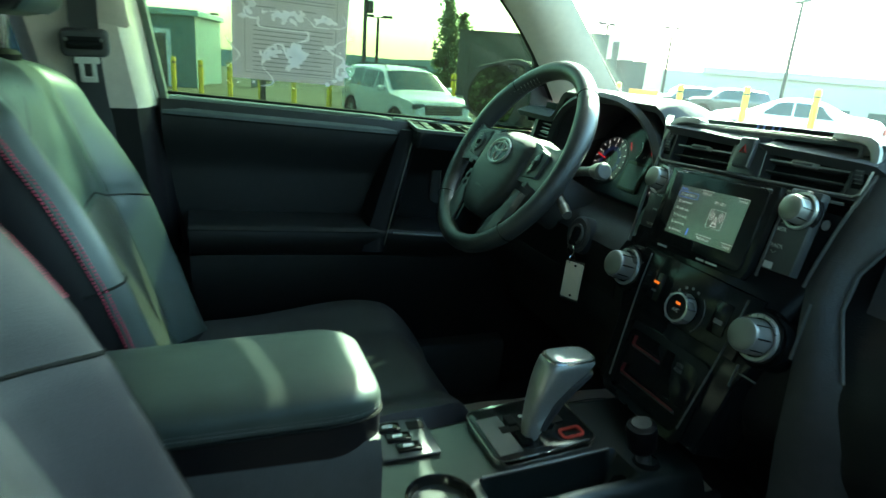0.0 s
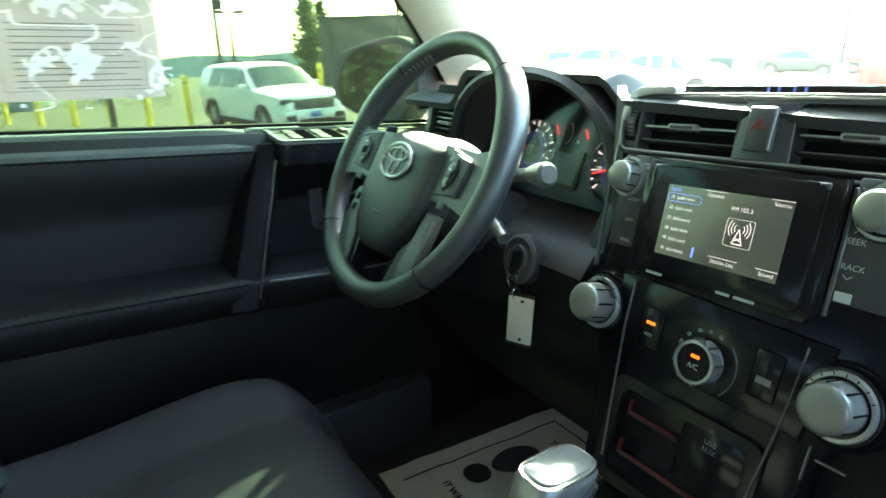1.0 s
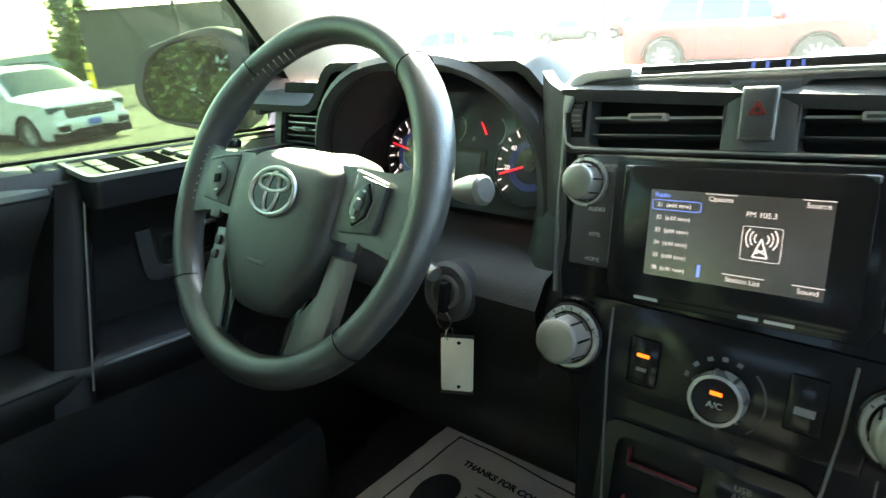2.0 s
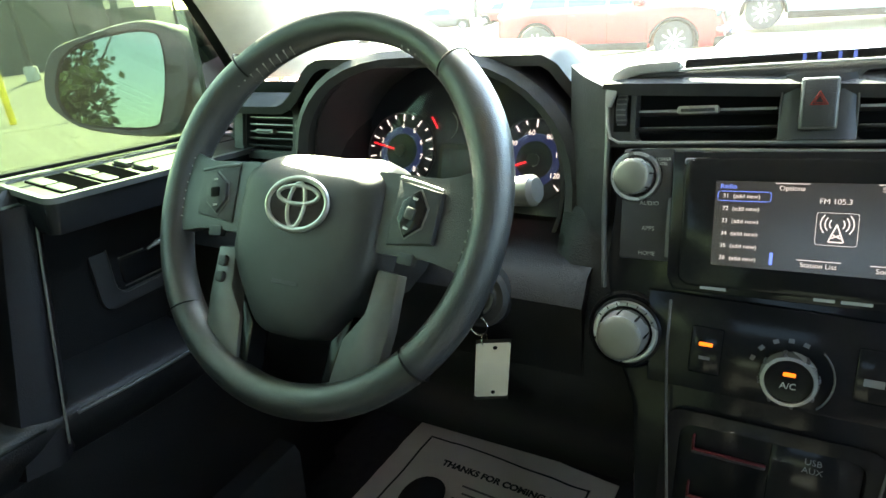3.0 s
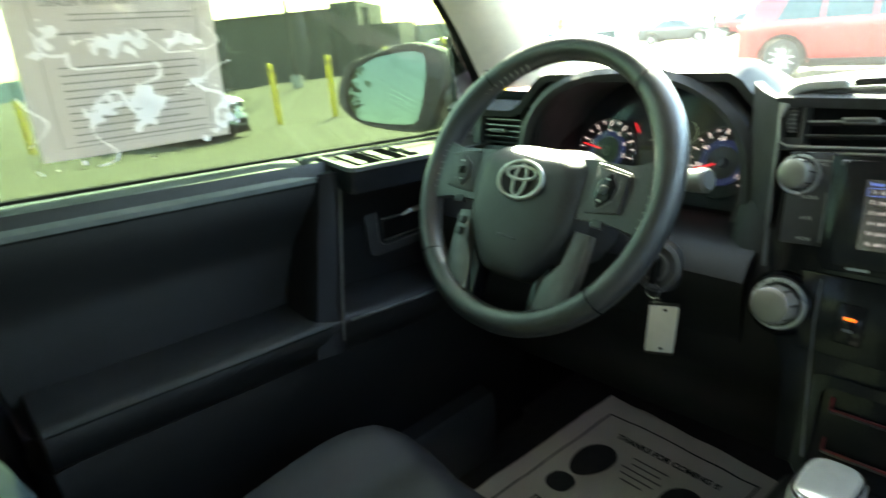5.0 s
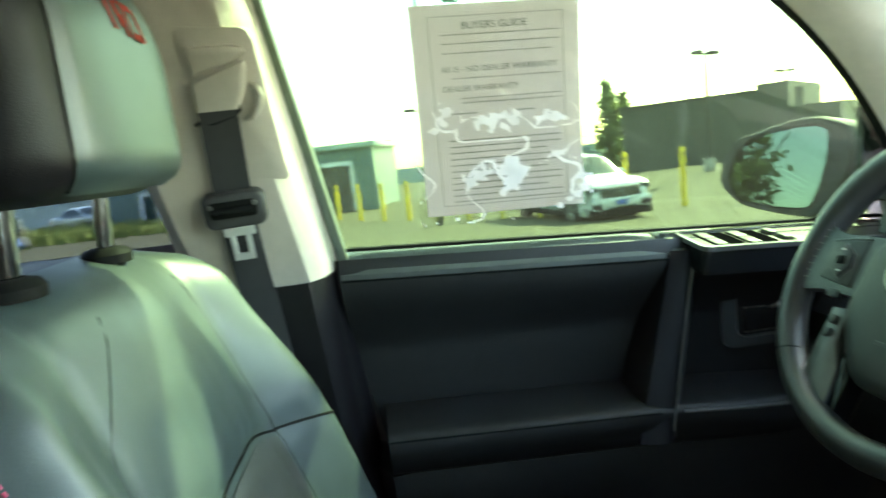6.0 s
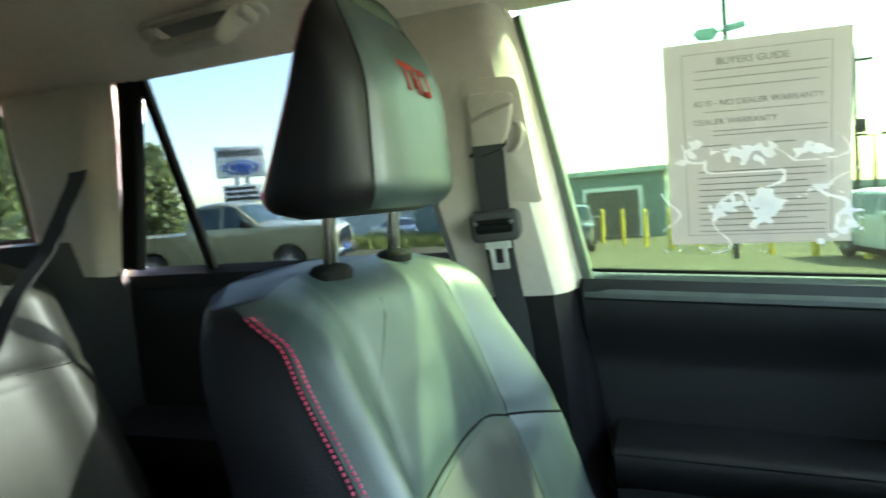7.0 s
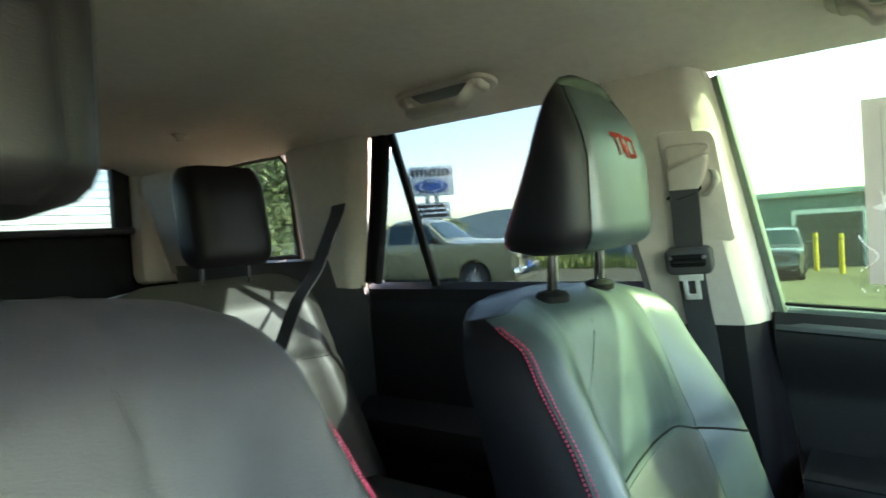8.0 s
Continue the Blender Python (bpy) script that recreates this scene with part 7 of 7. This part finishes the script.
        part("door_mirror", box(mx - 0.09, mx + 0.07, *sorted((s * (half(mq, belt) + 0.02), s * (half(mq, belt) + 0.22))), belt + 0.01, belt + 0.16, 0.045, 3), paint if style != "pickup" else M_RUBBER, v)
        part("headlight", box(L - 0.42, L - 0.06, *sorted((s * W * 0.55, s * W * 0.90)), belt * 0.72, belt * 0.85, 0.045, 3), M_CARGLASS if style == "suv" else M_SILVER, v, "swept headlight")
        for dq in ((0.70, 0.528, 0.345) if style != "pickup" else (0.675, 0.524, 0.385)):
            dx = -L + length * dq
            part("door_line", box(dx - 0.005, dx + 0.005, *sorted((s * (half(dq, belt * 0.6) - 0.012), s * (half(dq, belt * 0.6) + 0.003))), clear + 0.16, belt * 0.97), M_RUBBER, v, smooth=False)
        for dq in (0.555, 0.372):
            dx = -L + length * dq
            part("door_handle", box(dx - 0.09, dx + 0.06, *sorted((s * (half(dq, belt * 0.88) - 0.004), s * (half(dq, belt * 0.88) + 0.028))), belt * 0.86, belt * 0.885, 0.010), paint, v)
        part("tail_light", box(-L + 0.01, -L + 0.20, *sorted((s * W * 0.70, s * W * 0.905)), belt * 0.74, belt * 0.96, 0.03), M_CARRED, v)
        part("sill_trim", box(axle_r + R * 1.3, axle_f - R * 1.3, *sorted((s * (W - 0.05), s * (W + 0.004))), clear - 0.03, clear + 0.12, 0.02), M_RUBBER, v)
    fq = {"suv": (0.592, 0.728), "sedan": (0.588, 0.738), "pickup": (0.592, 0.684)}[style]
    part("windshield", sheet(lambda u, w: over(fq[0] + (fq[1] - fq[0]) * u, -0.90 + 1.80 * w, 0.008), 10, 12, 0.006), M_CARGLASS, v, "tinted windshield")
    rq = {"suv": (0.034, 0.062), "sedan": (0.20, 0.345), "pickup": (0.366, 0.376)}[style]
    part("rear_window", sheet(lambda u, w: over(rq[0] + (rq[1] - rq[0]) * u, -0.84 + 1.68 * w, 0.008), 8, 12, 0.006), M_CARGLASS, v)
    if style == "suv":
        # wide dark mouth with an oval badge, bright C-shaped lamp surrounds, dark skirt
        part("grille", box(L - 0.06, L + 0.008, -W * 0.58, W * 0.58, belt * 0.60, belt * 0.83, 0.03), M_POLE, v, "wide dark grille")
        for k in range(3):
            part("grille_bar", box(L + 0.004, L + 0.020, -W * 0.55, W * 0.55, belt * (0.645 + 0.065 * k), belt * (0.660 + 0.065 * k), 0.004), M_SATIN, v)
        part("badge", lathe([(0.001, 0.030), (0.08, 0.028), (0.085, 0.0)], 24, pose(L + 0.006, 0, belt * 0.725, 0, 90, 0) @ Matrix.Diagonal((0.42, 1, 1, 1))), M_SATIN, v, "plain oval badge")
        part("bumper", box(L - 0.14, L + 0.035, -W * 0.90, W * 0.90, clear + 0.16, belt * 0.59, 0.06), paint, v)
        part("intake", box(L - 0.05, L + 0.042, -W * 0.46, W * 0.46, clear + 0.17, belt * 0.40, 0.02), M_RUBBER, v)
        part("skirt", box(L - 0.16, L + 0.025, -W * 0.90, W * 0.90, clear - 0.04, clear + 0.17, 0.04), M_RUBBER, v, "dark lower cladding")
        for s in (-1, 1):
            part("fog_light", box(L - 0.05, L + 0.038, *sorted((s * W * 0.56, s * W * 0.86)), belt * 0.36, belt * 0.50, 0.02), M_RUBBER, v)
            part("lamp_surround", tube([(L + 0.036, s * W * 0.56, belt * 0.505), (L + 0.036, s * W * 0.80, belt * 0.515), (L + 0.026, s * W * 0.88, belt * 0.46), (L + 0.034, s * W * 0.82, belt * 0.37), (L + 0.036, s * W * 0.60, belt * 0.355)], 0.016, 6), M_SILVER, v)
    else:
        part("grille", box(L - 0.05, L + 0.012, -W * 0.55, W * 0.55, belt * (0.52 if style == "pickup" else 0.60), belt * (0.92 if style == "pickup" else 0.82), 0.03), M_RUBBER if grille is None else grille, v)
        for k in range(3):
            part("grille_bar", box(L + 0.005, L + 0.022, -W * 0.47, W * 0.47, belt * (0.635 + 0.06 * k), belt * (0.66 + 0.06 * k), 0.006), M_RUBBER, v)
        part("bumper", box(L - 0.10, L + 0.03, -W * 0.88, W * 0.88, clear + 0.02, belt * 0.46, 0.05), M_CHROME, v)
        for s in (-1, 1):
            part("fog_light", box(L - 0.02, L + 0.035, *sorted((s * W * 0.60, s * W * 0.84)), belt * 0.36, belt * 0.50, 0.02), M_SATIN, v)
    part("plate", box(L + 0.040, L + 0.050, -0.16, 0.16, belt * 0.42, belt * 0.55, 0.004), M_BLUE, v, "small blue plate")
    if style == "suv":
        for s in (-1, 1):
            part("arch_trim", tube([(axle_f + R * 1.2 * math.cos(a), s * (W - 0.01), R * 0.92 + R * 1.2 * math.sin(a)) for a in curve_pts(lambda t: math.pi * t, 14)], 0.035, 8), M_RUBBER, v)
            part("arch_trim", tube([(axle_r + R * 1.2 * math.cos(a), s * (W - 0.01), R * 0.92 + R * 1.2 * math.sin(a)) for a in curve_pts(lambda t: math.pi * t, 14)], 0.035, 8), M_RUBBER, v)
            part("roof_rail", tube([(0.06 * length, s * W * 0.68, H * 0.985), (0.03 * length, s * W * 0.68, H + 0.04), (-0.32 * length, s * W * 0.68, H + 0.03), (-0.36 * length, s * W * 0.68, H * 0.975)], 0.016, 8), M_RUBBER, v)
    for ax in (axle_f, axle_r):
        for s in (-1, 1):
            m = pose(ax, s * (W - 0.12), R, 90, 0, 0)
            w = part("wheel", lathe([(R * 0.62, -0.10), (R * 0.95, -0.11), (R, -0.07), (R, 0.07), (R * 0.95, 0.11), (R * 0.62, 0.10)], 36, m), M_TYRE, v, "black tyre")
            part("rim", lathe([(R * 0.64, -0.10), (R * 0.62, -s * 0.02 - 0.06), (R * 0.12, -s * 0.045)] if s > 0 else [(R * 0.64, 0.10), (R * 0.62, 0.08), (R * 0.12, 0.045)], 30, m), M_POLE, w)
            for k in range(10):
                part("spoke", box(R * 0.06, R * 0.64, -R * 0.045, R * 0.045, -0.012, 0.012, 0.006, 1, m @ pose(0, 0, -s * 0.085, 0, 0, 36 * k + 10)), M_SILVER, w)
    return v


def bollard(x, y, h):
    b = thing("bollard", "yellow painted steel bollard in the asphalt", "bollard", stand(x, y), group="yellow bollards")
    part("post", lathe([(0.085, -0.1), (0.085, h - 0.07), (0.080, h - 0.03), (0.055, h), (0.001, h + 0.006)], 20), M_YELLOW, b)
    part("band", lathe([(0.0855, h - 0.22), (0.088, h - 0.21), (0.088, h - 0.18), (0.0855, h - 0.17)], 20), M_POLE, b)
    return b


def lamp_post(az, d, top_el, heads=2, turn=0):
    x, y = polar(az, d)
    z0 = ground_z(x, y)
    h = 1.38 + d * math.tan(radians(top_el)) - z0
    p = thing("street_lamp", "dark steel car park lamp post", "street lamp", stand(x, y, turn), group="car park lamps")
    part("foot", lathe([(0.28, -0.2), (0.28, 0.55), (0.25, 0.60), (0.10, 0.60)], 18), M_TANWALL, p, "round concrete foot")
    part("pole", tube([(0, 0, 0.5), (0, 0, h * 0.5), (0, 0, h)], [0.13, 0.11, 0.09], 10), M_POLE, p)
    for s in ((-1, 1) if heads == 2 else (1,)):
        part("arm", box(*sorted((0, s * 0.5)), -0.03, 0.03, h - 0.05, h + 0.02), M_POLE, p)
        part("lamp_head", box(*sorted((s * 0.35, s * 1.0)), -0.20, 0.20, h - 0.03, h + 0.14, 0.03), M_POLE, p)
    return p


def leaf_mesh(n, size, shape, seed, lean=0.4):
    """Many small leaf blades spread through a crown; shape(rng) gives a place."""
    rng = random.Random(seed)
    verts, faces = [], []
    for _ in range(n):
        c = shape(rng)
        a, b = rng.uniform(0, 6.28), rng.uniform(-1.1, 1.1)
        u = Vector((math.cos(a), math.sin(a), b)).normalized()
        w = u.cross(Vector((rng.uniform(-1, 1), rng.uniform(-1, 1), rng.uniform(-1, 1)))).normalized()
        s = size * rng.uniform(0.6, 1.4)
        k = len(verts)
        verts += [c - u * s, c + w * s * 0.55, c + u * s, c - w * s * 0.55]
        faces.append((k, k + 1, k + 2, k + 3))
    me = bpy.data.meshes.new("crown")
    me.from_pydata([tuple(v) for v in verts], [], faces)
    me.materials.append(M_LEAF)
    return me


def tree(x, y, h, r, seed, label, slim=False, leaves=2600, size=0.16):
    t = thing("tree", label, "tree", stand(x, y), group="trees round the car park")
    rng = random.Random(seed)
    bm = tube([(0, 0, -0.2), (0.05, 0.02, h * 0.3), (-0.04, 0.05, h * 0.65), (0.02, 0, h * 0.95)], [h * 0.022, h * 0.017, h * 0.010, 0.02], 10)
    tips = []
    for i in range(14):
        z = h * (0.18 + 0.62 * i / 14)
        a = i * 2.4 + rng.uniform(-0.4, 0.4)
        k = r * (0.85 if not slim else 0.7) * (1 - 0.5 * i / 14)
        up = k * (0.7 if not slim else 2.2)
        tip = Vector((math.cos(a) * k, math.sin(a) * k, z + up))
        tube([(0, 0, z), tuple(tip * 0.5 + Vector((0, 0, z * 0.5))), tuple(tip)], [h * 0.009, h * 0.006, 0.015], 6, into=bm)
        tips.append((Vector((0, 0, z)), tip))
    part("trunk", bm, M_BARK, t)
    lumps = []
    for a, b in tips:
        for _ in range(4):
            lumps.append((a.lerp(b, rng.uniform(0.45, 1.1)) + Vector((rng.gauss(0, 0.12), rng.gauss(0, 0.12), rng.gauss(0, 0.15))) * r, r * rng.uniform(0.16, 0.34)))
    lumps += [(Vector((0, 0, h * rng.uniform(0.6, 1.0))), r * 0.25) for _ in range(5)]
    if slim:
        # a narrow cone of foliage down to near the ground, with ragged upright tufts
        lumps = []
        for _ in range(150):
            q = rng.random() ** 1.2
            a, k = rng.uniform(0, 6.28), r * (1 - q) ** 0.75 * rng.uniform(0.1, 1.0) * (0.55 + 0.45 * min(q / 0.2, 1))
            lumps.append((Vector((math.cos(a) * k, math.sin(a) * k, h * (0.07 + 0.95 * q))), r * rng.uniform(0.10, 0.24)))

    def shape(g):
        c, k = lumps[g.randrange(len(lumps))]
        return c + Vector((g.gauss(0, 0.5), g.gauss(0, 0.5), g.gauss(0, 0.65))) * k
    crown = new("crown", leaf_mesh(leaves, size, shape, seed + 1))
    crown.parent = t
    return t


ground()
vehicle("parked_suv", "white family SUV parked facing the fence of bollards", M_CARWHITE, stand(5.62, 17.50, -80), 5.04, 1.98, 1.78, "suv", grille=M_RUBBER)
vehicle("parked_crossover", "red crossover parked broadside beyond the bonnet", M_CARRED, stand(14.2, 3.5, -90), 4.55, 1.84, 1.64, "suv")
vehicle("parked_crossover", "blue-grey crossover parked behind the red one", M_CARSILVER, stand(17.0, -0.7, -90), 4.7, 1.88, 1.70, "suv")
vehicle("parked_sedan", "white sedan parked ahead in bright sun", M_CARWHITE, stand(*polar(39.0, 22), 128), 4.9, 1.84, 1.50, "sedan")
vehicle("parked_pickup", "dusty olive pickup truck with chrome grille", M_CARTAN, stand(-10.6, 13.2, 11), 5.9, 2.0, 1.95, "pickup")
vehicle("parked_suv", "dark SUV parked far off by the long wall", M_CARDARK, stand(*polar(48.0, 43), 160), 4.8, 1.9, 1.75, "suv")
vehicle("parked_suv", "dark SUV parked far off behind the bollards", M_CARDARK, stand(*polar(44.7, 42), 150), 4.8, 1.9, 1.80, "suv")
vehicle("parked_sedan", "small silver car parked beyond the green building", M_CARSILVER, stand(*polar(114.0, 38), -30), 4.3, 1.78, 1.45, "sedan")
vehicle("parked_suv", "dark green SUV parked in front of the green building", M_CARDARK, stand(*polar(98.4, 25), -85), 4.7, 1.9, 1.75, "suv")
for k in range(3):
    vehicle("parked_sedan", "silver car in the far row of the car park", (M_CARSILVER, M_CARRED, M_CARDARK)[k], stand(*polar(17.0 + 5.5 * k, 42), -80), 4.6, 1.8, 1.45, "sedan")

for k in range(-1, 6):
    bollard(8.95 + 1.28 * k, 17.44 - 1.14 * k, 1.78)
for k in range(-2, 8):
    bollard(-1.76 + 0.93 * k, 26.5 - 1.2 * k, 1.48)

for az, d, el, heads, turn in ((60.8, 33, 5.44, 2, 30), (55.2, 50, 3.2, 2, 20), (75.0, 46, 2.4, 2, 0), (40.8, 45, 5.6, 2, 60), (85.3, 36, 3.8, 2, 10), (89.2, 60, 1.45, 2, 10), (25.3, 32, 9.0, 2, 30), (50.0, 60, 3.2, 2, 0)):
    lamp_post(az, d, el, heads, turn)
near_pole = thing("utility_pole", "slim dark pole rising between the bollards", "utility pole", stand(*polar(84.6, 18.6)))
part("pole", tube([(0, 0, -0.2), (0.0, 0, 4.0), (-0.05, 0, 8.2)], [0.085, 0.075, 0.06], 10), M_POLE, near_pole)
up = thing("utility_pole", "tall dark wooden utility pole beside the lamps", "utility pole", stand(*polar(76.1, 42)))
part("pole", tube([(0, 0, 0), (0, 0, 9.8)], [0.14, 0.10], 10), M_POLE, up)
part("transformer", lathe([(0.2, 5.0), (0.22, 5.05), (0.22, 5.7), (0.18, 5.75)], 16, pose(0.3, 0, 0)), M_POLE, up)
part("crossarm", box(-0.9, 0.9, -0.06, 0.06, 8.9, 9.05), M_POLE, up)


def green_building():
    x0, y0 = polar(90.1, 31.5)
    b = thing("metal_building", "low green metal building with a roll-up door", "building", pose(x0, y0, ground_z(x0, y0), 0, 0, -8))
    h = 3.15
    part("wall", box(-14, 0, 0, 10, -1.0, h), M_GREENWALL, b, smooth=False)
    for k in range(46):
        part("siding_rib", box(-13.9 + 0.30 * k, -13.84 + 0.30 * k, -0.03, 0.0, -0.5, h - 0.05), M_GREENWALL, b, smooth=False)
    part("roof", box(-14.2, 0.2, -0.3, 10.2, h, h + 0.28, 0.04), mat("pale_roof_edge", (0.26, 0.38, 0.34), 0.5), b)
    part("door_frame", box(-4.0, -1.05, -0.08, 0.0, -0.8, 2.55), M_SIGN, b, smooth=False)
    part("roll_door", box(-3.8, -1.25, -0.11, -0.06, -0.8, 2.35), M_DARKWALL, b, smooth=False)
    for k in range(7):
        part("door_slat", box(-3.8, -1.25, -0.13, -0.11, 0.02 + 0.33 * k, 0.05 + 0.33 * k), M_POLE, b, smooth=False)
    part("side_door", box(-12.2, -11.2, -0.08, 0.0, -0.6, 2.1), M_SIGN, b, smooth=False)
    part("window", box(-12.0, -11.4, -0.10, -0.07, 0.6, 1.9), M_CARGLASS, b, smooth=False)


def dark_building():
    ax, ay = polar(67.8, 45)
    bx, by = polar(51.5, 42)
    b = thing("block_building", "long dark block building across the car park", "building", pose(ax, ay, ground_z(ax, ay), 0, 0, math.degrees(math.atan2(by - ay, bx - ax))))
    w = math.hypot(bx - ax, by - ay)
    part("wall", box(0, w * 0.66, 0, 14, -1.5, 4.25), M_DARKWALL, b, smooth=False)
    part("tall_wall", box(w * 0.66, w * 0.80, 0.2, 14, -1.5, 4.7), M_DARKWALL, b, smooth=False)
    part("low_wall", box(w * 0.80, w, 0.4, 14, -1.5, 3.2), M_DARKWALL, b, smooth=False)
    part("coping", box(-0.1, w * 0.66, -0.1, 14.1, 4.25, 4.4), M_POLE, b, smooth=False)
    for k in range(6):
        part("pilaster", box(2.0 * k + 0.5, 2.0 * k + 0.9, -0.06, 0.0, -1.0, 4.25), M_DARKWALL, b, smooth=False)


def long_building():
    ax, ay = polar(54, 72)
    bx, by = polar(33, 66)
    b = thing("store_building", "long low tan store building in the haze", "building", pose(ax, ay, ground_z(ax, ay), 0, 0, math.degrees(math.atan2(by - ay, bx - ax))))
    w = math.hypot(bx - ax, by - ay)
    part("wall", box(0, w, 0, 12, -2, 4.4), M_TANWALL, b, smooth=False)
    part("parapet", box(w * 0.35, w * 0.97, -0.3, 6, 4.3, 4.95), M_TANWALL, b, smooth=False)
    for k in range(7):
        part("window", box(2 + 3.6 * k, 4.2 + 3.6 * k, -0.05, 0.0, 0.4, 2.1), M_CARGLASS, b, smooth=False)
    box_at = thing("shop_sign", "small orange poster on a stand", "sign", stand(*polar(51.0, 26), -40))
    part("board", box(-0.55, 0.55, -0.03, 0.03, 0.9, 1.45, 0.01), mat("orange_print", (0.65, 0.20, 0.03), 0.6), box_at)
    part("stand", tube([(0, 0, 0), (0, 0, 0.95)], 0.03, 8), M_POLE, box_at)


def dealer_sign():
    x, y = polar(127.6, 40)
    s = thing("roadside_sign", "tall grey sign with a blue oval above a letter board", "sign", pose(x, y, ground_z(x, y), 0, 0, 40))
    f = axes((0, -0.2, 0), (1, 0, 0), (0, 0, 1))
    k = 1.40 - ground_z(x, y)
    part("post", box(-0.45, -0.15, -0.15, 0.15, 0, k + 3.9), M_SIGN, s, smooth=False)
    part("post", box(0.15, 0.45, -0.15, 0.15, 0, k + 3.9), M_SIGN, s, smooth=False)
    part("panel", box(-1.45, 1.45, -0.18, 0.18, k + 2.45, k + 4.35, 0.03), M_SIGN, s)
    part("oval", lathe([(1.05, 0), (1.05, 0.03), (1.0, 0.04), (0.001, 0.04)], 36, axes((0, -0.19, k + 3.05), (1, 0, 0), (0, 0, 1)) @ Matrix.Diagonal((1, 0.42, 1, 1))), M_BLUE, s, "plain blue oval")
    part("oval_band", lathe([(0.80, 0.041), (0.78, 0.05), (0.70, 0.05), (0.68, 0.041)], 36, axes((0, -0.19, k + 3.05), (1, 0, 0), (0, 0, 1)) @ Matrix.Diagonal((1, 0.42, 1, 1))), M_SIGN, s)
    for q in range(9):
        part("letter_bar", box(-1.25 + 0.28 * q, -1.06 + 0.28 * q, -0.20, -0.18, k + 3.70, k + 4.15), M_POLE, s, smooth=False)
    part("letter_board", box(-1.15, 1.15, -0.14, 0.14, k + 0.95, k + 2.0, 0.02), M_SIGN, s)
    for r in range(3):
        part("letter_bar", box(-1.0, 0.95 - 0.1 * r, -0.16, -0.14, k + 1.08 + 0.31 * r, k + 1.24 + 0.31 * r), M_POLE, s, smooth=False)


def hills():
    bm = bmesh.new()
    ring = []
    for i in range(181):
        a = radians(-60 + 280 * i / 180)
        az = math.degrees(a)
        el = 0.7 + 0.5 * noise.noise((az * 0.05, 0, 3)) + 0.25 * noise.noise((az * 0.21, 0, 7)) + 1.1 * math.exp(-((az - 121) / 5) ** 2)
        el -= 0.5 * smooth_step(60, 20, az) + 1.7 * smooth_step(108, 94, az)
        r = 900
        ring.append([(r * math.cos(a), r * math.sin(a), -90), (r * math.cos(a), r * math.sin(a), 1.4 + r * math.tan(radians(el))), (r * 1.3 * math.cos(a), r * 1.3 * math.sin(a), -90)])
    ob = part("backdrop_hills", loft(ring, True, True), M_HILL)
    tagged(ob, "hazy blue-green hills beyond the town", "hills", kind="structure")


green_building()
dark_building()
long_building()
dealer_sign()
hills()
for az, d, h, r, seed, slim in ((68.9, 58, 7.6, 2.1, 3, True), (67.6, 60, 6.6, 1.7, 6, True), (140.5, 20, 6.0, 2.0, 5, False), (146, 17, 5.4, 2.2, 8, True), (134.6, 30, 4.6, 1.7, 15, True), (143.2, 24, 6.4, 1.8, 41, False), (126.2, 48, 3.4, 1.8, 21, False), (51.5, 80, 3.9, 3.0, 27, False), (56, 75, 4.6, 3.0, 29, False), (47, 85, 3.6, 3, 31, False)):
    x, y = polar(az, d)
    tree(x, y, h, r, seed, "slender green poplar at the edge of the lot" if slim else "leafy green tree at the edge of the lot", slim, (6500 if seed > 40 else 3000) if d < 30 else (3600 if slim else 1400), 0.13 if d < 30 else 0.20)


def verge():
    rng = random.Random(4)
    verts, faces = [], []
    for _ in range(9000):
        a, r = radians(rng.uniform(103, 150)), rng.uniform(29, 46)
        x, y = r * math.cos(a), r * math.sin(a)
        z = ground_z(x, y)
        h, t = rng.uniform(0.15, 0.7), rng.uniform(0, 6.28)
        k = len(verts)
        dx, dy = 0.10 * math.cos(t), 0.10 * math.sin(t)
        verts += [(x - dx, y - dy, z), (x + dx, y + dy, z), (x + rng.uniform(-0.1, 0.1), y + rng.uniform(-0.1, 0.1), z + h)]
        faces.append((k, k + 1, k + 2))
    me = bpy.data.meshes.new("verge")
    me.from_pydata(verts, [], faces)
    me.materials.append(mat("dry_grass", (0.16, 0.19, 0.045), 0.8, vary=0.3, scale=2))
    tagged(new("verge_grass", me), "tall dry grass on the verge behind the lot", "grass", kind="stuff")


verge()


def parking_lines():
    for k in range(5):
        x0, y0 = 9.5 + 2.6 * k, 9.0 - 2.3 * k
        pts = [(x0 + 3.4 * t, y0 + 3.9 * t) for t in (0, 1)]
        d = Vector((pts[1][0] - pts[0][0], pts[1][1] - pts[0][1], 0)).normalized()
        nrm = Vector((-d.y, d.x, 0)) * 0.05
        def f(u, v):
            x = pts[0][0] + (pts[1][0] - pts[0][0]) * u + nrm.x * (2 * v - 1)
            y = pts[0][1] + (pts[1][1] - pts[0][1]) * u + nrm.y * (2 * v - 1)
            return (x, y, ground_z(x, y) + 0.008)
        ob = part("pavement_line", sheet(f, 12, 1, 0.003), M_WHITEPRINT)
        tagged(ob, "worn white parking bay line on asphalt", "parking line", kind="structure")


parking_lines()
